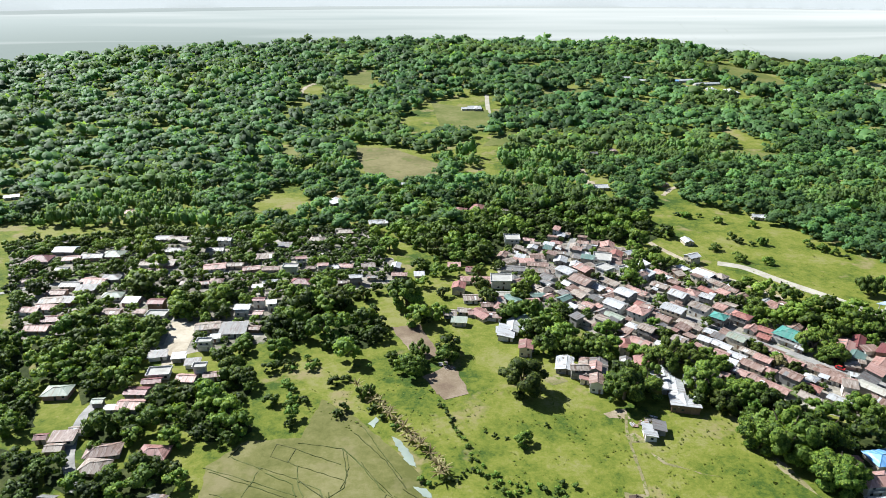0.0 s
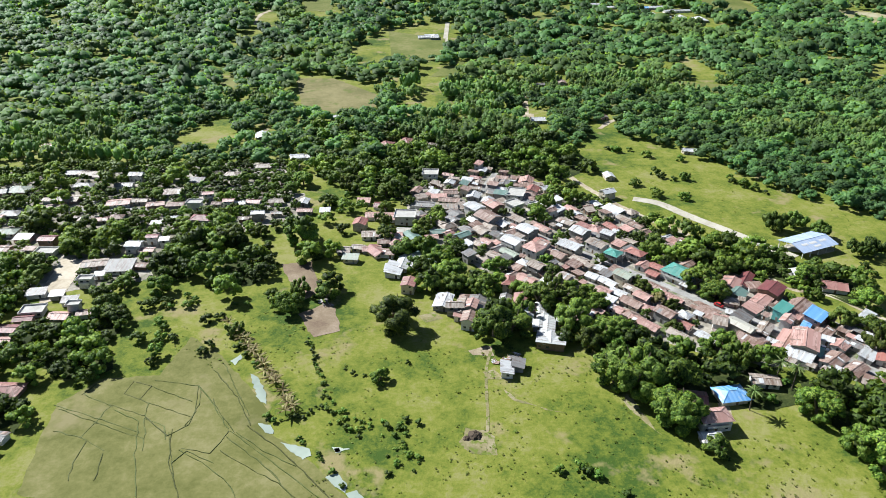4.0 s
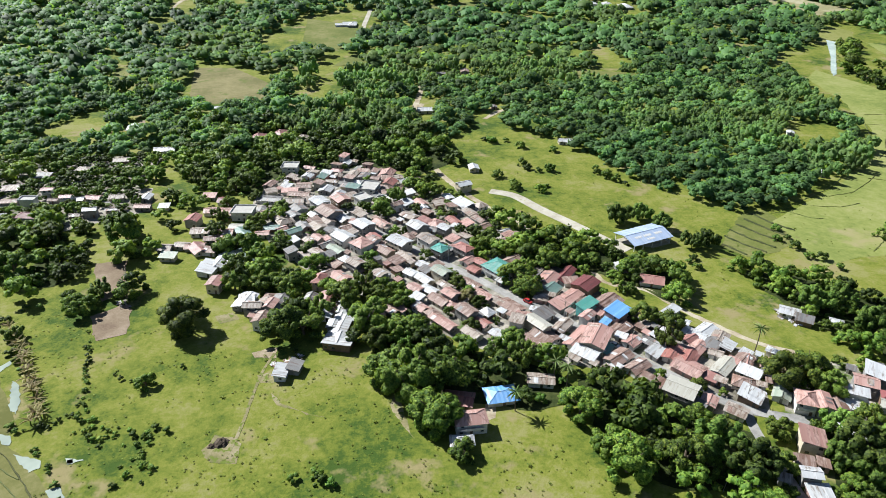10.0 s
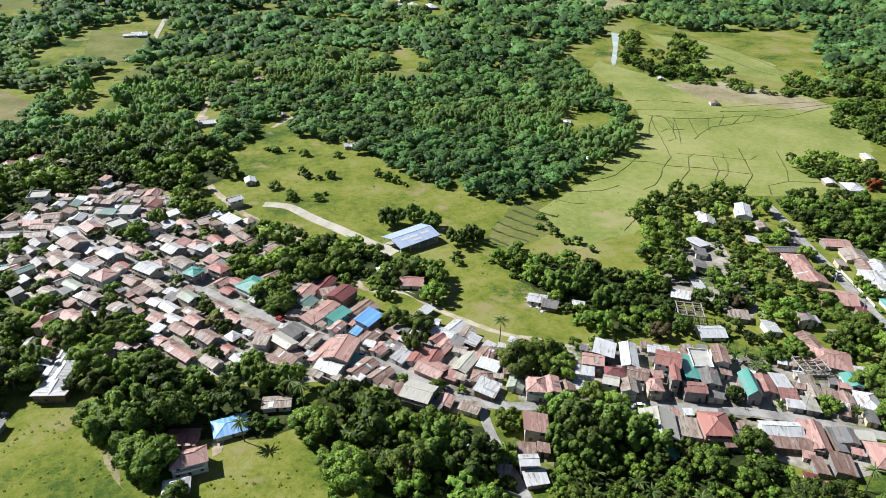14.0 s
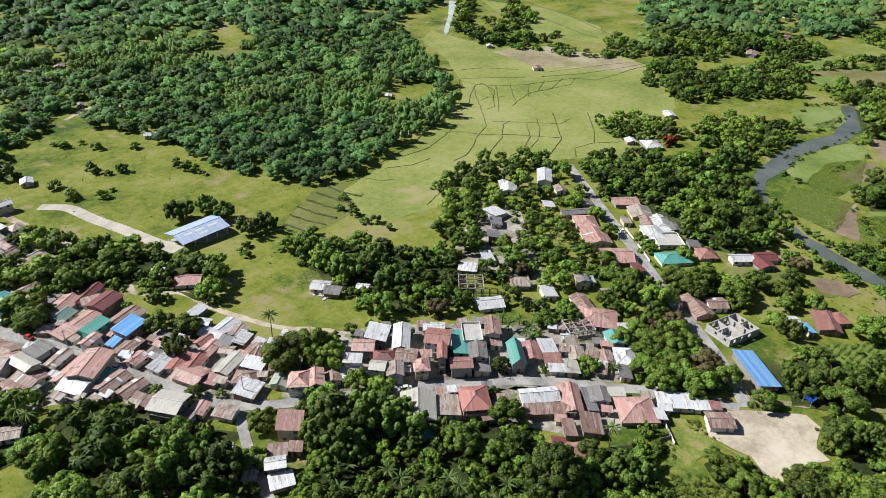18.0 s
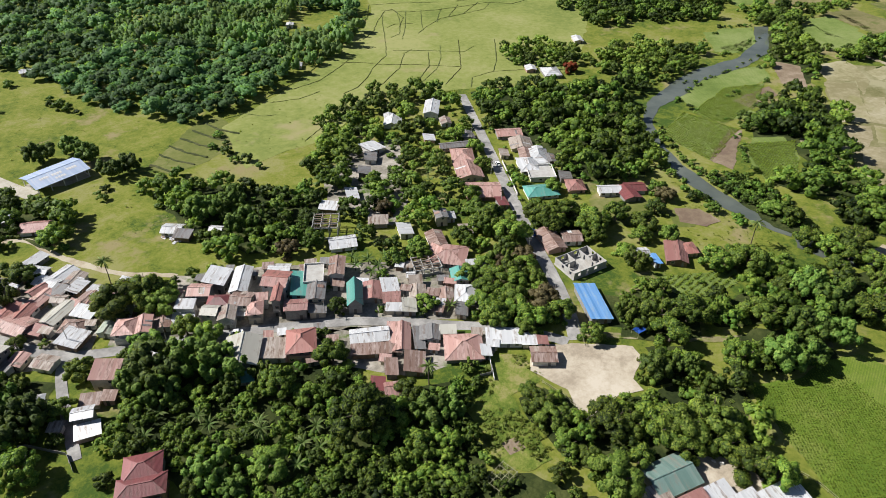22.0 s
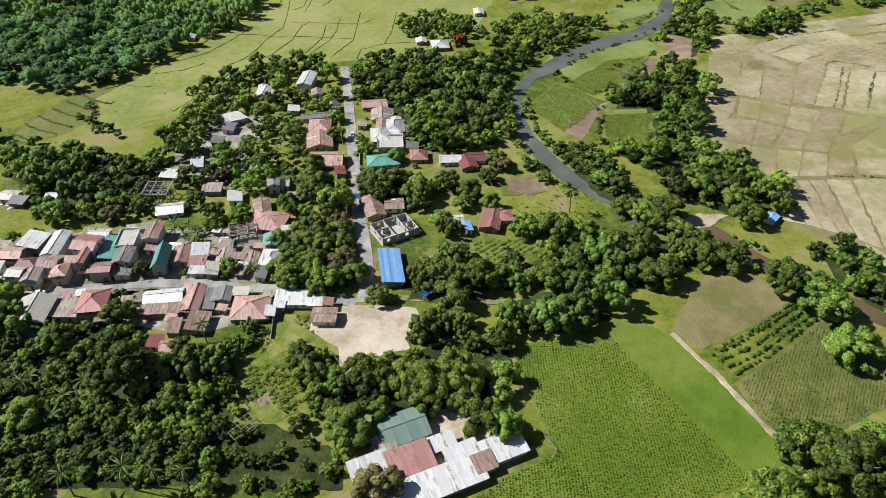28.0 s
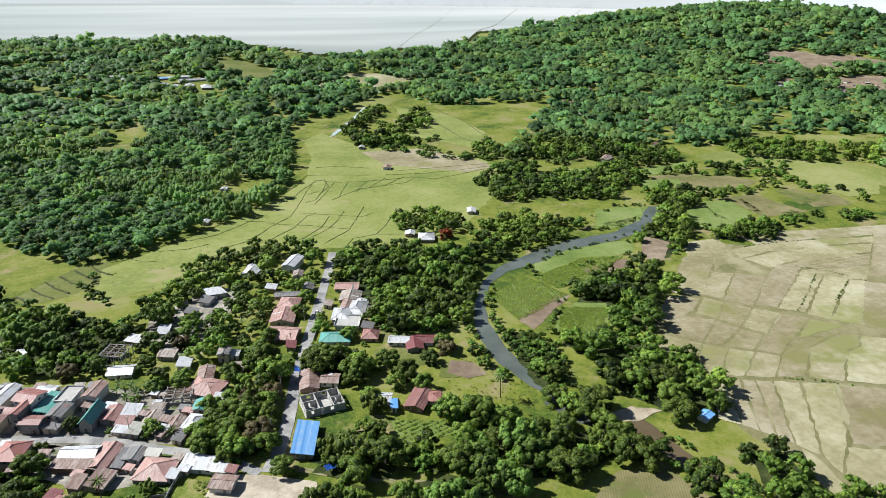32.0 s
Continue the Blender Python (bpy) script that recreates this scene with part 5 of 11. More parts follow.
dike([(-29.3, 194.2), (-24.7, 186.3), (-17.0, 177.2)], 0.3, 0.2)
dike([(-78.6, 178.0), (-67.9, 174.5), (-57.5, 168.9)], 0.3, 0.2)
dike([(-62.4, 188.6), (-51.5, 182.5), (-46.8, 166.9), (-38.9, 148.5)], 0.3, 0.22)
dike([(-31.0, 214.8), (-22.3, 199.1), (-14.1, 185.5)], 0.3, 0.22)
dike([(-37.2, 202.0), (-33.4, 187.4), (-35.2, 180.4)], 0.3, 0.22)
dike([(-37.2, 202.0), (-28.0, 190.7), (-19.7, 178.7)], 0.3, 0.22)
dike([(-19.3, 168.4), (-9.1, 161.7), (2.5, 154.7), (9.7, 148.7)], 0.3, 0.22)
dike([(-38.9, 178.9), (-34.3, 163.5), (-26.1, 148.8)], 0.3, 0.22)
dike([(-33.0, 168.9), (-21.8, 162.1), (-12.9, 154.6), (-8.3, 148.0)], 0.3, 0.22)
dike([(-32.4, 169.7), (-22.3, 167.4), (-18.8, 177.8)], 0.3, 0.22)
dike([(-18.8, 177.8), (-3.3, 165.3), (9.6, 154.4), (16.7, 148.2)], 0.3, 0.22)
dike([(-50.3, 184.3), (-41.8, 180.3), (-39.2, 173.8)], 0.3, 0.22)
dike([(-85.3, 191.1), (-67.4, 184.4), (-49.0, 176.8)], 0.3, 0.22)
dike([(-65.4, 172.8), (-65.2, 163.5), (-62.9, 155.7)], 0.3, 0.22)
dike([(-57.0, 167.5), (-54.8, 155.9)], 0.3, 0.22)
dike([(-39.5, 176.9), (-33.3, 163.1), (-30.1, 155.6)], 0.3, 0.22)
dike([(-33.3, 163.1), (-30.3, 168.4), (-19.8, 163.0)], 0.3, 0.22)
dike([(-16.5, 177.1), (-5.3, 168.7), (6.7, 161.6)], 0.3, 0.22)

# houses of the main village
house(46.6, 421.7, 10.8, 10.2, -2, "white", "f", 2)
house(6.9, 375.5, 8.3, 6.2, -1, "salmon", "s", 1)
house(18.0, 369.4, 8.4, 8.3, -11, "maroon", "g", 1)
house(14.1, 353.7, 8.2, 7.7, 3, "salmon", "g", 1)
house(8.9, 338.3, 7.8, 8.4, -8, "brick", "g", 2)
house(22.4, 352.3, 11.2, 9.9, -4, "salmon", "g", 1)
house(33.3, 348.6, 12.2, 10.8, -3, "white", "f", 2)
house(42.6, 372.0, 15.1, 8.2, -9, "grey", "g", 1)
house(52.3, 384.4, 10.0, 5.6, 4, "salmon", "s", 1)
house(59.6, 393.3, 9.4, 9.0, 1, "rust", "g", 1)
house(58.8, 379.0, 13.1, 7.2, -11, "rust", "g", 1)
house(58.0, 368.0, 11.4, 8.0, -1, "tan", "g", 1)
house(62.0, 356.9, 9.3, 8.7, -56, "grey", "g", 1)
house(68.2, 333.1, 8.7, 6.8, -59, "grey", "g", 1)
house(34.1, 332.2, 10.0, 5.9, -3, "cream", "g", 1)
house(28.1, 326.2, 9.9, 6.7, 4, "salmon", "g", 1)
house(23.6, 317.6, 7.4, 5.6, 5, "rust", "g", 1)
house(16.0, 326.6, 10.5, 7.8, 2, "tan", "g", 1)
house(17.8, 309.5, 10.1, 6.3, 5, "salmon", "g", 1)
house(26.6, 305.1, 7.7, 6.9, -10, "rust", "g", 1)
house(11.0, 310.7, 7.4, 5.6, -8, "tan", "g", 1)
house(3.8, 308.0, 7.3, 7.3, -4, "tan", "g", 1)
house(8.2, 298.7, 8.3, 5.6, -7, "sage", "s", 1)
house(30.0, 288.3, 8.4, 5.6, -5, "white", "s", 1)
house(42.1, 299.1, 11.9, 5.6, -1, "sage", "s", 1)
house(30.7, 319.1, 6.2, 5.6, 4, "cream", "s", 1)
house(51.6, 331.1, 8.7, 5.8, 5, "green", "g", 1)
house(48.4, 323.8, 7.5, 5.6, 6, "salmon", "g", 1)
house(66.6, 310.8, 6.6, 5.6, -52, "white", "s", 2)
house(67.4, 299.2, 6.2, 5.8, -57, "grey", "s", 2)
house(73.6, 316.0, 6.2, 5.6, -51, "tan", "g", 1)
house(77.9, 318.8, 7.3, 5.6, -49, "salmon", "g", 1)
house(73.9, 387.0, 9.3, 8.6, 76, "white", "g", 1)
house(82.0, 379.7, 7.8, 7.2, 72, "white", "g", 1)
house(73.2, 362.6, 11.3, 9.0, -52, "white", "g", 2)
house(84.6, 367.4, 11.4, 9.2, -57, "salmon", "g", 2)
house(80.1, 348.4, 13.3, 11.5, -51, "rust", "g", 2)
house(87.6, 412.1, 10.5, 6.8, 74, "tan", "g", 1)
house(94.9, 410.2, 9.1, 6.8, 71, "grey", "g", 1)
house(86.7, 394.1, 8.7, 8.8, 68, "grey", "g", 1)
house(99.9, 386.3, 13.2, 11.2, 75, "white", "f", 2)
house(109.7, 414.5, 10.6, 9.7, 75, "salmon", "g", 1)
house(111.5, 398.6, 9.5, 9.1, 69, "brick", "g", 1)
house(120.9, 400.7, 6.8, 7.8, -68, "white", "g", 1)
house(97.2, 367.8, 9.5, 8.1, -55, "white", "f", 2)
house(109.4, 365.5, 7.6, 5.7, -58, "white", "f", 2)
house(123.8, 380.8, 7.3, 7.3, -67, "white", "s", 1)
house(122.0, 365.5, 8.8, 7.8, -51, "white", "s", 1)
house(131.0, 365.8, 9.5, 6.8, -61, "salmon", "g", 1)
house(134.7, 353.2, 7.4, 5.6, -50, "rust", "g", 1)
house(124.5, 347.2, 10.3, 7.3, -44, "tan", "g", 1)
house(129.0, 329.5, 9.9, 8.7, -50, "white", "g", 2)
house(109.7, 336.5, 10.6, 6.8, -52, "salmon", "g", 1)
house(88.0, 343.7, 9.6, 7.1, -56, "white", "g", 1)
house(96.0, 350.4, 12.2, 5.6, -50, "tan", "s", 1)
house(100.3, 330.9, 10.4, 9.6, -49, "white", "g", 2)
house(75.9, 333.3, 9.3, 8.7, -54, "tan", "g", 1)
house(83.6, 328.3, 6.9, 6.6, -49, "grey", "g", 1)
house(91.1, 316.2, 11.2, 9.0, -47, "white", "g", 2)
house(101.1, 307.6, 9.9, 9.4, -44, "salmon", "h", 2)
house(106.8, 319.6, 8.0, 6.4, -50, "brick", "g", 1)
house(88.3, 305.6, 10.9, 5.9, -48, "sage", "g", 1)
house(112.5, 304.9, 10.9, 6.7, -46, "rust", "g", 1)
house(120.0, 310.0, 12.1, 8.7, -44, "white", "g", 2)
house(134.7, 312.4, 11.1, 8.1, -50, "tan", "g", 2)
house(123.4, 298.7, 9.6, 6.6, -51, "tan", "g", 1)
house(140.5, 302.0, 8.2, 7.6, -43, "teal", "h", 2)
house(148.9, 339.9, 10.2, 6.2, -61, "brick", "g", 1)
house(139.2, 337.4, 9.0, 9.0, -41, "salmon", "h", 1)
house(155.1, 364.7, 12.8, 8.1, -55, "white", "s", 1)
house(158.6, 351.4, 9.3, 6.5, -60, "tan", "g", 1)
house(163.4, 341.9, 9.2, 6.3, -55, "rust", "g", 1)
house(151.9, 302.2, 9.9, 6.8, -47, "brick", "h", 2)
house(153.4, 293.2, 6.2, 7.4, -45, "salmon", "g", 1)
house(160.0, 291.5, 8.1, 5.7, -46, "brick", "g", 1)
house(157.5, 389.6, 7.4, 9.1, -64, "white", "g", 2)
house(74.3, 299.7, 9.1, 5.6, -44, "tan", "s", 1)
house(89.7, 289.1, 6.3, 5.6, -41, "rust", "s", 1)
house(84.6, 271.9, 8.8, 5.7, 80, "brick", "h", 2)
house(93.7, 277.3, 10.1, 7.3, -46, "salmon", "g", 1)
house(82.3, 259.9, 6.2, 5.6, 77, "grey", "g", 1)
house(54.8, 258.9, 7.2, 5.6, 6, "white", "s", 1)
house(59.5, 250.5, 8.4, 5.6, -2, "tan", "g", 2)
house(66.7, 251.4, 7.5, 5.7, 75, "salmon", "g", 2)
house(64.2, 260.8, 6.2, 5.6, 79, "rust", "h", 1)
house(61.5, 246.3, 6.2, 5.6, 80, "salmon", "s", 1)
house(93.5, 250.6, 8.0, 5.6, 75, "rust", "g", 1)
house(97.0, 244.1, 6.8, 5.6, 81, "white", "g", 1)
house(94.6, 239.0, 6.3, 5.6, 81, "white", "g", 1)
house(105.4, 243.2, 7.7, 5.6, 75, "white", "s", 1)
house(114.4, 253.0, 7.5, 5.6, -46, "rust", "g", 1)
house(112.6, 244.1, 6.2, 5.6, 79, "salmon", "g", 1)
house(97.9, 227.8, 8.7, 6.5, 81, "white", "g", 1)
house(108.0, 248.4, 6.2, 5.6, 78, "sage", "s", 1)
house(132.1, 288.6, 7.8, 5.6, -45, "white", "g", 1)
house(125.9, 281.0, 6.6, 5.6, -44, "white", "g", 1)
house(131.9, 275.6, 10.1, 5.8, -52, "white", "g", 1)
house(140.1, 278.6, 9.2, 6.7, -51, "sage", "g", 2)
house(134.5, 265.2, 8.8, 5.6, -45, "white", "g", 1)
house(128.7, 258.7, 6.2, 5.9, -42, "white", "s", 1)
house(138.4, 256.9, 10.6, 6.6, -49, "rust", "g", 1)
house(130.2, 250.8, 7.1, 5.6, -47, "salmon", "g", 1)
house(135.2, 246.3, 6.5, 5.6, -49, "rust", "h", 1)
house(143.5, 258.8, 7.7, 6.2, -49, "salmon", "g", 2)
house(153.4, 270.6, 11.1, 5.8, -48, "rust", "g", 1)
house(157.9, 260.5, 10.9, 6.3, -52, "salmon", "g", 1)
house(149.7, 244.9, 9.3, 6.9, -52, "rust", "g", 2)
house(158.7, 246.4, 6.2, 5.6, -49, "white", "h", 1)
house(164.4, 255.7, 7.3, 5.6, -52, "tan", "g", 1)
house(169.5, 251.0, 12.1, 7.4, -51, "rust", "g", 1)
house(173.6, 243.0, 7.2, 7.2, -24, "salmon", "g", 1)
house(178.2, 235.1, 11.6, 6.3, -54, "cream", "g", 2)
house(139.5, 239.8, 13.8, 5.6, -50, "salmon", "g", 1)
house(155.9, 238.6, 6.9, 5.6, -48, "brick", "g", 1)
house(151.0, 231.6, 9.1, 5.6, -52, "tan", "g", 1)
house(162.1, 229.6, 9.1, 5.6, -53, "white", "g", 1)
house(168.3, 231.6, 6.8, 5.6, -46, "tan", "g", 1)
house(169.1, 225.7, 9.1, 5.6, -52, "salmon", "g", 1)
house(167.9, 281.9, 15.1, 11.8, -50, "teal", "h", 2)
house(155.9, 284.4, 6.3, 5.6, -47, "brick", "g", 1)
house(12.5, 488.0, 12.5, 10.1, 71, "red", "h", 1)
house(27.3, 494.7, 15.0, 11.3, 72, "red", "h", 1)
house(46.0, 484.7, 11.3, 10.1, 69, "tan", "h", 1)
house(175.0, 224.6, 11.3, 10.1, -49, "rust", "g", 1)
house(179.7, 228.2, 11.3, 10.1, -52, "rust", "g", 1)
house(237.8, 273.0, 11.3, 8.7, -18, "red", "g", 1)
house(237.8, 474.6, 10.1, 7.5, -21, "white", "g", 1)
house(227.0, 286.3, 7.5, 6.3, -88, "white", "s", 1)

# terraces along the street
house(272.3, 169.8, 9.1, 7.6, -10, "white", "g", 2)

# houses along the north road
house(462.4, 231.5, 16.0, 10.2, 63, "white", "h", 1)
house(392.0, 201.2, 7.3, 5.8, 75, "grey", "g", 2)
house(477.9, 181.8, 11.6, 8.7, 77, "maroon", "g", 1)
house(536.5, 326.1, 14.6, 11.6, 71, "white", "h", 1)
house(528.3, 337.6, 8.7, 7.3, 69, "white", "g", 1)
house(589.8, 369.6, 11.6, 7.3, 67, "white", "g", 1)
house(415.5, 310.3, 8.7, 5.8, 70, "white", "g", 1)
house(288.7, 244.9, 8.7, 7.3, -30, "white", "g", 1)
house(291.9, 238.5, 7.3, 5.8, -33, "grey", "s", 1)
house(365.8, 238.2, 10.2, 5.8, 78, "white", "s", 1)
house(466.2, 237.1, 7.3, 5.8, 66, "white", "g", 1)
house(396.6, 201.2, 5.8, 4.4, 72, "white", "s", 1)
house(413.4, 491.1, 7.3, 5.8, 69, "white", "g", 1)
house(394.1, 410.1, 7.3, 5.8, 69, "white", "g", 1)
house(219.2, 546.3, 5.8, 4.4, 81, "white", "g", 1)
house(304.9, 237.2, 5.8, 4.4, -33, "white", "g", 1)
house(387.4, 268.9, 8.7, 6.3, 65, "grey", "s", 1)
house(348.4, 203.5, 11.3, 8.7, -14, "white", "g", 1)
house(383.0, 187.5, 12.5, 7.5, 79, "rust", "g", 1)
house(352.9, 232.6, 8.7, 6.3, -34, "white", "s", 1)
house(458.5, 236.2, 11.3, 7.5, 66, "rust", "g", 1)
house(461.9, 207.7, 7.5, 6.3, 64, "grey", "s", 1)
house(424.6, 166.5, 15.0, 8.7, 79, "rust", "g", 1)
house(397.2, 188.7, 7.5, 5.0, 80, "tan", "s", 1)
house(379.2, 256.7, 7.5, 6.3, 66, "grey", "s", 1)
house(449.2, 242.4, 7.5, 5.0, 68, "tan", "s", 1)
house(465.9, 226.5, 8.7, 6.3, 68, "grey", "g", 1)
house(441.2, 291.2, 8.7, 6.3, 73, "tan", "g", 1)
house(443.3, 269.0, 8.7, 6.3, 76, "grey", "g", 1)
house(423.2, 275.2, 7.5, 6.3, 71, "white", "s", 1)
house(367.4, 211.5, 8.7, 6.3, -24, "tan", "s", 1)
house(374.6, 200.1, 8.7, 6.3, 77, "white", "s", 1)

# the street bend and the houses behind it
house(290.7, 194.7, 8.4, 7.3, -26, "salmon", "g", 2)
house(298.1, 199.9, 8.5, 10.2, -33, "white", "s", 2)
house(305.5, 194.3, 6.8, 15.1, -24, "white", "g", 2)
house(316.6, 185.5, 9.7, 9.5, -34, "brick", "g", 3)
house(315.3, 179.3, 3.8, 13.3, -25, "brick", "g", 3)
house(323.7, 182.0, 5.8, 14.3, -20, "teal", "s", 2)
house(295.4, 186.3, 7.8, 5.7, -23, "maroon", "h", 2)
house(303.1, 183.1, 8.0, 7.8, -33, "rust", "g", 2)
house(284.6, 188.8, 7.0, 4.9, -27, "white", "s", 2)
house(282.6, 184.9, 7.8, 5.9, -17, "white", "s", 1)
house(291.6, 181.9, 6.1, 5.6, -32, "cream", "g", 2)
house(296.6, 178.0, 6.3, 7.4, -21, "tan", "g", 2)
house(305.9, 176.4, 6.0, 7.7, -18, "salmon", "h", 2)
house(309.4, 181.0, 4.9, 3.9, -20, "salmon", "s", 2)
house(319.1, 171.1, 8.4, 6.3, -22, "red", "g", 2)
house(255.1, 211.0, 4.4, 7.7, -30, "salmon", "g", 1)
house(260.8, 205.5, 6.4, 6.5, -39, "salmon", "g", 2)
house(253.1, 202.1, 5.7, 3.5, -42, "green", "s", 1)
house(259.6, 192.5, 6.6, 9.0, -34, "sage", "g", 1)
house(265.0, 197.7, 5.3, 7.0, -18, "sage", "g", 1)
house(264.4, 186.5, 7.5, 8.8, -20, "salmon", "h", 2)
house(270.1, 185.0, 5.7, 9.3, -14, "salmon", "g", 2)
house(276.3, 187.0, 6.4, 8.7, -14, "rust", "g", 1)
house(256.8, 167.7, 8.4, 9.3, -19, "salmon", "s", 2)
house(320.5, 197.7, 8.6, 5.8, -27, "white", "g", 1)
house(267.8, 215.7, 6.6, 3.5, -44, "white", "s", 1)
house(296.6, 157.6, 12.1, 13.8, -23, "cream", "g", 2)
house(294.2, 148.2, 7.8, 4.5, -21, "teal", "s", 1)
house(306.4, 155.9, 8.6, 9.9, -19, "tan", "s", 1)
house(315.3, 153.3, 10.1, 11.6, -18, "brick", "h", 2)
house(330.4, 185.0, 7.4, 11.1, -21, "white", "f", 2)
house(327.9, 175.3, 7.0, 10.3, -23, "grey", "g", 2)
house(326.1, 169.0, 6.5, 7.1, -20, "grey", "s", 1)
house(339.8, 186.0, 6.3, 11.5, -24, "rust", "g", 2)
house(337.7, 179.4, 4.9, 6.1, -24, "rust", "s", 1)
house(340.0, 168.1, 5.9, 13.2, -20, "teal", "g", 2)
house(347.1, 169.0, 7.3, 10.4, -23, "red", "g", 1)
house(354.1, 168.8, 6.7, 8.8, -15, "white", "s", 1)
house(351.8, 161.9, 6.7, 5.5, -22, "red", "s", 1)
house(363.7, 171.2, 3.7, 3.6, -24, "white", "g", 1)
house(363.9, 167.4, 5.3, 4.6, -24, "tan", "s", 1)
house(361.8, 161.2, 6.4, 8.2, -25, "tan", "g", 1)
house(355.8, 155.4, 5.3, 7.8, -22, "cream", "s", 1)
house(350.6, 156.9, 6.3, 4.2, -28, "white", "s", 1)
house(370.4, 154.6, 5.5, 8.5, -24, "rust", "g", 1)
house(376.9, 152.2, 8.0, 10.3, -29, "white", "h", 1)
house(380.2, 162.6, 7.0, 8.2, -20, "teal", "g", 1)
house(388.5, 163.6, 8.9, 8.2, -24, "white", "s", 1)
house(382.4, 176.3, 15.5, 13.0, -37, "salmon", "h", 1)
house(371.6, 145.2, 4.6, 7.3, -30, "grey", "s", 1)
house(337.3, 147.8, 13.6, 7.4, -18, "white", "g", 1)
house(335.1, 141.1, 13.6, 4.9, -22, "rust", "s", 1)
house(346.1, 142.2, 7.5, 13.9, -25, "salmon", "g", 1)
house(351.7, 139.0, 3.9, 11.4, -20, "grey", "s", 1)
house(356.0, 139.5, 7.2, 7.7, -24, "grey", "g", 1)
house(362.2, 138.0, 6.0, 4.2, -25, "cream", "s", 1)
house(363.2, 128.7, 13.2, 12.3, -24, "salmon", "h", 1)
house(368.8, 123.4, 3.7, 5.5, -23, "white", "s", 1)
house(337.9, 130.9, 4.5, 7.8, -21, "rust", "s", 1)
house(345.6, 129.5, 7.1, 9.6, -27, "rust", "s", 1)
house(331.3, 126.4, 4.8, 6.0, -26, "maroon", "s", 1)
house(335.4, 122.1, 7.0, 6.3, -17, "red", "g", 1)
house(377.7, 126.3, 12.8, 7.0, -27, "white", "s", 1)
house(384.5, 121.4, 5.5, 5.3, -26, "white", "s", 1)
house(388.2, 118.8, 3.9, 4.4, -26, "red", "s", 1)
house(384.8, 113.2, 8.8, 7.4, -27, "rust", "g", 1)
house(189.8, 274.4, 9.4, 11.0, -35, "salmon", "g", 1)
house(198.2, 278.8, 6.0, 15.4, -35, "maroon", "g", 1)
house(204.9, 266.3, 9.7, 11.7, -45, "maroon", "g", 2)
house(189.3, 265.6, 8.0, 8.2, -42, "green", "g", 1)
house(197.4, 259.2, 7.5, 13.8, -47, "salmon", "g", 1)
house(201.5, 248.2, 5.6, 10.6, -48, "teal", "s", 2)
house(211.4, 253.4, 9.7, 14.6, -48, "rust", "g", 1)
house(213.2, 242.8, 7.8, 10.9, -47, "blue", "s", 2)
house(207.7, 238.8, 3.8, 7.8, -40, "blue", "s", 1)
house(211.7, 233.2, 6.8, 11.0, -47, "rust", "g", 1)
house(210.8, 227.6, 5.0, 3.9, -33, "white", "s", 1)
house(188.4, 235.7, 6.0, 10.9, -40, "tan", "g", 1)
house(193.9, 227.5, 7.3, 16.4, -40, "salmon", "g", 1)
house(199.5, 224.4, 10.7, 15.3, -29, "salmon", "g", 2)
house(195.1, 218.2, 10.7, 10.2, -43, "white", "g", 1)
house(202.3, 220.1, 5.5, 7.8, -37, "teal", "s", 1)
house(206.1, 213.9, 7.5, 11.6, -53, "rust", "g", 1)
house(211.8, 208.5, 6.6, 10.0, -55, "rust", "g", 1)
house(222.7, 192.9, 11.3, 10.1, -37, "cream", "g", 2)
house(217.0, 198.9, 3.7, 6.5, -47, "rust", "s", 1)
house(236.0, 244.9, 4.9, 13.8, -51, "white", "s", 1)
house(238.7, 237.9, 7.7, 5.7, -36, "white", "g", 1)
house(247.2, 231.6, 7.2, 8.9, -51, "white", "g", 1)
house(241.4, 228.5, 10.3, 6.1, -44, "white", "g", 1)
house(250.6, 226.2, 6.8, 7.9, -37, "tan", "g", 1)
house(239.0, 219.9, 6.6, 9.3, -44, "salmon", "g", 1)
house(238.0, 225.3, 5.0, 7.1, -56, "red", "g", 1)
house(244.8, 216.0, 5.8, 4.9, -33, "tan", "g", 1)
house(254.2, 211.9, 6.7, 6.8, -47, "rust", "g", 1)
house(260.3, 204.7, 5.7, 7.4, -42, "salmon", "g", 2)
house(252.4, 203.8, 8.8, 6.0, -42, "white", "s", 1)
house(248.4, 198.1, 9.2, 7.1, -29, "rust", "h", 1)
house(244.5, 207.6, 6.5, 12.6, -45, "cream", "g", 1)
house(228.1, 216.6, 6.4, 10.9, -36, "brick", "g", 1)
house(232.8, 213.2, 7.0, 11.5, -37, "brick", "g", 1)
house(231.2, 207.5, 11.7, 9.4, -47, "salmon", "g", 1)
house(222.1, 218.0, 6.0, 9.5, -48, "white", "s", 1)
house(247.9, 191.5, 8.4, 8.8, -39, "white", "s", 1)
house(231.4, 188.7, 5.8, 6.6, -35, "salmon", "g", 1)
house(239.2, 183.8, 7.7, 6.4, -40, "tan", "g", 1)
house(464.3, 262.0, 14.0, 9.3, -20, "salmon", "g", 1)
house(462.9, 247.9, 12.0, 12.7, -23, "tan", "g", 1)
house(452.7, 225.8, 10.0, 14.1, -20, "white", "h", 1)
house(453.8, 216.3, 12.8, 12.2, -22, "white", "f", 1)
house(444.0, 201.7, 15.3, 10.5, -18, "teal", "h", 1)
house(460.9, 198.5, 8.6, 10.0, -23, "red", "h", 1)
house(472.2, 187.8, 10.8, 7.2, -24, "white", "g", 1)
house(484.2, 184.4, 9.4, 8.0, -23, "maroon", "g", 1)
house(432.1, 261.4, 18.0, 6.5, -15, "grey", "g", 1)
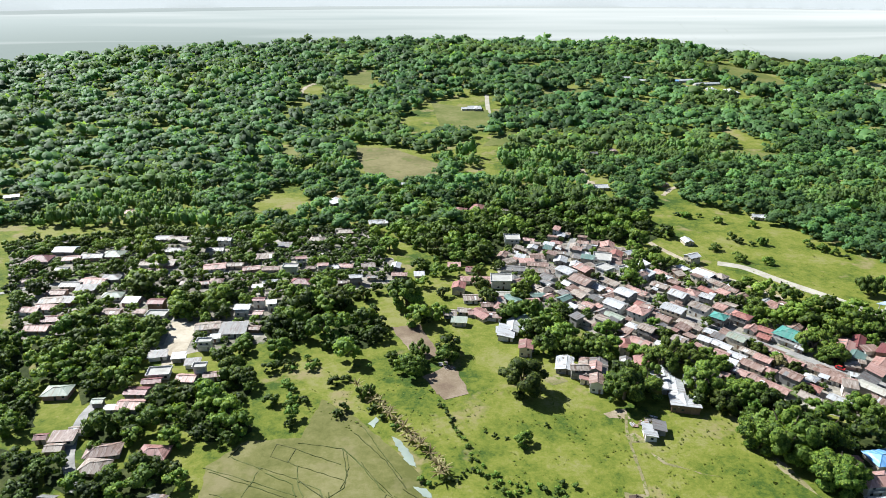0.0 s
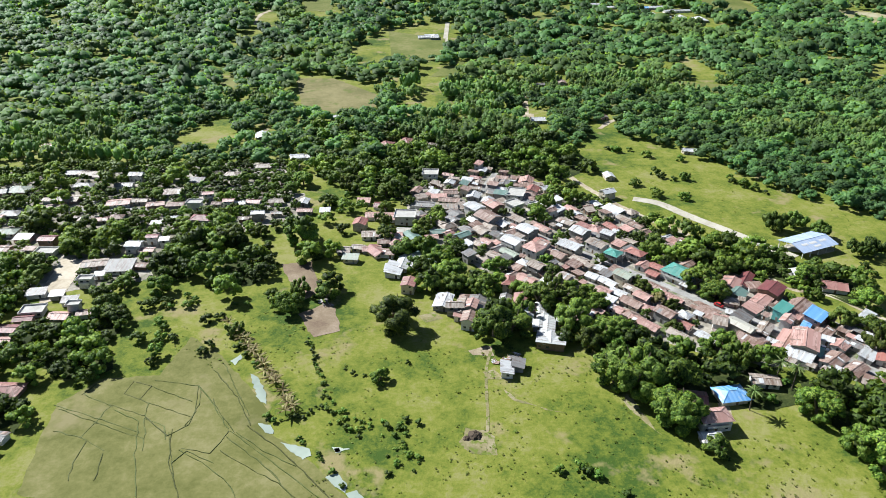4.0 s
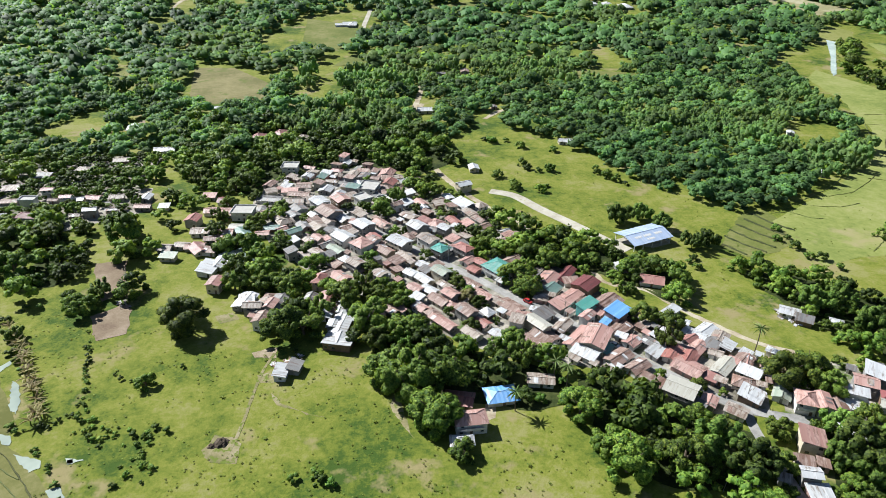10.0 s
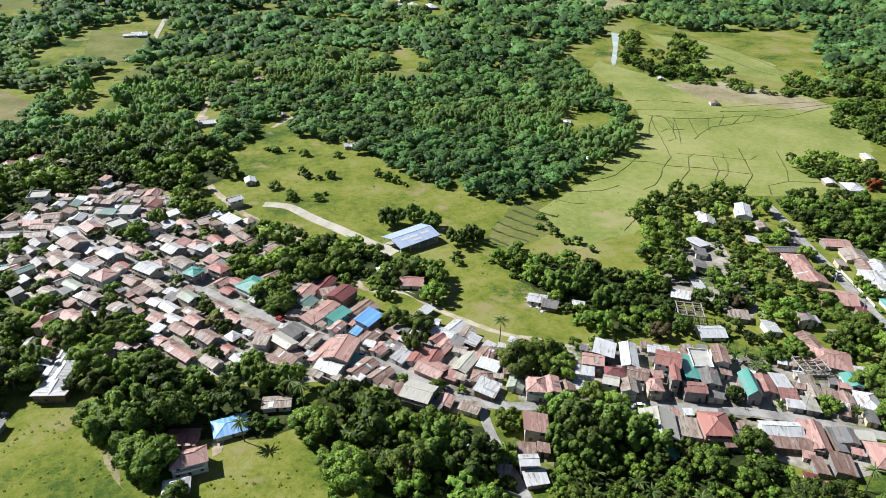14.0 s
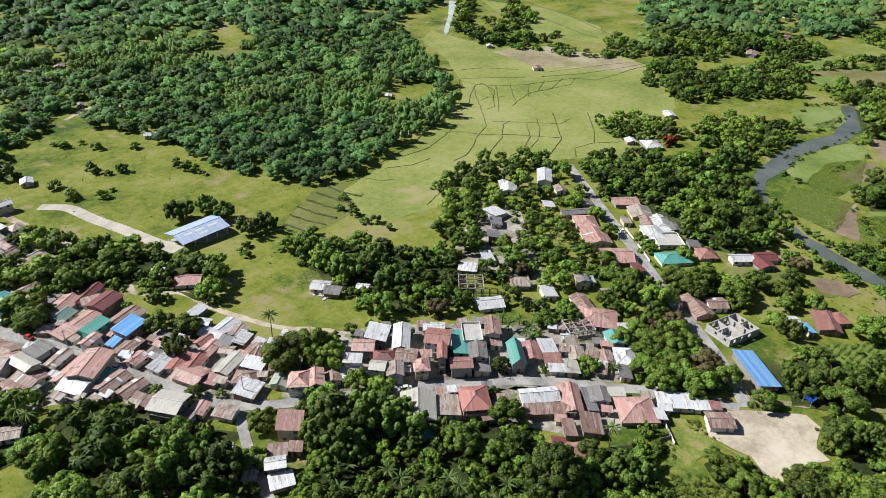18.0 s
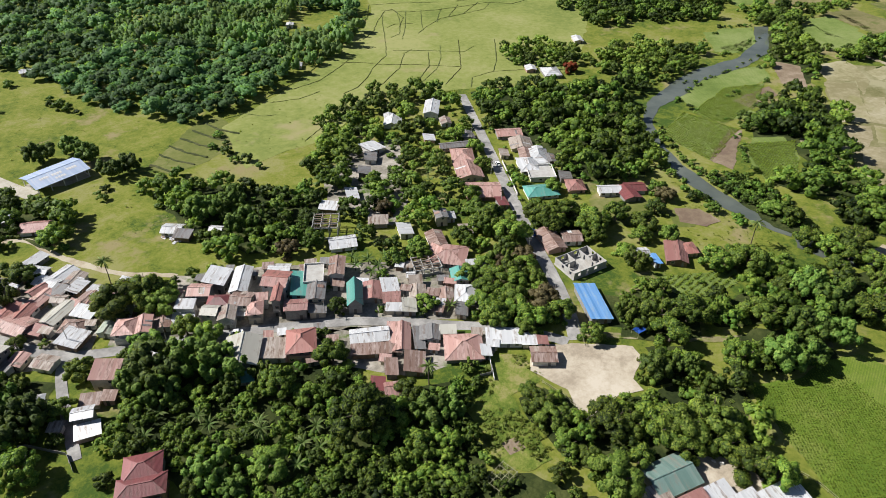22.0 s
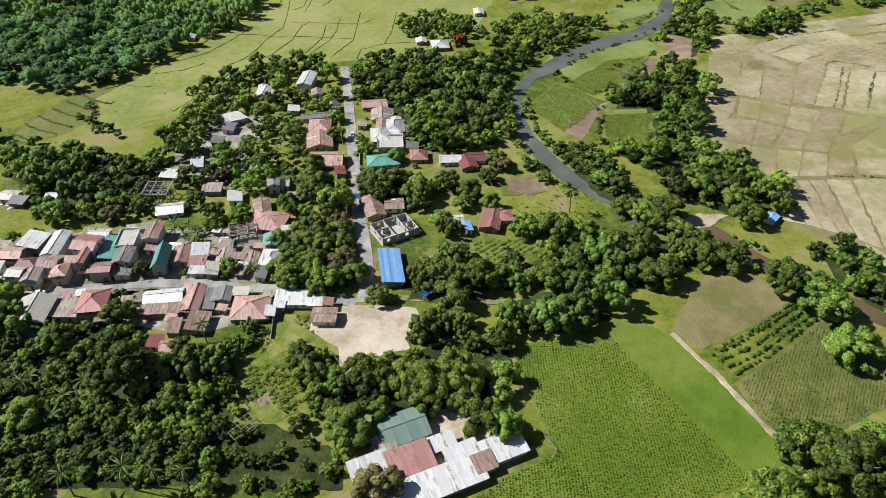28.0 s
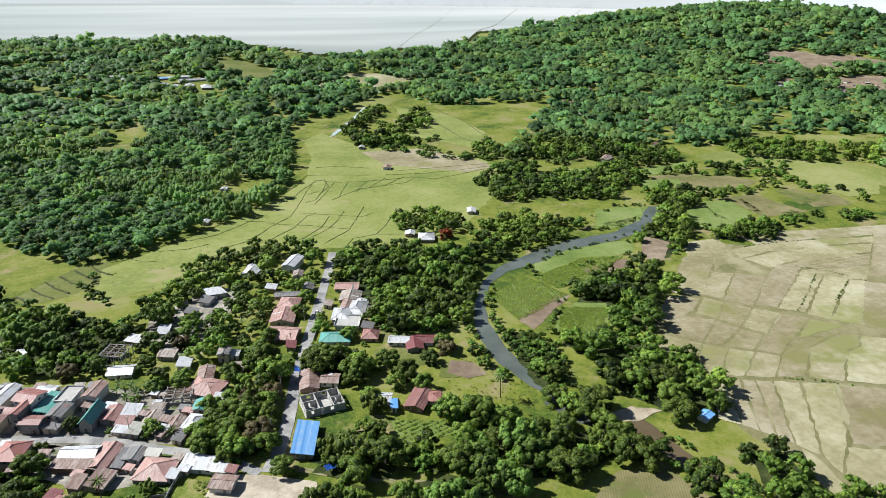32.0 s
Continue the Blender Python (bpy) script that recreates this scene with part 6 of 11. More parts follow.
house(429.1, 249.6, 11.6, 14.3, -22, "salmon", "h", 1)
house(423.8, 233.8, 12.8, 15.4, -18, "salmon", "g", 1)
house(420.4, 214.0, 16.2, 13.4, -26, "salmon", "g", 1)
house(422.4, 200.8, 5.0, 7.5, -13, "maroon", "s", 1)
house(440.7, 307.0, 8.8, 18.0, -31, "white", "g", 2)
house(415.0, 304.1, 9.8, 11.3, -29, "white", "g", 1)
house(392.5, 279.3, 10.3, 11.0, 17, "white", "s", 1)
house(433.3, 164.3, 8.4, 8.1, -22, "rust", "g", 1)
house(450.3, 142.6, 8.4, 6.9, -22, "white", "g", 1)
house(453.5, 136.5, 3.4, 7.0, -16, "blue", "s", 1)
house(464.2, 136.5, 8.9, 14.3, -38, "red", "g", 1)
house(470.5, 136.4, 7.1, 7.8, -21, "brick", "h", 1)

house(250.8, 160.1, 6.4, 5.0, -18, "rust", "s", 1)
house(256.2, 158.9, 4.3, 4.6, -20, "rust", "s", 1)
house(248.8, 153.4, 6.5, 5.1, -12, "white", "g", 2)
house(249.2, 148.1, 7.5, 5.5, -4, "white", "s", 1)
house(235.7, 167.4, 5.6, 5.4, -14, "white", "h", 1)
house(241.0, 153.4, 4.5, 3.9, -26, "tan", "s", 1)
house(415.7, 127.2, 8.6, 20.1, -18, "blue", "s", 1)
house(143.5, 192.5, 11.0, 7.9, -12, "brick", "g", 1)
house(146.6, 180.0, 11.5, 7.5, 7, "salmon", "h", 2)
house(143.4, 172.0, 8.3, 5.5, 1, "white", "h", 1)
house(158.6, 194.4, 11.9, 9.0, 9, "blue", "h", 1)
house(174.1, 202.1, 10.4, 6.4, -8, "tan", "g", 1)

house(261.9, 125.6, 10.6, 9.2, -12, "maroon", "h", 2)
house(260.7, 119.5, 13.2, 7.0, -13, "maroon", "h", 2)

# western houses
house(-28.6, 373.4, 6.2, 8.5, -3, "white", "g", 1)
house(-25.6, 359.5, 9.5, 5.7, -1, "salmon", "g", 1)
house(-14.0, 359.9, 6.4, 5.7, 5, "white", "s", 1)
house(-235.3, 479.6, 12.5, 6.9, 14, "red", "g", 1)
house(-47.4, 461.1, 14.0, 8.4, 12, "white", "g", 1)
house(-86.0, 510.4, 11.2, 12.5, 13, "white", "g", 1)
house(32.4, 313.7, 11.2, 8.4, -53, "red", "g", 1)
house(20.3, 306.9, 11.2, 8.4, -53, "red", "g", 1)
house(38.7, 295.9, 14.0, 6.9, -54, "white", "s", 1)
house(31.0, 287.0, 12.5, 8.4, 80, "white", "s", 1)
house(38.5, 270.3, 8.4, 6.9, 81, "red", "g", 2)
house(37.9, 325.7, 9.9, 6.9, -57, "green", "g", 1)
house(54.4, 257.6, 12.1, 8.1, 77, "white", "g", 1)
house(63.2, 252.2, 12.1, 8.1, 76, "tan", "g", 1)
house(69.0, 255.0, 13.4, 8.1, 77, "grey", "g", 1)
house(65.2, 240.9, 8.1, 6.7, 77, "rust", "g", 2)
house(34.6, 292.2, 10.8, 6.7, 80, "white", "g", 1)
house(44.5, 297.0, 16.1, 5.4, -54, "green", "s", 1)
house(89.9, 259.2, 9.4, 8.1, 82, "red", "g", 1)
house(90.2, 247.3, 8.1, 6.7, 80, "white", "g", 1)
house(96.2, 250.9, 9.4, 6.7, 83, "white", "g", 1)
house(98.1, 238.5, 13.4, 6.7, 79, "white", "g", 1)
house(110.8, 243.6, 10.8, 6.7, 82, "grey", "s", 1)
house(116.8, 250.4, 10.8, 6.7, -46, "rust", "g", 1)
house(110.3, 251.5, 9.4, 6.7, 81, "white", "g", 1)
house(98.1, 228.1, 10.8, 12.1, 78, "white", "s", 1)
house(78.5, 209.2, 8.1, 5.4, 85, "white", "s", 1)
house(83.1, 212.1, 6.7, 5.4, 78, "grey", "s", 1)
house(-352.0, 521.0, 11.6, 8.7, 28, "white", "g", 1)
house(46.5, 908.1, 20.4, 11.6, 90, "white", "h", 1)
house(177.0, 682.9, 11.6, 8.7, 88, "rust", "g", 1)

# sheds near the lower fields
house(389.7, 59.1, 14.3, 11.1, -3, "green", "g", 1)
house(382.6, 55.6, 6.5, 6.5, -3, "tan", "s", 1)
house(393.7, 49.4, 15.6, 5.2, -3, "white", "s", 1)
house(386.9, 46.7, 13, 11.1, -3, "red", "s", 1)
house(391.3, 38.3, 26, 8.5, -3, "white", "s", 1)
house(400.7, 41.8, 10.4, 9.1, -3, "white", "s", 1)
house(404.9, 38.2, 6.5, 5.9, -3, "rust", "s", 1)
house(412.3, 40.0, 13, 7.8, -3, "white", "s", 1)
house(376.3, 50.6, 11.7, 7.8, -3, "white", "s", 1)
house(378.1, 41.2, 7.8, 6.5, -3, "cream", "s", 1)
house(569.2, 86.1, 6.5, 5.2, 20, "blue", "g", 1)

# far houses
house(-82.4, 500.9, 9.4, 11.0, 5, "white", "g", 2)
house(-49.2, 460.8, 10.1, 7.1, 5, "white", "g", 1)
house(166.4, 423.9, 7.2, 9.0, 5, "white", "g", 1)
house(237.1, 474.7, 10.4, 5.8, 5, "white", "g", 1)
house(33.3, 906.6, 18.0, 10.3, 5, "white", "g", 1)
house(-233.3, 480.7, 14.6, 8.0, 5, "brick", "g", 1)
house(135.6, 552.8, 12.7, 11.0, 5, "white", "g", 1)
house(42.0, 914.6, 18.0, 10.5, 5, "white", "g", 1)
house(298.5, 1111.1, 18.0, 11.0, 5, "white", "g", 1)
house(-49.6, 462.0, 10.6, 5.6, 5, "white", "g", 1)
house(-36.8, 560.9, 7.6, 6.6, 5, "white", "g", 1)
house(316.0, 1090.3, 18.0, 11.0, 5, "white", "g", 1)
house(193.8, 561.5, 6.0, 6.9, 5, "grey", "g", 1)
house(153.6, 673.5, 13.2, 8.0, 5, "grey", "g", 1)
house(369.3, 1084.1, 41.6, 11.2, 10, "blue", "g", 1)
house(390.5, 1087.6, 35.2, 11.2, 10, "white", "g", 1)
house(410.6, 1062.1, 41.6, 11.2, 10, "white", "g", 1)
house(368.8, 1039.2, 16, 12.8, 90, "white", "h", 1)
house(384.7, 1027.1, 16, 14.4, 87, "white", "h", 1)
house(404.7, 1022.1, 22.4, 14.4, 85, "white", "h", 1)
house(428.5, 1008.1, 28.8, 16, -89, "white", "h", 1)
house(562.5, 599.8, 8, 6.4, 66, "white", "g", 1)
house(565.1, 515.0, 9.6, 8, 69, "rust", "g", 1)
house(-241.1, 395.6, 13.9, 10.0, -1, "white", "g", 1)
house(-248.6, 379.0, 15.0, 11.0, 4, "maroon", "h", 1)
house(-229.2, 381.3, 10.7, 8.0, 4, "salmon", "g", 1)
house(-218.4, 384.7, 13.3, 7.8, 6, "grey", "g", 1)
house(-207.4, 388.4, 13.3, 10.5, 2, "sage", "h", 1)
house(-188.7, 421.9, 11.1, 8.6, 2, "grey", "g", 1)
house(-177.9, 419.9, 12.3, 8.4, -5, "tan", "g", 1)
house(-169.6, 414.8, 8.1, 5.6, 0, "tan", "g", 1)
house(-171.9, 397.7, 13.1, 7.6, -2, "grey", "h", 1)
house(-146.6, 398.6, 11.5, 7.4, 5, "grey", "g", 1)
house(-144.3, 413.0, 9.5, 7.1, -3, "grey", "g", 2)
house(-170.2, 375.0, 13.8, 10.4, 4, "tan", "g", 1)
house(-179.7, 373.5, 9.1, 6.5, -3, "tan", "g", 1)
house(-171.7, 362.8, 9.8, 5.7, 13, "rust", "g", 1)
house(-199.1, 345.8, 14.6, 9.2, -4, "salmon", "g", 1)
house(-191.4, 351.7, 11.0, 8.8, 8, "grey", "h", 1)
house(-198.2, 335.7, 11.0, 7.1, 6, "grey", "s", 1)
house(-209.2, 340.6, 11.0, 7.7, 0, "grey", "g", 1)
house(-212.0, 330.8, 10.8, 6.8, 3, "rust", "g", 1)
house(-209.2, 320.8, 11.8, 8.6, 7, "tan", "g", 1)
house(-201.3, 320.7, 8.4, 6.5, -6, "grey", "s", 1)
house(-207.8, 312.9, 10.4, 6.9, -2, "salmon", "g", 1)
house(-214.6, 309.8, 10.5, 6.4, -3, "salmon", "g", 1)
house(-197.2, 299.8, 11.2, 7.2, 8, "maroon", "g", 1)
house(-199.7, 290.3, 12.1, 7.0, 0, "salmon", "g", 1)
house(-235.8, 346.6, 7.6, 5.0, 5, "rust", "g", 1)
house(-225.9, 363.1, 7.8, 5.9, -1, "grey", "g", 1)
house(-179.5, 327.1, 11.5, 7.5, 6, "sage", "h", 1)
house(-166.6, 320.3, 8.9, 6.6, -1, "white", "s", 1)
house(-150.3, 314.6, 8.7, 6.9, 1, "maroon", "g", 2)
house(-171.1, 308.0, 9.9, 7.4, 0, "rust", "g", 1)
house(-161.3, 304.7, 7.8, 4.5, 2, "tan", "g", 1)
house(-156.3, 307.2, 6.0, 4.2, 0, "rust", "s", 1)
house(-153.7, 345.8, 8.1, 4.7, -11, "tan", "g", 1)
house(-145.5, 344.8, 8.7, 5.4, 14, "tan", "h", 1)
house(-137.1, 343.9, 8.7, 5.4, 11, "salmon", "g", 1)
house(-129.6, 347.8, 8.0, 6.3, 6, "rust", "h", 1)
house(-146.7, 305.1, 10.6, 7.0, -1, "white", "f", 1)
house(-137.6, 369.6, 13.2, 9.2, 13, "salmon", "g", 1)
house(-126.2, 372.4, 9.6, 5.8, 3, "tan", "g", 1)
house(-112.6, 388.5, 13.5, 10.2, 13, "tan", "g", 1)
house(-114.7, 366.5, 10.6, 6.2, 14, "salmon", "g", 1)
house(-103.2, 366.9, 10.5, 6.3, 4, "rust", "g", 1)
house(-87.4, 379.2, 7.1, 5.1, 10, "red", "g", 2)
house(-90.5, 363.8, 9.2, 6.0, 0, "white", "f", 2)
house(-104.6, 408.1, 10.2, 7.1, -3, "grey", "s", 1)
house(-79.8, 342.2, 11.9, 7.7, -5, "maroon", "h", 2)
house(-74.7, 351.7, 6.2, 4.2, 4, "rust", "g", 1)
house(-72.1, 368.7, 6.9, 5.0, 4, "red", "g", 2)
house(-79.5, 368.8, 6.0, 4.2, -2, "rust", "g", 1)
house(-66.3, 370.4, 6.9, 5.5, 7, "white", "g", 1)
house(-58.7, 373.2, 9.2, 6.2, -8, "red", "g", 1)
house(-45.6, 373.6, 8.7, 6.2, 11, "tan", "g", 1)
house(-50.1, 349.6, 7.8, 5.3, 7, "white", "g", 2)
house(-41.4, 355.5, 7.0, 4.2, 7, "grey", "g", 1)
house(-57.7, 346.6, 6.1, 4.2, 7, "tan", "g", 1)
house(-85.4, 421.7, 9.8, 7.5, -5, "tan", "h", 1)
house(-68.2, 440.0, 10.7, 7.9, 4, "tan", "g", 1)
house(-98.8, 346.7, 8.0, 5.8, 2, "white", "g", 1)
house(-104.0, 339.2, 6.6, 4.2, 3, "white", "s", 1)
house(-94.6, 331.7, 6.4, 4.2, 2, "tan", "g", 1)
house(-97.3, 317.5, 6.6, 4.3, 1, "maroon", "g", 2)
house(-89.7, 313.5, 5.3, 4.2, 11, "white", "s", 2)
house(-103.5, 309.0, 8.2, 6.5, 0, "white", "g", 2)
house(-96.0, 306.5, 7.3, 5.0, 0, "salmon", "g", 1)
house(-116.8, 348.0, 5.9, 4.2, 0, "rust", "g", 1)
house(-121.6, 334.3, 5.7, 4.2, -3, "rust", "g", 1)
house(-116.3, 292.3, 12.4, 8.2, 12, "tan", "g", 1)
house(-102.7, 289.3, 13.3, 10.5, 4, "grey", "s", 1)
house(-93.3, 290.8, 7.0, 4.8, -4, "rust", "g", 1)
house(-111.5, 273.3, 7.2, 4.3, 4, "white", "f", 2)
house(-109.3, 281.4, 5.0, 4.2, 11, "white", "s", 1)
house(-130.3, 265.1, 8.8, 5.8, 12, "grey", "s", 1)
house(-120.1, 263.5, 6.7, 5.1, 9, "white", "s", 1)
house(-112.1, 258.6, 7.3, 5.3, 10, "grey", "s", 1)
house(-98.8, 262.8, 5.8, 4.2, 9, "white", "s", 1)
house(-106.1, 251.0, 6.1, 4.2, 6, "white", "f", 2)
house(-110.4, 245.8, 8.9, 6.6, -3, "salmon", "g", 1)
house(-100.0, 248.2, 7.9, 5.1, 9, "rust", "g", 1)
house(-123.9, 250.3, 10.0, 7.3, 8, "grey", "f", 1)
house(-124.4, 243.5, 8.3, 4.8, 8, "maroon", "g", 1)
house(-127.6, 235.9, 9.7, 6.2, -2, "maroon", "g", 1)
house(-125.7, 226.5, 11.2, 7.7, 1, "salmon", "g", 1)
house(-132.9, 224.7, 5.6, 4.2, 1, "white", "g", 1)
house(-140.2, 228.6, 5.0, 4.2, 3, "sage", "g", 1)
house(-160.4, 235.8, 11.2, 8.3, 4, "sage", "h", 1)
house(-142.0, 205.3, 9.3, 6.1, 6, "rust", "s", 1)
house(-142.3, 199.5, 6.7, 5.1, 4, "tan", "g", 1)
house(-150.3, 205.4, 5.0, 4.2, 7, "maroon", "g", 1)
house(-139.4, 210.4, 6.1, 4.2, 2, "tan", "g", 1)
house(-123.7, 198.3, 12.9, 7.9, 10, "rust", "h", 1)
house(-122.8, 189.7, 10.4, 8.2, -5, "tan", "h", 1)
house(-105.0, 197.3, 11.2, 8.2, -3, "red", "h", 1)
house(-94.4, 173.3, 6.6, 4.9, -9, "grey", "g", 1)
house(-130.3, 172.8, 6.1, 4.6, -4, "grey", "g", 1)
house(-101.7, 167.2, 9.5, 6.9, -6, "tan", "g", 1)
house(-94.5, 167.2, 5.7, 4.2, -2, "white", "s", 1)
house(789.9, 480.4, 16.1, 8.9, 47, "rust", "h", 1)
house(1209.0, 1239.5, 11.2, 7.0, -9, "red", "g", 1)
house(1216.6, 1223.9, 9.6, 7.0, -12, "salmon", "g", 1)
house(1149.3, 1254.3, 12.7, 7.0, -17, "white", "g", 1)
house(985.3, 942.6, 9.0, 7.0, 6, "salmon", "g", 1)
house(926.4, 793.3, 9.0, 7.0, 13, "red", "g", 1)
house(927.9, 777.9, 9.0, 7.0, 21, "red", "g", 1)
house(948.2, 623.9, 18.9, 10.4, 13, "salmon", "h", 1)
house(969.5, 593.8, 14.0, 7.7, -5, "red", "g", 1)
house(953.8, 562.7, 9.0, 7.0, 51, "red", "h", 1)
house(1056.5, 659.0, 9.0, 7.0, -19, "tan", "g", 1)
house(1043.9, 555.7, 19.2, 10.6, 59, "salmon", "g", 1)
house(878.6, 514.7, 11.4, 7.0, 25, "red", "g", 1)
house(785.7, 474.7, 16.0, 8.8, 29, "tan", "g", 1)
house(1023.3, 875.1, 9.5, 7.0, 32, "red", "h", 1)
house(900.5, 701.2, 9.0, 7.0, 16, "white", "h", 1)
house(926.6, 679.2, 9.0, 7.0, 42, "white", "g", 1)
house(1025.9, 1073.4, 10.9, 7.0, 18, "salmon", "g", 1)
house(920.9, 874.8, 9.0, 7.0, 33, "white", "h", 1)
house(1334.3, 779.0, 10.6, 7.0, 11, "white", "g", 1)
house(1380.2, 800.5, 9.6, 7.0, -4, "tan", "g", 1)
house(1344.0, 749.4, 9.0, 7.0, -17, "white", "g", 1)
house(1440.6, 755.9, 9.8, 7.0, 17, "tan", "h", 1)
house(1468.8, 759.2, 11.4, 7.0, 2, "rust", "g", 1)
house(1455.3, 731.6, 9.0, 7.0, 15, "white", "g", 1)
house(1493.4, 741.4, 10.0, 7.0, -16, "white", "g", 1)
house(1362.5, 702.8, 9.0, 7.0, 15, "salmon", "h", 1)
house(1392.3, 668.7, 9.1, 7.0, 52, "white", "g", 1)
house(1454.2, 940.8, 10.7, 7.0, 0, "salmon", "g", 1)
house(1430.9, 938.8, 9.1, 7.0, 0, "tan", "g", 1)
house(1486.1, 951.2, 9.4, 7.0, 8, "red", "g", 1)
house(1296.2, 753.2, 9.0, 7.0, 45, "red", "g", 1)
house(1400.1, 708.9, 9.0, 7.0, 29, "salmon", "g", 1)
house(1482.5, 714.9, 9.8, 7.0, 53, "salmon", "g", 1)
house(1324.4, 886.5, 9.8, 7.0, 57, "white", "g", 1)

# ---- single structures ----
def covered_court(x, y, turn, w, d):
    base = new("covered_court")
    base.matrix_basis = pose(x, y, ground_z(x, y), 0, 0, turn)
    part("floor_slab", box((w, d, 0.35), (0, 0, 0.05)), "pale_concrete", base)
    for i in range(5):
        for sy in (-1, 1):
            part("column", box((0.35, 0.35, 4.2), (-w / 2 + 0.5 + i * (w - 1) / 4, sy * (d / 2 - 0.5), 2.2)), "wall_white", base)
    for sy in (-1, 1):
        part("eave_beam", box((w - 0.6, 0.3, 0.45), (0, sy * (d / 2 - 0.5), 4.3)), "wall_white", base)
    for i in range(5):
        px = -w / 2 + 0.5 + i * (w - 1) / 4
        bm = bmesh.new()
        limb(bm, (px, -d / 2 + 0.4, 4.45), (px, 0, 6.1), 0.1, 0.1, 5)
        limb(bm, (px, d / 2 - 0.4, 4.45), (px, 0, 6.1), 0.1, 0.1, 5)
        limb(bm, (px, -d / 2 + 0.4, 4.4), (px, d / 2 - 0.4, 4.4), 0.08, 0.08, 5)
        part("truss", bm, "steel", base)
    for sy in (-1, 1):
        bm = bmesh.new()
        q = [(-w / 2 - 0.6, sy * (d / 2 + 0.7), 4.3), (w / 2 + 0.6, sy * (d / 2 + 0.7), 4.3), (w / 2 + 0.6, 0, 6.4), (-w / 2 - 0.6, 0, 6.4)]
        slab(bm, *(q if sy < 0 else q[::-1]))
        sl = part("roof_slope", bm, "court_roof", base, "blue-grey ribbed metal roof slope")
        if sy < 0:
            ang = math.atan2(2.1, d / 2 + 0.7)
            for px, py, lw, lh in ((-0.26, 0.62, 0.17, 1.6), (-0.02, 0.62, 0.2, 1.6), (0.27, 0.62, 0.2, 1.6), (0.0, 0.3, 0.2, 1.4)):
                for k in range(4):
                    ob = part("lettering_bar", box((w * lw / 4 - 0.25, lh, 0.02)), "wall_white", sl)
                    ob.matrix_basis = Matrix.Translation((px * w + (k - 1.5) * w * lw / 4, -(d / 2 + 0.7) * (1 - py), 4.3 + 2.1 * py + 0.05)) @ Matrix.Rotation(ang, 4, "X")
    part("ridge_cap", box((w + 1.2, 0.5, 0.12), (0, 0, 6.42)), "court_roof", base)
    part("wall_panel", box((0.15, d - 1.4, 1.2), (w / 2 - 0.5, 0, 0.8)), "wall_white", base)
    FOOT.append((x, y, w * 0.5, w * 0.5))
    return tagged(base, "open-sided covered court with blue metal gable roof on white columns", "covered court")


def unfinished_house(x, y, turn):
    """Roofless block walls of several rooms with door and window gaps."""
    base = new("unfinished_house")
    base.matrix_basis = pose(x, y, ground_z(x, y), 0, 0, turn)
    part("floor_slab", box((16.8, 12.1, 0.5), (0, 0, 0.1)), "block", base)

    def run(ax, ay, bx, by, gaps):
        ax, ay, bx, by = ax * 1.15, ay * 1.15, bx * 1.15, by * 1.15
        L = math.hypot(bx - ax, by - ay)
        a = math.atan2(by - ay, bx - ax)
        cuts = [0.0] + [v for g in gaps for v in (g[0], g[0] + g[1])] + [L]
        for i in range(0, len(cuts), 2):
            s, e = cuts[i], cuts[i + 1]
            if e - s > 0.1:
                m = (s + e) / 2
                part("wall", box((e - s, 0.2, 2.9), (ax + math.cos(a) * m, ay + math.sin(a) * m, 1.8), Matrix.Rotation(a, 4, "Z")), "block", base)
        for s, L2, sill in gaps:
            m = s + L2 / 2
            if sill:
                part("wall", box((L2, 0.2, sill), (ax + math.cos(a) * m, ay + math.sin(a) * m, 0.35 + sill / 2), Matrix.Rotation(a, 4, "Z")), "block", base)
            part("lintel", box((L2, 0.2, 0.6), (ax + math.cos(a) * m, ay + math.sin(a) * m, 2.95), Matrix.Rotation(a, 4, "Z")), "block", base)

    run(-7, -5, 7, -5, ((2, 1.2, 0.9), (6, 1, 0), (10, 1.4, 0.9)))
    run(-7, 5, 7, 5, ((3, 1.4, 0.9), (9.5, 1.4, 0.9)))
    run(-6.9, -4.9, -6.9, 4.9, ((1.5, 1.2, 0.9), (6, 1.2, 0.9)))
    run(6.9, -4.9, 6.9, 4.9, ((2.5, 1.2, 0.9), (7, 1.2, 0.9)))
    run(-2, -4.9, -2, 4.9, ((4, 0.9, 0),))
    run(3, -4.9, 3, 4.9, ((2, 0.9, 0), (7, 0.9, 0)))
    run(-6.8, 0.5, -2.1, 0.5, ((2, 0.9, 0),))
    run(3.1, 0, 6.8, 0, ((1.4, 0.9, 0),))
    FOOT.append((x, y, 9, 9.5))
    return tagged(base, "roofless unfinished house of grey concrete block walls beside the road", "unfinished house")


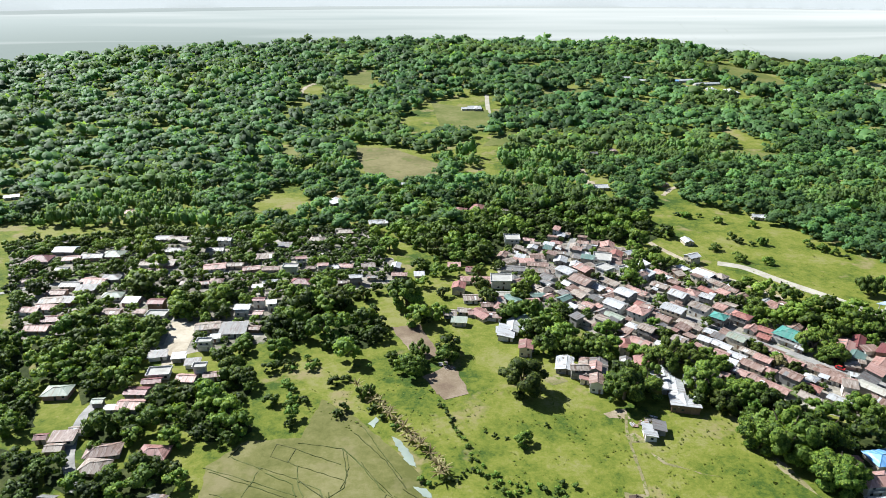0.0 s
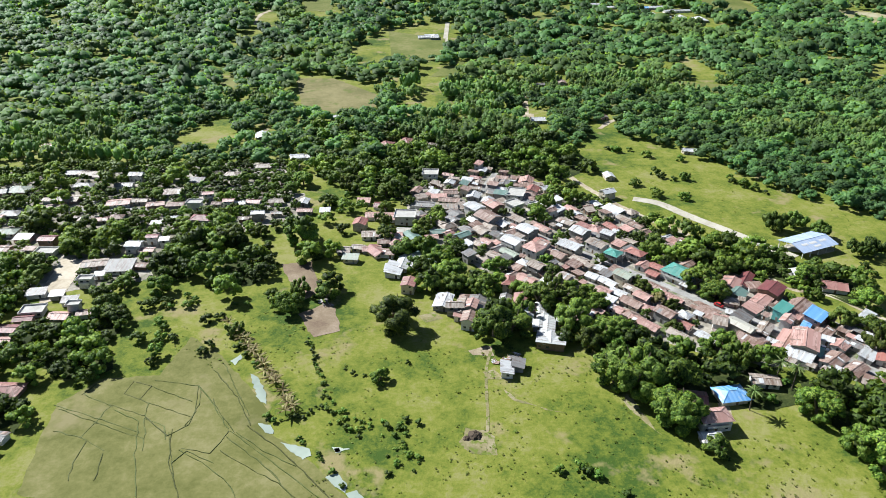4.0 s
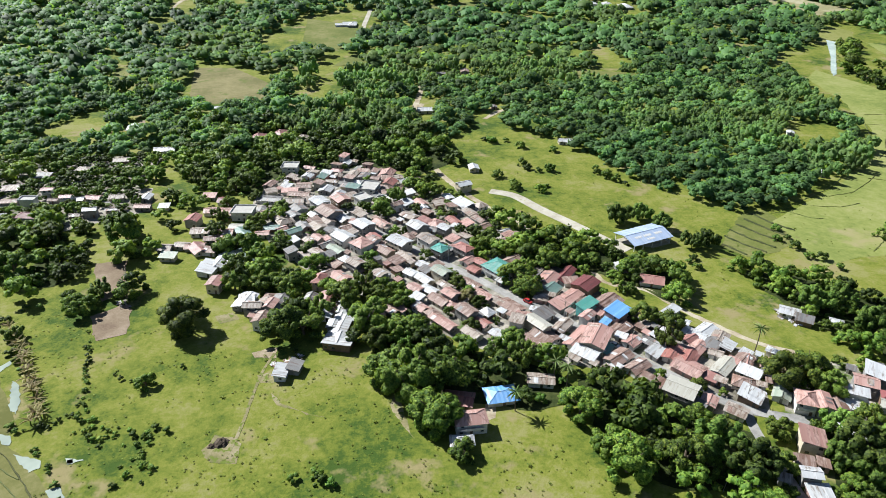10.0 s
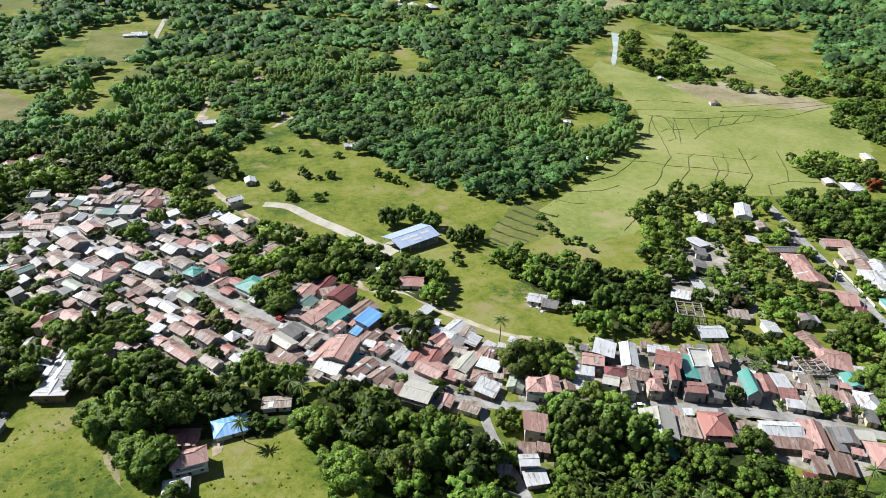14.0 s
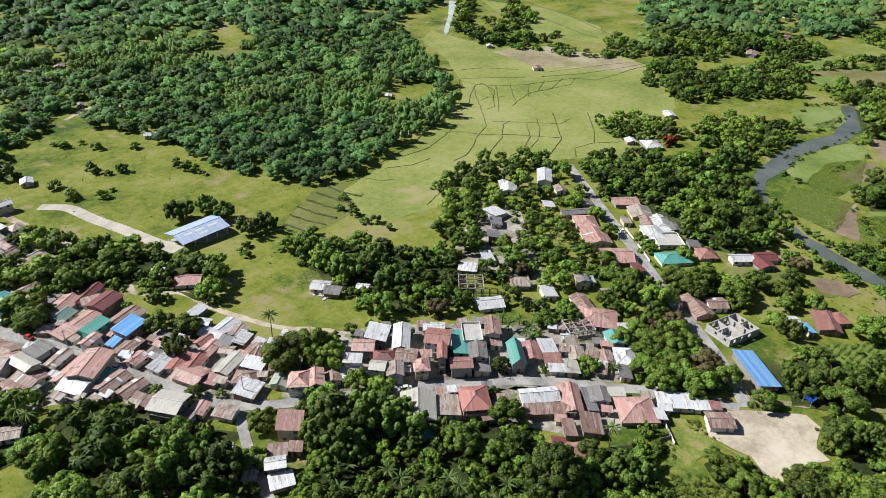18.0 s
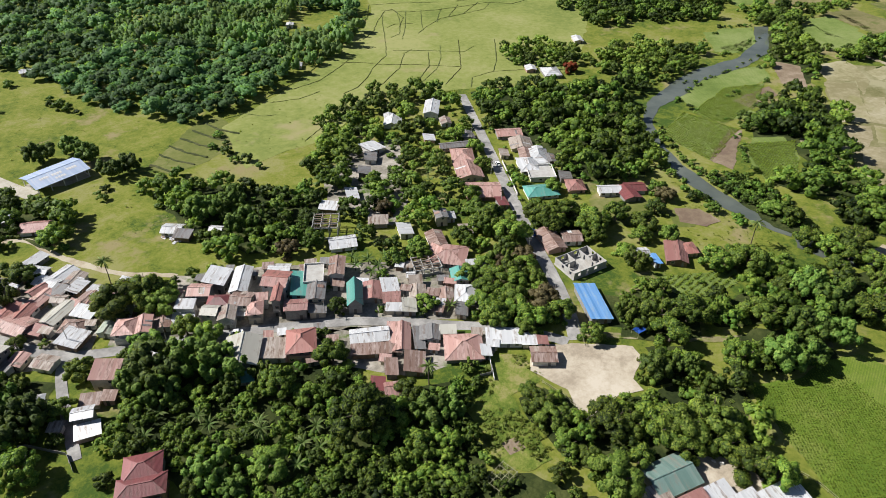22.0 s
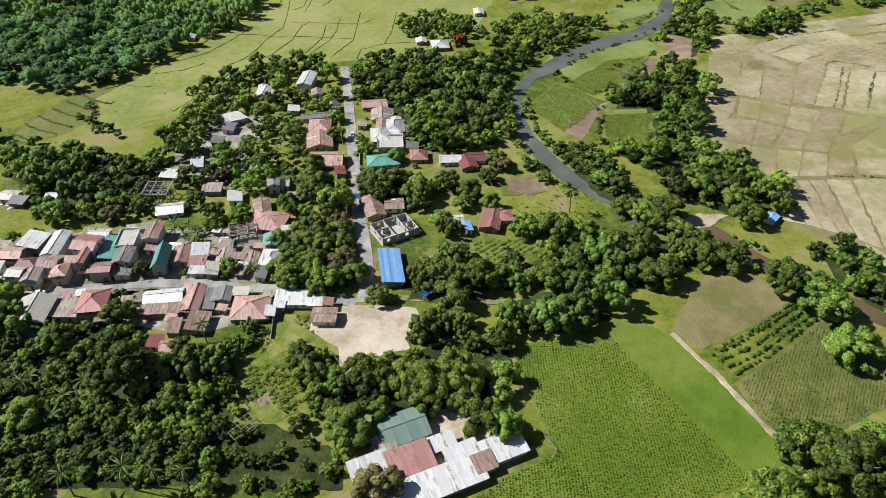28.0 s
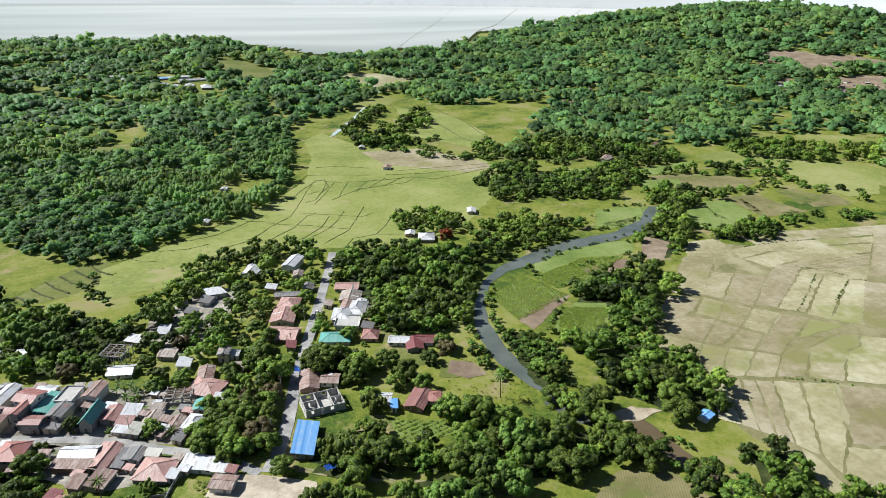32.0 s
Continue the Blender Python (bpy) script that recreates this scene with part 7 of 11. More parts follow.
def concrete_frame(x, y, turn, w, d, h):
    base = new("concrete_frame")
    base.matrix_basis = pose(x, y, ground_z(x, y), 0, 0, turn)
    for i in range(4):
        for j in range(4):
            part("column", box((0.28, 0.28, h + 0.6), (-w / 2 + i * w / 3, -d / 2 + j * d / 3, h / 2 + 0.1)), "block", base)
    for i in range(4):
        part("beam", box((0.24, d, 0.35), (-w / 2 + i * w / 3, 0, h - 0.2)), "block", base)
        part("beam", box((w, 0.24, 0.35), (0, -d / 2 + i * d / 3, h - 0.197)), "block", base)
    part("wall", box((w - 0.4, 0.18, 1.4), (0, -d / 2, 0.6)), "block", base)
    part("wall", box((0.18, d - 0.4, 1.4), (-w / 2, 0, 0.6)), "block", base)
    for k in range(7):
        part("formwork_plank", box((w * 0.9, 0.22, 0.05), (0, -d / 2 + 0.6 + k * (d - 1.2) / 6, h + 0.03)), "wall_wood", base)
    FOOT.append((x, y, max(w, d) / 2, max(w, d) / 2))
    return tagged(base, "bare grey concrete column and beam frame of an unfinished building", "concrete frame")


def utility_pole(x, y, turn):
    base = new("utility_pole")
    base.matrix_basis = pose(x, y, ground_z(x, y), 0, 0, turn)
    bm = bmesh.new()
    limb(bm, (0, 0, -0.3), (0, 0, 8.6), 0.17, 0.1, 8)
    part("pole", bm, "block", base)
    for hz in (8.0, 7.2):
        part("crossarm", box((1.7, 0.12, 0.14), (0, 0, hz)), "wall_wood", base)
    for k in (-0.7, 0.7, 0.0):
        bm = bmesh.new()
        limb(bm, (k, 0, 8.05), (k, 0, 8.35), 0.06, 0.05, 6)
        part("insulator", bm, "wall_white", base)
    return tagged(base, "grey concrete utility pole with wooden crossarms beside the street", "utility pole", "utility poles")


def cable(a, b):
    """A sagging wire between two poles."""
    bm = bmesh.new()
    pa, pb = Vector((a[0], a[1], ground_z(*a) + 8.2)), Vector((b[0], b[1], ground_z(*b) + 8.2))
    pts = [pa.lerp(pb, k / 8) - Vector((0, 0, 0.7 * math.sin(math.pi * k / 8))) for k in range(9)]
    side = (pb - pa).cross(Vector((0, 0, 1))).normalized() * 0.03
    rings = [[bm.verts.new(p + o) for o in (side, Vector((0, 0, 0.03)), -side, Vector((0, 0, -0.03)))] for p in pts]
    for p, q in zip(rings, rings[1:]):
        for k in range(4):
            bm.faces.new((p[k], p[k - 1], q[k - 1], q[k]))
    tagged(part("cable", bm, "rubber"), "thin black overhead cable between poles", "cable", "overhead cables")


def vehicle(x, y, turn, colour, size=1.0):
    base = new("car")
    base.matrix_basis = pose(x, y, ground_z(x, y) + 0.2, 0, 0, turn) @ Matrix.Scale(size, 4)
    bm = bmesh.new()
    vs = add_box(bm, (4.2, 1.7, 0.75), (0, 0, 0.72))
    bmesh.ops.bevel(bm, geom=bm.edges[:], offset=0.14, segments=2, affect="EDGES")
    part("body", bm, colour, base)
    bm = bmesh.new()
    vs = add_box(bm, (2.3, 1.55, 0.65), (-0.15, 0, 1.38))
    for v in vs:
        if v.co.z > 1.4:
            v.co.x, v.co.y = v.co.x * 0.78 - 0.05, v.co.y * 0.86
    part("cabin", bm, "pane", base, "dark glazed cabin")
    part("roof", box((1.7, 1.3, 0.06), (-0.17, 0, 1.73)), colour, base)
    for sx in (-1.3, 1.3):
        for sy in (-0.8, 0.8):
            bm = bmesh.new()
            limb(bm, (sx, sy - 0.1, 0.33), (sx, sy + 0.1, 0.33), 0.33, 0.33, 12)
            part("wheel", bm, "rubber", base)
    return tagged(base, "small parked car standing on the concrete road", "car", "parked vehicles")


def mound(x, y, r, material, label):
    verts, faces = [], []
    for i in range(8):
        for k in range(14):
            a, q = k / 14 * 6.2832, 1 - i / 7.5
            n_ = 1 + 0.35 * noise.noise(Vector((math.cos(a) * 1.7, math.sin(a) * 1.7, i * 0.4 + x)))
            verts.append((math.cos(a) * r * q * n_, math.sin(a) * r * q * n_, r * 0.55 * (1 - q * q) * n_ - 0.05))
        if i:
            o = 14 * (i - 1)
            faces += [(o + k, o + (k + 1) % 14, o + 14 + (k + 1) % 14, o + 14 + k) for k in range(14)]
    ob = mesh_ob("mound", verts, faces, material)
    ob.matrix_basis = pose(x, y, ground_z(x, y))
    tagged(ob, label, "mound")


# ---- trees and plants ----
def ico(level):
    bm = bmesh.new()
    bmesh.ops.create_icosphere(bm, subdivisions=level, radius=1.0)
    v, f = np.array([q.co[:] for q in bm.verts]), np.array([[q.index for q in p.verts] for p in bm.faces])
    bm.free()
    return v, f


BALL = {k: ico(k) for k in (1, 2)}


def crown(seed, lobes, leaves, leaf, flat=0.75, plume=False, rough=0.13, level=1):
    """A crown of unit radius about (0, 0, 1): rounded lobes of foliage of several sizes, wrapped in small leaf sprays that share the lobes' roundness."""
    r = np.random.RandomState(seed)
    bv, bf = BALL[level]
    cen, rad = [], []
    for i in range(lobes):
        a, q = i * 2.39996 + r.uniform(-0.5, 0.5), math.sqrt((i + 0.4) / lobes)
        size = r.uniform(0.75, 1.35) / math.sqrt(lobes) * (1.12 if i % 3 else 0.8)
        if plume:
            up = r.uniform(0.25, 1.0)
            lean = q * (0.45 + 0.45 * up)
            cen.append((math.cos(a) * lean, math.sin(a) * lean, 0.35 + 1.25 * up * (1 - 0.35 * q)))
            rad.append((size * 0.72, size * 0.72, size * 1.35))
        else:
            top = math.sqrt(max(0.0, 1 - q * q * 0.85))
            low = i % 4 == 3
            q = max(q, 0.62) if low else q
            cen.append((math.cos(a) * q * 0.8, math.sin(a) * q * 0.8, 1 - flat * r.uniform(0.35, 0.75) if low else 1 + flat * (top * r.uniform(0.5, 0.92) - 0.42)))
            rad.append((size, size, size * r.uniform(0.75, 0.95)))
    cen, rad = np.array(cen), np.array(rad)
    V, F, N, T, count = [], [], [], [], 0
    for i in range(lobes):
        lump = 1 + rough * r.normal(size=len(bv)).clip(-1.5, 1.5)
        p = bv * lump[:, None] * rad[i] * 0.9 + cen[i]
        mid, out = p[bf].mean(1), bv[bf].mean(1)
        reach = np.linalg.norm((mid[:, None, :] - cen[None]) / rad[None], axis=2)
        reach[:, i] = 9.0
        keep = (reach.min(1) > 0.78) & ((out[:, 2] > -0.55) | (mid[:, 2] > 0.7))
        V.append(p)
        F.append(bf[keep] + count)
        N.append(bv * 0.8 + (p - np.array((0, 0, 0.75))) * 0.35)
        # inner lobes get a lower tint, painting shade inside the crown
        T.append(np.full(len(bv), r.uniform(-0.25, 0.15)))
        count += len(bv)
    shade = r.uniform(-0.2, 0.25, lobes)
    k = int(leaves * 2.2)
    pick = r.choice(lobes, k, p=(rad[:, 0] ** 2) / (rad[:, 0] ** 2).sum())
    d = r.normal(size=(k, 3))
    d[:, 2] = np.where(d[:, 2] < -0.3, -d[:, 2], d[:, 2])
    d /= np.linalg.norm(d, axis=1)[:, None]
    p = cen[pick] + d * rad[pick] * r.uniform(0.86, 1.16, (k, 1))
    reach = np.linalg.norm((p[:, None, :] - cen[None]) / rad[None], axis=2)
    reach[np.arange(k), pick] = 9.0
    keep = np.flatnonzero(reach.min(1) > 0.88)[:leaves]
    d, p, pick, k = d[keep], p[keep], pick[keep], len(keep)
    nrm = d * 0.8 + r.normal(size=(k, 3)) * 0.42 + np.array((0, 0, 0.25))
    nrm /= np.linalg.norm(nrm, axis=1)[:, None]
    u = np.cross(nrm, r.normal(size=(k, 3)))
    u /= np.linalg.norm(u, axis=1)[:, None]
    v = np.cross(nrm, u)
    s = leaf * r.uniform(0.6, 1.4, (k, 1))
    tri = np.stack((p - u * s, p + u * s * 0.7 - v * s * 0.75, p + u * s * 0.5 + v * s * 0.9), 1).reshape(-1, 3)
    soft = d * 0.75 + nrm * 0.45 + (p - np.array((0, 0, 0.75))) * 0.3
    V.append(tri)
    F.append(np.arange(k * 3).reshape(-1, 3) + count)
    N.append(np.repeat(soft, 3, axis=0))
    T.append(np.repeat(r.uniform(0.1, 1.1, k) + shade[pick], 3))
    V, F, N, T = np.vstack(V), np.vstack(F), np.vstack(N), np.concatenate(T)
    used = np.unique(F)
    back = np.zeros(len(V), dtype=int)
    back[used] = np.arange(len(used))
    N = N[used] / np.linalg.norm(N[used], axis=1)[:, None]
    return V[used], back[F], N, T[used]


def foliage(name, V, F, N, tint, own, material):
    """One mesh of leaf triangles, lit by the roundness of its clumps."""
    me = bpy.data.meshes.new(name)
    me.vertices.add(len(V))
    me.vertices.foreach_set("co", V.astype(np.float32).ravel())
    me.loops.add(len(F) * 3)
    me.loops.foreach_set("vertex_index", F.astype(np.int32).ravel())
    me.polygons.add(len(F))
    me.polygons.foreach_set("loop_start", np.arange(len(F), dtype=np.int32) * 3)
    me.update(calc_edges=True)
    for key, values in (("tint", tint), ("own", own)):
        if values is not None:
            me.attributes.new(key, "FLOAT", "POINT").data.foreach_set("value", values.astype(np.float32))
    me.polygons.foreach_set("use_smooth", np.ones(len(F), dtype=bool))
    me.normals_split_custom_set_from_vertices(N.astype(np.float32))
    me.materials.append(MATS[material])
    return me


def crown_mesh(name, data, material):
    V, F, N, tint = data
    return foliage(name, V, F, N, tint, None, material)


def limb(bm, a, b, ra, rb, sides=6):
    a, b = Vector(a), Vector(b)
    q = (b - a).to_track_quat("Z", "Y")
    rings = []
    for c, r in ((a, ra), (b, rb)):
        rings.append([bm.verts.new(c + q @ Vector((math.cos(k * 6.2832 / sides) * r, math.sin(k * 6.2832 / sides) * r, 0))) for k in range(sides)])
    for k in range(sides):
        j = (k + 1) % sides
        bm.faces.new((rings[0][k], rings[0][j], rings[1][j], rings[1][k]))
    bm.faces.new(rings[1])


def trunk_mesh(seed):
    r = random.Random(seed)
    bm = bmesh.new()
    limb(bm, (0, 0, -0.1), (0.03, 0.02, 0.28), 0.075, 0.055, 8)
    for k in range(5):
        a = k * 1.2566 + r.uniform(-0.3, 0.3)
        mid = (math.cos(a) * 0.22, math.sin(a) * 0.22, 0.62)
        limb(bm, (0.03, 0.02, 0.26), mid, 0.045, 0.03)
        limb(bm, mid, (math.cos(a + 0.3) * 0.5, math.sin(a + 0.3) * 0.5, 0.95 + r.uniform(-0.1, 0.2)), 0.03, 0.01)
    me = bpy.data.meshes.new("trunk")
    bm.to_mesh(me)
    bm.free()
    me.materials.append(MATS["bark"])
    return me



covered_court(247.3, 317.9, 24, 24.7, 15.6)
unfinished_house(426.5, 148.7, 3)
concrete_frame(345.8, 215.8, -25, 10.4, 10.4, 6.2)
concrete_frame(371.8, 174.2, -12, 10.5, 8.5, 3.4)
mound(64.6, 175.5, 2.6, "dark_straw", "dark heap of cut straw and brush on the meadow")
mound(61.8, 174.1, 1.5, "dark_straw", "dark heap of cut straw and brush on the meadow")
vehicle(422.5, 175.0, 75, "car_blue")
vehicle(177.5, 256.8, -48, "car_red")
vehicle(207.3, 223.6, -45, "car_white")
vehicle(297.7, 171.0, -15, "car_white")
vehicle(441.4, 235.3, 72, "car_white")
main_poles = [(110.0, 334.1), (144.3, 297.7), (167.7, 273.0), (191.1, 244.4), (213.2, 221.7), (246.3, 191.1), (275.6, 178.8), (302.9, 174.2), (327.6, 165.8), (353.6, 155.3), (378.3, 135.2)]
road_poles = [(404.3, 135.2), (412.1, 163.8), (422.5, 201.5), (433.6, 228.8), (443.3, 265.2)]
for line in (main_poles, road_poles):
    for i, p in enumerate(line):
        q = line[min(i + 1, len(line) - 1)] if i + 1 < len(line) else line[i - 1]
        utility_pole(p[0], p[1], math.degrees(math.atan2(q[1] - p[1], q[0] - p[0])) + 90)
    for p, q in zip(line, line[1:]):
        cable(p, q)


def fence(ax, ay, bx, by, material, label, solid=False):
    """Posts with two rails, or with boarding between them."""
    base = new("fence")
    base.matrix_basis = pose(ax, ay, 0)
    L, a = math.hypot(bx - ax, by - ay), math.atan2(by - ay, bx - ax)
    k = max(2, int(L / 2.4))
    for i in range(k + 1):
        x, y = (bx - ax) * i / k, (by - ay) * i / k
        z = ground_z(ax + x, ay + y)
        part("post", box((0.12, 0.12, 1.7), (x, y, z + 0.7)), material, base)
        if i:
            mx, my = x - (bx - ax) / k / 2, y - (by - ay) / k / 2
            zm = ground_z(ax + mx, ay + my)
            turn = Matrix.Rotation(a, 4, "Z")
            if solid:
                part("panel", box((L / k - 0.12, 0.08, 1.3), (mx, my, zm + 0.72), turn), material, base)
            else:
                for h in (0.6, 1.3):
                    part("rail", box((L / k - 0.12, 0.07, 0.1), (mx, my, zm + h), turn), material, base)
    return tagged(base, label, "fence", "fences")


def trellis(x, y, turn, w, d):
    """Bamboo frame for climbing beans."""
    base = new("trellis")
    base.matrix_basis = pose(x, y, ground_z(x, y), 0, 0, turn)
    for i in range(6):
        for j in range(4):
            part("post", box((0.1, 0.1, 2.1), (-w / 2 + i * w / 5, -d / 2 + j * d / 3, 0.95)), "pole_bamboo", base)
    for i in range(6):
        part("rail", box((0.1, d + 0.6, 0.1), (-w / 2 + i * w / 5, 0, 2.02)), "pole_bamboo", base)
    for j in range(4):
        part("rail", box((w + 0.6, 0.1, 0.1), (0, -d / 2 + j * d / 3, 2.11)), "pole_bamboo", base)
    return tagged(base, "pale bamboo garden trellis standing at the edge of a clearing", "trellis")


def scrap_heap(x, y, turn, seed):
    """Old sheets, boards and blocks thrown together."""
    r = random.Random(seed)
    base = new("scrap_heap")
    base.matrix_basis = pose(x, y, ground_z(x, y), 0, 0, turn)
    for i in range(9):
        m = Matrix.Rotation(r.uniform(0, 3), 4, "Z") @ Matrix.Rotation(r.uniform(-0.3, 0.3), 4, "X")
        part("metal_sheet", box((r.uniform(1.0, 2.6), r.uniform(0.8, 1.3), 0.04), (r.uniform(-3.6, 3.6), r.uniform(-1.8, 1.8), r.uniform(0.3, 0.7)), m), r.choice(("white", "grey", "rust", "white")), base)
    for i in range(10):
        s = r.uniform(0.3, 0.8)
        part("block", box((s, s * 0.7, s * 0.6), (r.uniform(-3.8, 3.8), r.uniform(-2, 2), s * 0.25), Matrix.Rotation(r.uniform(0, 3), 4, "Z")), r.choice(("block", "wall_wood", "wall_white")), base)
    for i in range(6):
        part("board", box((r.uniform(1.5, 3.2), 0.2, 0.06), (r.uniform(-3, 3), r.uniform(-1.8, 1.8), r.uniform(0.4, 0.9)), Matrix.Rotation(r.uniform(0, 3), 4, "Z") @ Matrix.Rotation(r.uniform(-0.3, 0.3), 4, "Y")), "wall_wood", base)
    return tagged(base, "heap of old metal sheets, boards and blocks on bare ground", "scrap heap", "scrap heaps")


def sack(x, y, turn, s):
    bm = box((1.0 * s, 0.6 * s, 0.36 * s), (0, 0, 0.17 * s))
    bmesh.ops.bevel(bm, geom=bm.edges[:], offset=0.14 * s, segments=2, affect="EDGES")
    ob = part("sack", bm, "wall_white")
    ob.matrix_basis = pose(x, y, ground_z(x, y) + 0.17, 0, 0, turn)
    return tagged(ob, "stuffed white sack lying on the swept yard", "sack", "sacks in the yard")


def tarpaulin(x, y, turn, w, d):
    """A sheet slung over four poles, sagging in the middle."""
    base = new("tarpaulin_shelter")
    base.matrix_basis = pose(x, y, ground_z(x, y), 0, 0, turn)
    bm = bmesh.new()
    grid = [[bm.verts.new((-w / 2 + w * i / 6, -d / 2 + d * j / 4, 2.3 - 0.35 * math.sin(math.pi * i / 6) * math.sin(math.pi * j / 4) + 0.06 * ((i + j) % 2))) for i in range(7)] for j in range(5)]
    for j in range(4):
        for i in range(6):
            bm.faces.new((grid[j][i], grid[j][i + 1], grid[j + 1][i + 1], grid[j + 1][i]))
    bmesh.ops.solidify(bm, geom=bm.faces[:], thickness=0.02)
    part("sheet", bm, "car_blue", base)
    for sx in (-1, 1):
        for sy in (-1, 1):
            part("pole", box((0.1, 0.1, 2.4), (sx * (w / 2 - 0.05), sy * (d / 2 - 0.05), 1.12)), "pole_bamboo", base)
    return tagged(base, "deep blue tarpaulin shelter slung on poles by a shaded lane", "shelter")


fence(369.6, 122.8, 365.7, 112.7, "wall_white", "pale concrete boundary wall beside a yard", True)
fence(433.7, 205.5, 439.6, 221.5, "wall_white", "white block fence along the concrete road", True)
fence(439.6, 221.5, 445.1, 237.3, "wall_white", "white block fence along the concrete road", True)
fence(400.9, 111.9, 405.5, 123.0, "pole_bamboo", "rough bamboo fence along the road")
fence(378.8, 104.7, 381.7, 96.2, "pole_bamboo", "rough bamboo fence round the sandy yard")
fence(381.7, 96.2, 382.1, 91.9, "pole_bamboo", "rough bamboo fence round the sandy yard")
fence(420.9, 51.2, 425.5, 39.9, "pole_bamboo", "rough bamboo fence between yard and maize")
fence(425.5, 39.9, 425.9, 33.3, "pole_bamboo", "rough bamboo fence between yard and maize")
fence(425.9, 33.3, 422.9, 31.7, "pole_bamboo", "rough bamboo fence between yard and maize")
fence(369.1, 120.8, 366.2, 115.3, "wall_grey", "grey block wall beside the grass clearing", True)
fence(366.2, 115.3, 360.6, 116.2, "wall_grey", "grey block wall beside the grass clearing", True)
fence(221.2, 150.7, 224.3, 154.8, "wall_grey", "curved grey block wall round a lot", True)
fence(224.3, 154.8, 233.0, 151.6, "wall_grey", "curved grey block wall round a lot", True)
fence(233.0, 151.6, 242.8, 143.5, "wall_grey", "curved grey block wall round a lot", True)
fence(242.8, 143.5, 244.1, 136.6, "wall_grey", "curved grey block wall round a lot", True)
fence(131.4, 197.1, 139.5, 188.1, "pole_bamboo", "rough bamboo fence at the meadow edge")
trellis(348.4, 80.4, 20, 8, 5)
scrap_heap(77.0, 216.4, 0, 0)
scrap_heap(81.2, 218.8, 25, 1)
scrap_heap(406.2, 193.2, 50, 2)
scrap_heap(286.2, 246.2, 75, 3)
scrap_heap(288.8, 240.1, 100, 4)
scrap_heap(1.6, 259.1, 125, 5)
sack(398.5, 50.2, 0, 1.3)
sack(399.1, 48.8, 37, 1.5)
sack(400.4, 48.6, 74, 1.7)
sack(400.9, 47.3, 111, 1.9)
sack(402.4, 47.2, 148, 1.3)
sack(402.8, 46.1, 5, 1.5)
sack(397.9, 51.5, 42, 1.7)
sack(397.0, 62.0, 79, 1.9)
sack(405.3, 57.9, 116, 1.3)
sack(406.8, 56.4, 153, 1.5)
tarpaulin(421.3, 108.3, 8, 4.5, 3)
tarpaulin(421.3, 177.1, 70, 4, 3)

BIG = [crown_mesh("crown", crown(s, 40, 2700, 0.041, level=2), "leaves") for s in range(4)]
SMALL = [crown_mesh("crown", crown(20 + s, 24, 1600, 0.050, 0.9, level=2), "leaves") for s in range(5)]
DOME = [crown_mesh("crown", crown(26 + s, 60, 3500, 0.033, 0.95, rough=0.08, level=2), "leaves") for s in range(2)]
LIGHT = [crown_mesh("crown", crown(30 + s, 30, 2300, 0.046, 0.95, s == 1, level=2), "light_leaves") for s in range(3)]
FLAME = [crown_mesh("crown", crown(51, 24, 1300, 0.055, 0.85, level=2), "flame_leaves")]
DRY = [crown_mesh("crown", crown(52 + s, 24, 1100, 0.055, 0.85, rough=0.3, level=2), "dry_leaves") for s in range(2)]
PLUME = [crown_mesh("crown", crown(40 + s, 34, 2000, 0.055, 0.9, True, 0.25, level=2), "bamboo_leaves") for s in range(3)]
TRUNKS = [trunk_mesh(s) for s in range(4)]
MID = [crown(60 + s, 13, 190, 0.120, 0.9) for s in range(7)]
HILL = [crown(100 + s, 11, 115, 0.125, 0.9) for s in range(7)]
FAR = [crown(80 + s, 5, 16, 0.21, 0.95) for s in range(9)]
TREES = []
made_things = [0]


def frond_mesh():
    """A drooping palm leaf: a folded strip with a toothed edge."""
    verts, faces = [], []
    for i in range(9):
        f = i / 8
        x, z, w = f * 1.0, 0.25 * f - 0.62 * f * f, 0.16 * math.sin(math.pi * min(1, f * 0.9 + 0.12))
        w *= 1.0 if i % 2 else 0.72
        verts += [(x, -w, z - w * 0.5), (x, 0, z), (x, w, z - w * 0.5)]
        if i:
            o = 3 * (i - 1)
            faces += [(o, o + 3, o + 4, o + 1), (o + 1, o + 4, o + 5, o + 2)]
    me = bpy.data.meshes.new("frond")
    me.from_pydata(verts, [], faces)
    return me


FROND, BLADE, WITHERED = frond_mesh(), frond_mesh(), frond_mesh()
FROND.materials.append(MATS["palm_leaves"])
BLADE.materials.append(MATS["banana_leaves"])
WITHERED.materials.append(MATS["withered_leaves"])
for me_, wide in ((FROND, 0.5), (BLADE, 1.1), (WITHERED, 1.0)):
    a_ = me_.attributes.new("tint", "FLOAT", "POINT")
    a_.data.foreach_set("value", np.linspace(0.2, 0.9, len(me_.vertices)).astype(np.float32))
    for v_ in me_.vertices:
        v_.co.y *= wide


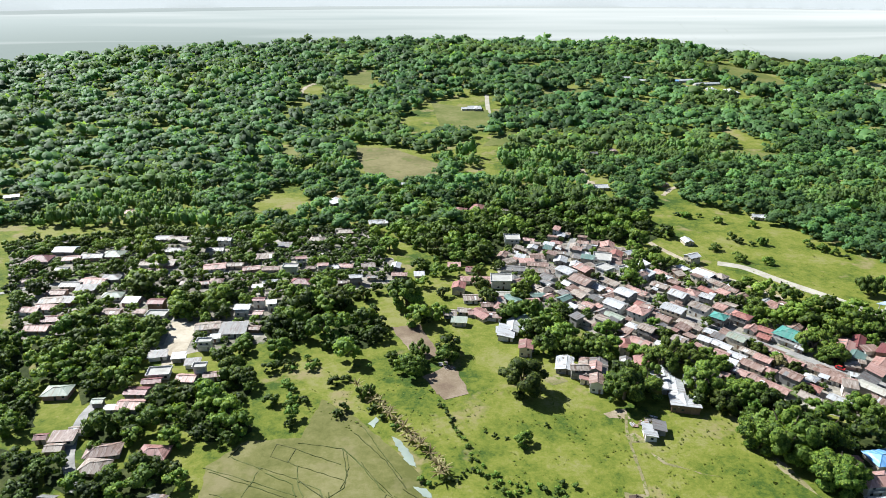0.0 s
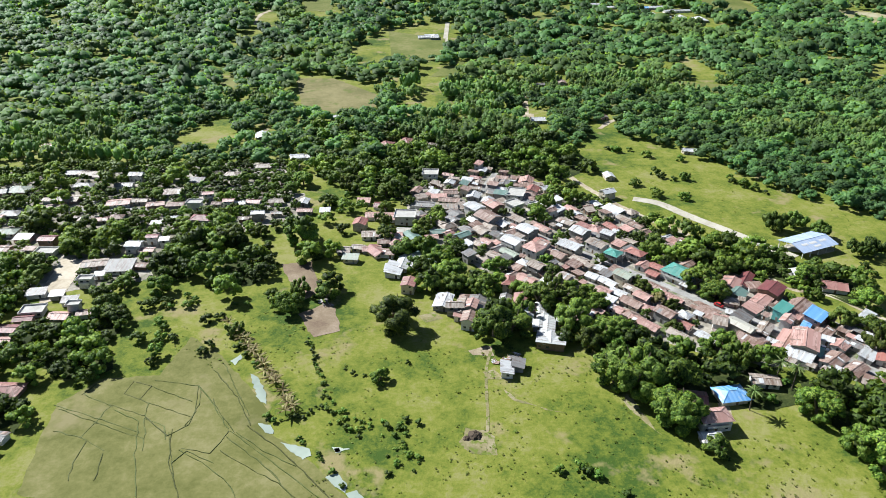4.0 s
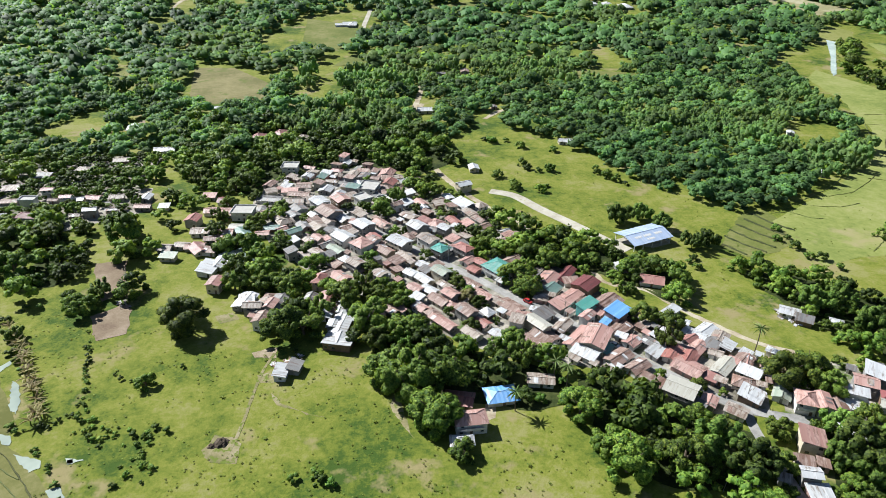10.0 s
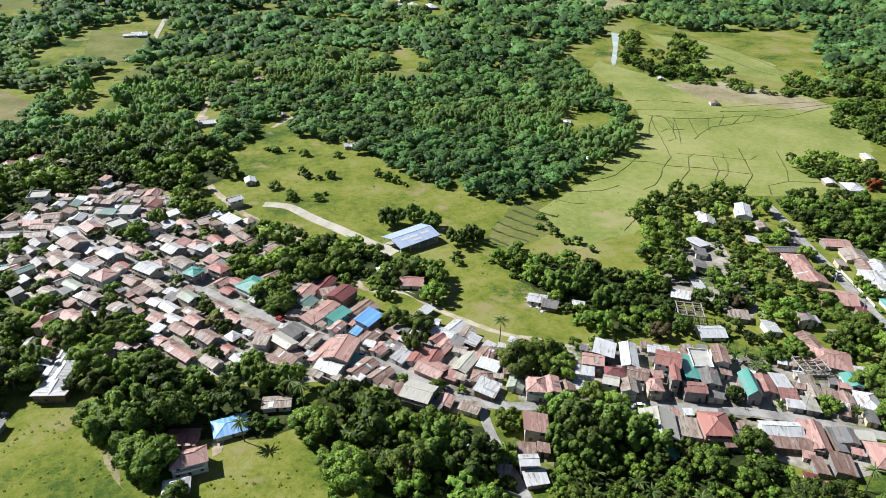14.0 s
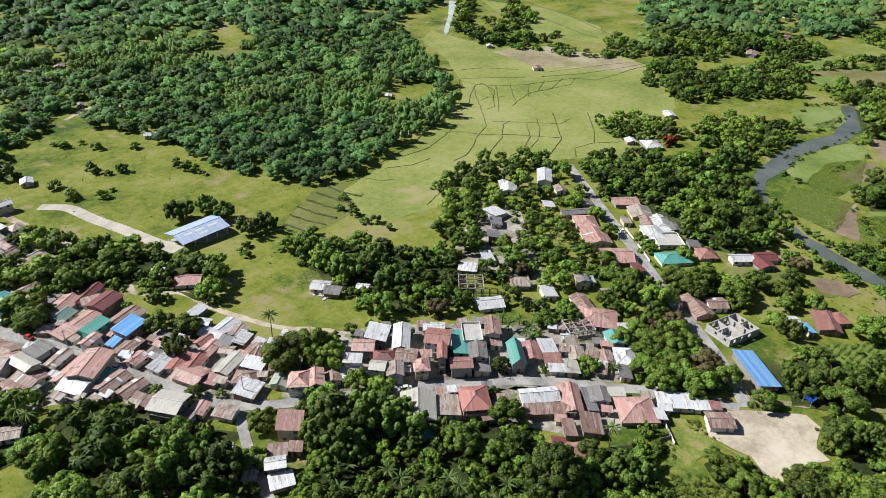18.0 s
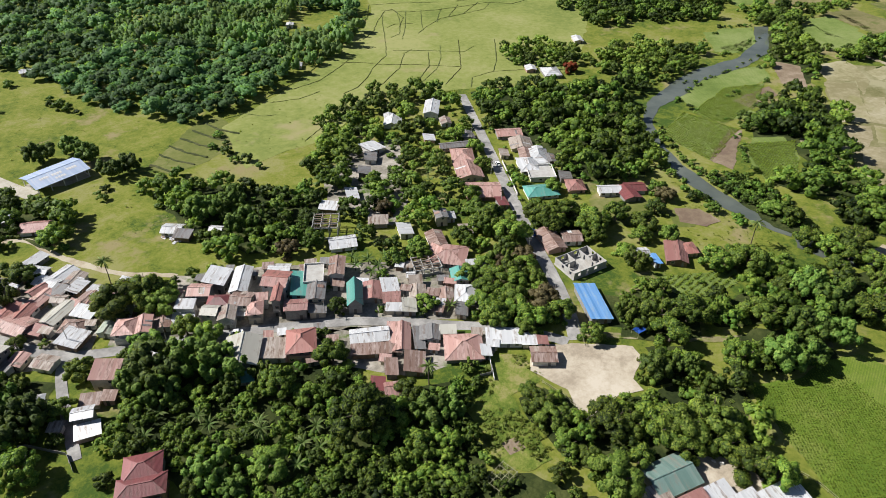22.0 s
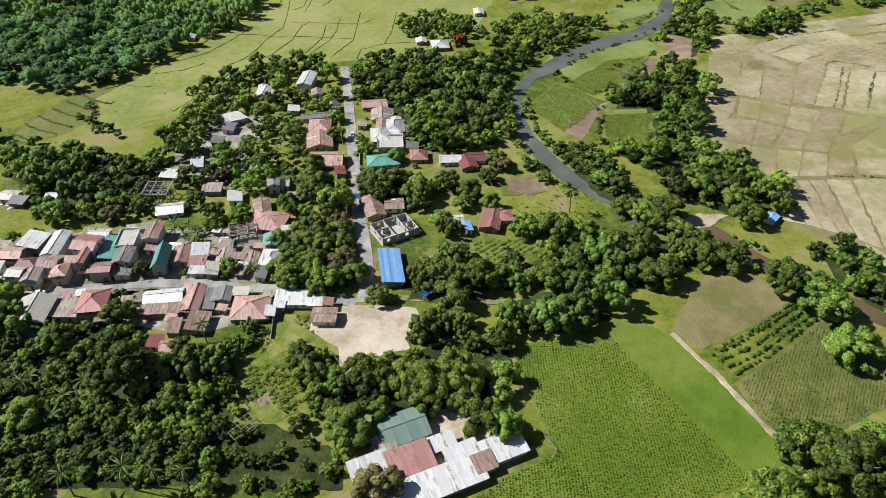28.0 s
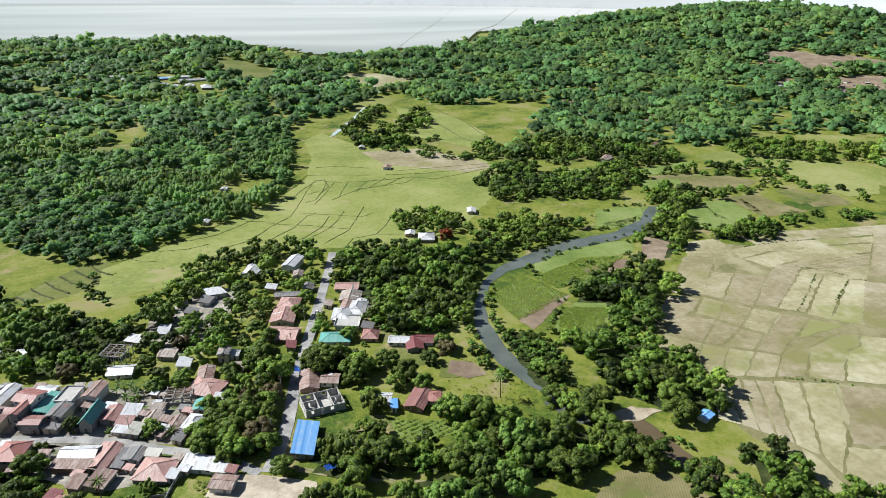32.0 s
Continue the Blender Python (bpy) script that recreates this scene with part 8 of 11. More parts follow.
def tree(kind, x, y, r):
    if any((x - a) ** 2 + (y - b) ** 2 < (0.75 * c) ** 2 for a, b, c, _ in FOOT):
        return None
    z = ground_z(x, y)
    TREES.append((x, y, r * 0.8))
    if kind in ("palm", "banana", "withered"):
        base = new("coconut_palm" if kind == "palm" else "banana_plant")
        base.matrix_basis = pose(x, y, z, 0, 0, rnd.uniform(0, 360))
        h = r * 2.0 if kind == "palm" else 2.6
        h *= rnd.uniform(0.8, 1.15)
        bm = bmesh.new()
        limb(bm, (0, 0, -0.2), (0.25, 0, h * 0.5), 0.24, 0.18)
        limb(bm, (0.25, 0, h * 0.5), (0.15, 0.2, h), 0.18, 0.13)
        part("trunk" if kind == "palm" else "stem", bm, "bark" if kind == "palm" else "bamboo_leaves", base)
        for k in range(22 if kind == "palm" else 8):
            ob = new("frond" if kind == "palm" else "leaf", FROND if kind == "palm" else BLADE if kind == "banana" else WITHERED)
            ob.parent = base
            lift = rnd.uniform(-35, 25) if kind == "palm" else rnd.uniform(-50, -5)
            ob.matrix_basis = pose(0.15, 0.2, h, 0, lift, k * 360 / (11 if kind == "palm" else 8) + rnd.uniform(-14, 14)) @ Matrix.Diagonal(((0.72 if kind == "palm" else 1) * r, r * 0.8, r * 0.8, 1))
        if kind == "palm":
            return tagged(base, "tall coconut palm with drooping green fronds among trees", "palm tree", "coconut palms")
        if kind == "withered":
            return tagged(base, "withered banana plant with hanging dry tan leaves", "banana plant", "banana plants")
        return tagged(base, "banana plant with broad ragged yellow-green leaves", "banana plant", "banana plants")
    if kind == "bamboo":
        base = new("bamboo_clump")
        base.matrix_basis = pose(x, y, z, 0, 0, rnd.uniform(0, 360))
        ob = shared("crown", rnd.choice(PLUME), base, (0, 0, -0.25 * r), (r * 1.15, r * 1.15, r * 1.05))
        for k in range(9):
            a = rnd.uniform(0, 6.28)
            bm = bmesh.new()
            limb(bm, (math.cos(a) * 0.5, math.sin(a) * 0.5, -0.1), (math.cos(a) * r * 0.4, math.sin(a) * r * 0.4, r * 1.4), 0.07, 0.03, 5)
            part("culm", bm, "bamboo_leaves", base)
        return tagged(base, "feathery pale green bamboo clump on the grass", "bamboo", "bamboo clumps")
    made_things[0] += 1
    base = new("tree")
    base.matrix_basis = pose(x, y, z, 0, 0, rnd.uniform(0, 360))
    kx = rnd.uniform(0.9, 1.12)
    pale = kind == "pale" or kind == "broad" and rnd.random() < 0.3
    h = r * rnd.uniform(0.92, 1.12)
    shared("trunk", rnd.choice(TRUNKS), base, (0, 0, 0), (r, r, h))
    shared("crown", rnd.choice(FLAME if kind == "flame" else DRY if kind == "dry" else DOME if kind == "dome" else LIGHT if pale else BIG if r > 7 else SMALL), base, (0, 0, -0.3 * h), (r * kx, r / kx, h))
    if kind == "flame":
        return tagged(base, "flowering tree with an orange-red crown among green trees", "tree", "village trees")
    if kind == "dry":
        return tagged(base, "tree with a thinning brown and olive crown", "tree", "village trees")
    if kind == "dome":
        return tagged(base, "dense rounded dark green tree with fine even foliage", "tree", "village trees")
    size = "large spreading" if r > 10.5 else "round-crowned" if r > 7 else "small bushy"
    return tagged(base, f"{size} {'yellow-green' if pale else 'dark green'} leafy tree with a short brown trunk", "tree", "village trees")


def free(x, y, r):
    if any(abs(x - a) < c + r * 0.5 and -c - r * 0.85 < y - b < c + r * 0.5 for a, b, _, c in FOOT):
        return False
    if any(near_line(x, y, p) < h + r * 0.5 for p, h in ROADS):
        return False
    return not any(inside(x, y, p) or near_line(x, y, p + p[:1]) < r * 0.55 for p in OPEN)


def plant(name, spots, protos, label, category, material="leaves", even=0.0):
    """One joined stand of trees, for woods in which no one counts the trunks."""
    V, F, N, tint, owns, count = [], [], [], [], [], 0
    for x, y, z, r, h in spots:
        pts, tris, nrm, tn = protos[rnd.randrange(len(protos))]
        a = rnd.uniform(0, 6.283)
        turn = np.array(((math.cos(a), -math.sin(a), 0), (math.sin(a), math.cos(a), 0), (0, 0, 1)))
        own = rnd.random()
        V.append(pts @ (turn * np.array((r, r, h))).T + np.array((x, y, z)))
        F.append(tris + count)
        N.append(nrm @ turn.T * (1 - even) + np.array((0, 0, even)))
        tint.append(tn * 0.6 + own * 0.4)
        owns.append(np.full(len(pts), own))
        count += len(pts)
    if not V:
        return None
    me = foliage(name, np.vstack(V), np.vstack(F), np.vstack(N), np.concatenate(tint), np.concatenate(owns), material)
    return tagged(new(name, me), label, category, kind="stuff")


SPOTS, FLOORS = [], []


def woods(poly, spacing, r0, r1, kind):
    """Fills a stretch of woodland; the stand is planted below."""
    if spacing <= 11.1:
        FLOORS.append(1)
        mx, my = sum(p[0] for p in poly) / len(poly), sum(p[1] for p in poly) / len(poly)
        # sheet of litter with the shade between crowns painted in
        area("forest_floor", "litter", wavy([(mx + (px - mx) * 0.92, my + (py - my) * 0.92) for px, py in poly], 6.0, 2.0), 0.012 + 0.006 * len(FLOORS), "leaf litter and undergrowth with painted tree shade")
    xs, ys = [p[0] for p in poly], [p[1] for p in poly]
    tries = int((max(xs) - min(xs)) * (max(ys) - min(ys)) / spacing ** 2 * (5 if spacing < 12.9 else 2.6))
    for _ in range(min(tries, 4000)):
        x, y, r = rnd.uniform(min(xs), max(xs)), rnd.uniform(min(ys), max(ys)), rnd.uniform(r0, r1)
        if not inside(x, y, poly) or any((x - a) ** 2 + (y - b) ** 2 < (0.62 * (c + r)) ** 2 for a, b, c in TREES) or not free(x, y, r):
            continue
        TREES.append((x, y, r))
        SPOTS.append((x, y, r))
    for _ in range(min(140, int((max(xs) - min(xs)) * (max(ys) - min(ys)) / 76))):
        x, y, r = rnd.uniform(min(xs), max(xs)), rnd.uniform(min(ys), max(ys)), rnd.uniform(1.1, 2.7)
        if inside(x, y, poly) and free(x, y, r):
            BUSHES.append((x, y, r))


def yard_tree(x, y, r):
    """A tree at a known place between the houses; it is planted below."""
    TREES.append((x, y, r))
    SPOTS.append((x, y, r))


def road_turn(x, y):
    best, turn = 1e9, 0.0
    for p, h in ROADS:
        for q, r in zip(p, p[1:]):
            d = near_line(x, y, [q, r])
            if d < best:
                best, turn = d, math.degrees(math.atan2(r[1] - q[1], r[0] - q[0]))
    return best, turn


def fill_houses(most):
    """Packs the remaining plots of the village with small houses along the street directions."""
    made = 0
    for poly, part_ in zip(VILLAGE[:4], (0.70, 0.0, 0.0, 0.0)):
        made = 0
        xs, ys = [p[0] for p in poly], [p[1] for p in poly]
        for _ in range(5000):
            x, y = rnd.uniform(min(xs), max(xs)), rnd.uniform(min(ys), max(ys))
            w, d = rnd.uniform(5.5, 9.5), rnd.uniform(4.8, 7.5)
            r = math.sqrt(w * d) / 2
            if made >= most * part_ or not inside(x, y, poly) or any(inside(x, y, p) for p in OPEN):
                continue
            gap, turn = road_turn(x, y)
            if any(near_line(x, y, p) < h + r * 0.62 for p, h in ROADS):
                continue
            if any((x - a) ** 2 + (y - b) ** 2 < (0.84 * (r + c)) ** 2 for a, b, c, _ in FOOT) or any((x - a) ** 2 + (y - b) ** 2 < (0.7 * c + r) ** 2 for a, b, c in TREES):
                continue
            turn = (turn + rnd.choice((0, 0, 90)) + rnd.uniform(-6, 6) + 90) % 180 - 90
            house(round(x, 1), round(y, 1), w, d, turn, rnd.choices(("rust", "red", "white", "tan", "grey", "green", "salmon"), (5, 1.5, 2.2, 3, 2, 0.5, 2.5))[0], rnd.choices("ghs", (5, 1.2, 3))[0], 1 if rnd.random() < 0.85 else 2)
            made += 1


def fill_sheds(poly, most):
    """Small lean-to roofs in the gaps between the houses."""
    xs, ys, made = [p[0] for p in poly], [p[1] for p in poly], 0
    for _ in range(4000):
        x, y, w, d = rnd.uniform(min(xs), max(xs)), rnd.uniform(min(ys), max(ys)), rnd.uniform(3.2, 5.0), rnd.uniform(2.8, 4.0)
        if made >= most or not inside(x, y, poly) or any(near_line(x, y, p) < h + 1.6 for p, h in ROADS):
            continue
        if any((x - a) ** 2 + (y - b) ** 2 < (0.8 * c + 1.5) ** 2 for a, b, c, _ in FOOT) or any((x - a) ** 2 + (y - b) ** 2 < (0.5 * c + 1.2) ** 2 for a, b, c in TREES):
            continue
        house(round(x, 1), round(y, 1), w, d, road_turn(x, y)[1] + rnd.uniform(-8, 8), rnd.choice(("rust", "white", "tan", "grey", "salmon")), "s", 1)
        made += 1


def hedge(pts, width, r0, r1, gap):
    """Bushes and small trees along a line."""
    for (ax, ay), (bx, by) in zip(pts, pts[1:]):
        L = math.hypot(bx - ax, by - ay)
        for i in range(max(1, int(L / gap))):
            f = rnd.random()
            x, y, r = ax + f * (bx - ax) + rnd.uniform(-0.5, 0.5) * width, ay + f * (by - ay) + rnd.uniform(-0.5, 0.5) * width, rnd.uniform(r0, r1)
            if any((x - a) ** 2 + (y - b) ** 2 < (0.45 * (c + r)) ** 2 for a, b, c in TREES) or (r > 1.5 and not free(x, y, r)):
                continue
            TREES.append((x, y, r))
            BUSHES.append((x, y, r))


BUSHES, TUFTS, CROPS = [], [], []


def tufts(poly, count, r0, r1):
    xs, ys = [p[0] for p in poly], [p[1] for p in poly]
    k = 0
    while k < count:
        x, y = rnd.uniform(min(xs), max(xs)), rnd.uniform(min(ys), max(ys))
        k += 1
        if inside(x, y, poly) and noise.noise(Vector((x / 14, y / 14, 1))) > -0.15 and (r1 > 0.8 or not any(inside(x, y, p) for p in OPEN)):
            TUFTS.append((x, y, rnd.uniform(r0, r1) * (1.8 if rnd.random() < 0.05 else 1)))


def rows(poly, turn, gap, step, r):
    xs, ys = [p[0] for p in poly], [p[1] for p in poly]
    cx, cy, reach = sum(xs) / len(xs), sum(ys) / len(ys), max(max(xs) - min(xs), max(ys) - min(ys))
    c, s = math.cos(radians(turn)), math.sin(radians(turn))
    for u in np.arange(-reach, reach, gap):
        for v in np.arange(-reach, reach, step):
            v += rnd.uniform(-0.3, 0.3)
            x, y = cx + c * v - s * u, cy + s * v + c * u
            if inside(x, y, poly) and rnd.random() < 0.93:
                CROPS.append((x, y, r * rnd.uniform(0.7, 1.25)))



# single large trees
tree("bamboo", 223.3, 165.4, 9.0)
tree("bamboo", 231.8, 156.7, 8.7)
tree("broad", 218.2, 158.8, 5.9)
tree("broad", 237.2, 161.3, 4.8)
tree("broad", 224.1, 180.2, 5.2)
tree("broad", 231.6, 177.2, 4.1)
tree("dome", 231.5, 139.7, 7.3)
tree("broad", 243.4, 159.0, 5.4)
tree("broad", 248.9, 174.0, 5.6)
tree("broad", 230.7, 197.4, 3.9)
tree("bamboo", 270.6, 161.0, 9.7)
tree("bamboo", 282.8, 160.7, 9.3)
tree("bamboo", 289.6, 152.9, 7.9)
tree("bamboo", 269.0, 174.8, 6.0)
tree("broad", 282.6, 178.3, 5.7)
tree("broad", 288.8, 172.1, 5.6)
tree("bamboo", 263.0, 160.1, 5.7)
tree("bamboo", 270.1, 152.1, 6.4)
tree("bamboo", 289.3, 146.5, 4.4)
tree("dome", 303.3, 138.5, 7.3)
tree("broad", 300.3, 146.4, 5.2)
tree("broad", 309.8, 131.5, 5.3)
tree("broad", 322.2, 143.4, 6.2)
tree("broad", 323.4, 156.7, 2.9)
tree("dome", 320.9, 114.2, 11.4)
tree("broad", 313.0, 108.7, 4.0)
tree("broad", 332.1, 112.6, 5.7)
tree("broad", 261.2, 150.9, 4.1)
tree("broad", 257.6, 137.7, 4.3)
tree("banana", 263.8, 138.4, 3.2)
tree("banana", 268.8, 145.8, 3.2)
tree("banana", 278.5, 138.5, 3.2)
tree("banana", 281.1, 134.1, 3.2)
tree("banana", 294.5, 129.0, 3.2)
tree("palm", 294.1, 121.5, 4.6)
tree("broad", 287.0, 126.6, 3.4)
tree("broad", 292.6, 112.1, 6.6)
tree("bamboo", 278.3, 117.1, 6.4)
tree("broad", 273.0, 115.3, 4.0)
tree("bamboo", 282.4, 110.2, 4.6)
tree("banana", 303.4, 115.0, 3.2)
tree("banana", 307.3, 111.9, 3.2)
tree("banana", 308.9, 120.1, 3.2)
tree("banana", 299.9, 109.3, 3.2)
tree("broad", 315.6, 95.7, 3.9)
tree("broad", 311.1, 100.7, 3.2)
tree("broad", 271.9, 131.0, 3.5)
tree("broad", 265.3, 129.8, 3.1)
tree("broad", 251.6, 128.6, 3.1)
tree("broad", 240.5, 149.1, 2.8)
tree("broad", 338.5, 119.3, 5.0)
tree("bamboo", 339.9, 107.6, 6.6)
tree("bamboo", 347.4, 107.1, 5.2)
tree("broad", 332.8, 98.3, 5.5)
tree("broad", 341.2, 96.7, 4.7)
tree("palm", 346.3, 120.6, 4.6)
tree("broad", 360.5, 119.9, 3.7)
tree("broad", 336.8, 84.9, 3.9)
tree("broad", 346.4, 92.7, 2.5)
tree("broad", 371.3, 97.1, 5.7)
tree("broad", 371.9, 89.6, 5.6)
tree("broad", 371.5, 81.2, 4.8)
tree("broad", 372.4, 103.4, 3.3)
tree("broad", 385.6, 81.1, 7.9)
tree("broad", 391.4, 77.5, 5.4)
tree("broad", 373.8, 74.1, 4.1)
tree("pale", 375.0, 64.9, 8.2)
tree("broad", 396.4, 71.7, 6.9)
tree("broad", 386.1, 67.3, 4.9)
tree("pale", 402.8, 69.6, 8.5)
tree("pale", 411.2, 66.8, 9.9)
tree("broad", 410.6, 59.9, 7.1)
tree("broad", 399.7, 64.0, 6.0)
tree("broad", 411.4, 51.1, 7.0)
tree("broad", 415.9, 45.4, 6.1)
tree("broad", 363.4, 73.5, 3.7)
tree("broad", 401.8, 127.8, 5.8)
tree("dry", 399.5, 134.8, 6.9)
tree("broad", 388.7, 133.5, 6.7)
tree("broad", 380.0, 134.7, 6.6)
tree("broad", 385.1, 149.7, 6.3)
tree("broad", 398.2, 154.2, 6.5)
tree("broad", 404.7, 148.5, 5.2)
tree("broad", 386.5, 126.7, 4.7)
tree("broad", 405.2, 113.7, 5.2)
tree("broad", 445.6, 138.3, 6.5)
tree("broad", 423.2, 116.9, 5.9)
tree("broad", 431.5, 109.8, 9.0)
tree("broad", 440.9, 105.7, 8.3)
tree("broad", 441.8, 122.1, 5.3)
tree("broad", 428.1, 100.7, 6.9)
tree("dome", 440.5, 82.3, 7.1)
tree("bamboo", 453.5, 80.2, 5.2)
tree("bamboo", 453.6, 74.8, 8.2)
tree("bamboo", 462.1, 72.2, 6.1)
tree("bamboo", 471.2, 81.4, 7.5)
tree("bamboo", 477.2, 75.2, 7.6)
tree("pale", 464.5, 94.3, 7.7)
tree("broad", 483.6, 99.7, 6.7)
tree("broad", 483.4, 117.5, 8.2)
tree("broad", 491.4, 110.8, 7.0)
tree("bamboo", 489.7, 95.3, 8.1)
tree("bamboo", 493.1, 86.4, 8.1)
tree("bamboo", 413.4, 90.9, 6.5)
tree("bamboo", 422.7, 87.5, 4.8)
tree("broad", 407.5, 91.4, 2.7)
tree("broad", 33.3, 240.4, 11.7)
tree("broad", -19.5, 318.6, 10.4)
tree("broad", -11.7, 302.6, 6.5)
tree("broad", -14.3, 252.7, 7.8)
tree("broad", -10.8, 266.5, 6.5)
tree("broad", 30.2, 204.5, 4.2)
tree("broad", 1.2, 264.0, 6.5)
tree("broad", 75.0, 233.7, 10.4)
tree("broad", 86.9, 248.0, 7.8)
tree("broad", -31.6, 234.6, 5.2)
tree("broad", -57.3, 284.0, 10.4)
tree("broad", -56.0, 314.6, 10.4)
tree("broad", 143.3, 167.0, 5.2)
tree("broad", 136.1, 181.9, 9.1)
tree("broad", 126.1, 197.4, 11.7)
tree("broad", 137.3, 202.3, 11.7)
tree("broad", 118.0, 203.7, 9.1)
tree("broad", 173.8, 273.0, 9.1)
tree("broad", 178.9, 265.4, 7.8)
tree("broad", 190.4, 167.4, 7.8)
tree("broad", 124.6, 201.0, 13)
tree("broad", 134.9, 182.7, 10.4)
tree("broad", 138.7, 202.6, 9.1)
tree("broad", 185.4, 185.4, 9.1)
tree("broad", 109.2, 239.9, 10.4)
tree("broad", 96.9, 255.6, 9.1)
tree("broad", 82.8, 235.4, 9.1)
tree("broad", 170.0, 214.3, 7.8)
tree("broad", 166.1, 223.5, 6.5)
tree("broad", 166.6, 317.5, 5.9)
tree("broad", 180.1, 308.7, 5.9)
tree("broad", 192.0, 287.3, 6.5)
tree("broad", 200.7, 292.8, 5.9)
tree("broad", 178.6, 264.3, 6.5)
tree("broad", 228.7, 281.1, 6.5)
tree("broad", 235.3, 274.3, 6.5)
tree("broad", 223.9, 241.1, 6.5)
tree("broad", 228.1, 223.6, 6.5)
tree("broad", 214.2, 291.8, 5.2)
tree("broad", 233.3, 235.1, 6.5)
tree("broad", 181.2, 285.6, 5.2)
tree("broad", 187.9, 302.3, 5.2)
tree("broad", 263.6, 201.1, 10.4)
tree("broad", 272.8, 201.0, 9.1)
tree("broad", 277.0, 194.8, 7.8)
tree("broad", 194.4, 159.6, 10.4)
tree("broad", 212.3, 161.0, 10.4)
tree("broad", 244.1, 256.7, 6.5)
tree("broad", 45.5, 288.5, 6.5)
tree("broad", 58.9, 281.8, 7.8)
tree("broad", 71.3, 268.3, 7.8)
tree("broad", 59.8, 270.0, 6.5)
tree("broad", 78.6, 273.3, 6.5)
tree("broad", 47.0, 270.2, 6.5)
tree("broad", 88.2, 269.0, 5.2)
tree("broad", 42.3, 329.6, 5.2)
tree("broad", 51.7, 358.7, 5.2)
tree("broad", 108.9, 358.1, 6.5)
tree("broad", 117.9, 372.7, 6.5)
tree("broad", 112.7, 348.8, 5.2)
tree("broad", 125.8, 393.0, 6.5)
tree("broad", 135.8, 385.4, 5.2)
tree("broad", 107.5, 284.7, 5.2)
tree("broad", 132.6, 289.5, 4.5)
tree("broad", 146.9, 271.5, 4.5)
tree("broad", 141.1, 240.5, 3.9)
tree("broad", 155.4, 254.6, 3.9)
tree("broad", 159.6, 224.2, 3.9)
tree("broad", 151.0, 236.8, 3.9)
tree("broad", 138.8, 315.9, 3.9)
tree("broad", 126.3, 409.6, 5.2)
tree("broad", 167.2, 343.6, 5.2)
tree("broad", 160.9, 307.6, 6.5)
tree("broad", 67.5, 311.1, 6.5)
tree("broad", 80.0, 287.4, 6.5)
tree("broad", 62.5, 305.7, 5.2)
tree("broad", 47.0, 306.2, 6.5)
tree("broad", 38.5, 309.8, 5.2)
tree("broad", 105.0, 264.6, 7.8)
tree("broad", 113.7, 258.7, 7.8)
tree("broad", 121.7, 254.8, 6.5)
tree("broad", 118.3, 230.6, 7.8)
tree("broad", 126.3, 232.7, 7.8)
tree("broad", 112.7, 226.2, 6.5)
tree("broad", 100.5, 228.4, 6.5)
tree("broad", 134.4, 230.8, 5.2)
tree("broad", -72.3, 296.2, 6.5)
tree("broad", -75.4, 269.1, 6.5)
tree("broad", -93.3, 271.1, 5.2)
tree("broad", -126.4, 320.3, 5.2)
tree("broad", -116.5, 327.2, 5.2)
tree("broad", -136.8, 307.5, 5.2)
tree("broad", -130.5, 317.0, 5.2)
tree("broad", -81.0, 328.7, 6.5)
tree("broad", -52.0, 317.6, 5.2)
tree("broad", -43.6, 328.3, 5.2)
tree("broad", -52.9, 338.1, 3.9)
tree("broad", -118.8, 380.6, 5.2)
tree("broad", -100.8, 419.9, 6.5)
tree("broad", -49.4, 407.2, 7.8)
tree("broad", -35.1, 407.7, 7.8)
tree("broad", -4.6, 398.2, 7.8)
tree("broad", -13.4, 371.5, 6.5)
tree("broad", -67.2, 362.3, 3.9)
tree("broad", -32.7, 367.7, 3.9)
tree("broad", -131.3, 318.3, 6.5)
tree("broad", -135.1, 308.3, 6.5)
tree("broad", -116.8, 324.4, 5.2)
tree("broad", -173.7, 344.0, 6.5)
tree("broad", -165.4, 331.3, 5.2)
tree("broad", -205.2, 297.9, 5.2)
tree("broad", -180.9, 289.8, 6.5)
tree("broad", -154.8, 286.9, 6.5)
tree("broad", -138.8, 281.3, 6.5)
tree("broad", -115.1, 339.5, 5.2)
tree("broad", -156.4, 278.5, 6.5)
tree("broad", -225.1, 317.1, 5.2)
tree("broad", -152.8, 339.0, 5.2)
tree("broad", -180.1, 310.6, 5.2)
tree("broad", -119.7, 300.3, 3.9)
tree("broad", -92.7, 253.2, 6.5)
tree("broad", -98.8, 264.9, 5.2)
tree("broad", -85.2, 244.1, 6.5)
tree("broad", 500.6, 77.2, 9.1)
tree("broad", 523.9, 78.3, 7.8)
tree("broad", 564.9, 100.8, 7.8)
tree("broad", 559.5, 89.6, 7.8)
tree("broad", 529.8, 106.9, 9.1)
tree("broad", 560.9, 123.2, 7.8)
tree("broad", 569.1, 111.6, 9.1)
tree("broad", 540.4, 53.8, 9.1)
tree("broad", 541.3, 38.5, 10.4)
tree("broad", 531.0, 19.8, 10.4)
tree("broad", 486.2, -1.3, 11.7)
tree("broad", 492.6, -8.5, 11.7)
tree("broad", 465.3, -6.9, 10.4)
tree("broad", 430.3, 177.2, 9.1)
tree("broad", 437.4, 177.7, 9.1)
tree("broad", 445.1, 165.5, 7.8)
tree("broad", 433.0, 161.8, 7.8)
tree("broad", 411.0, 175.1, 9.1)
tree("broad", 407.5, 187.6, 9.1)
tree("broad", 482.8, 122.9, 6.5)
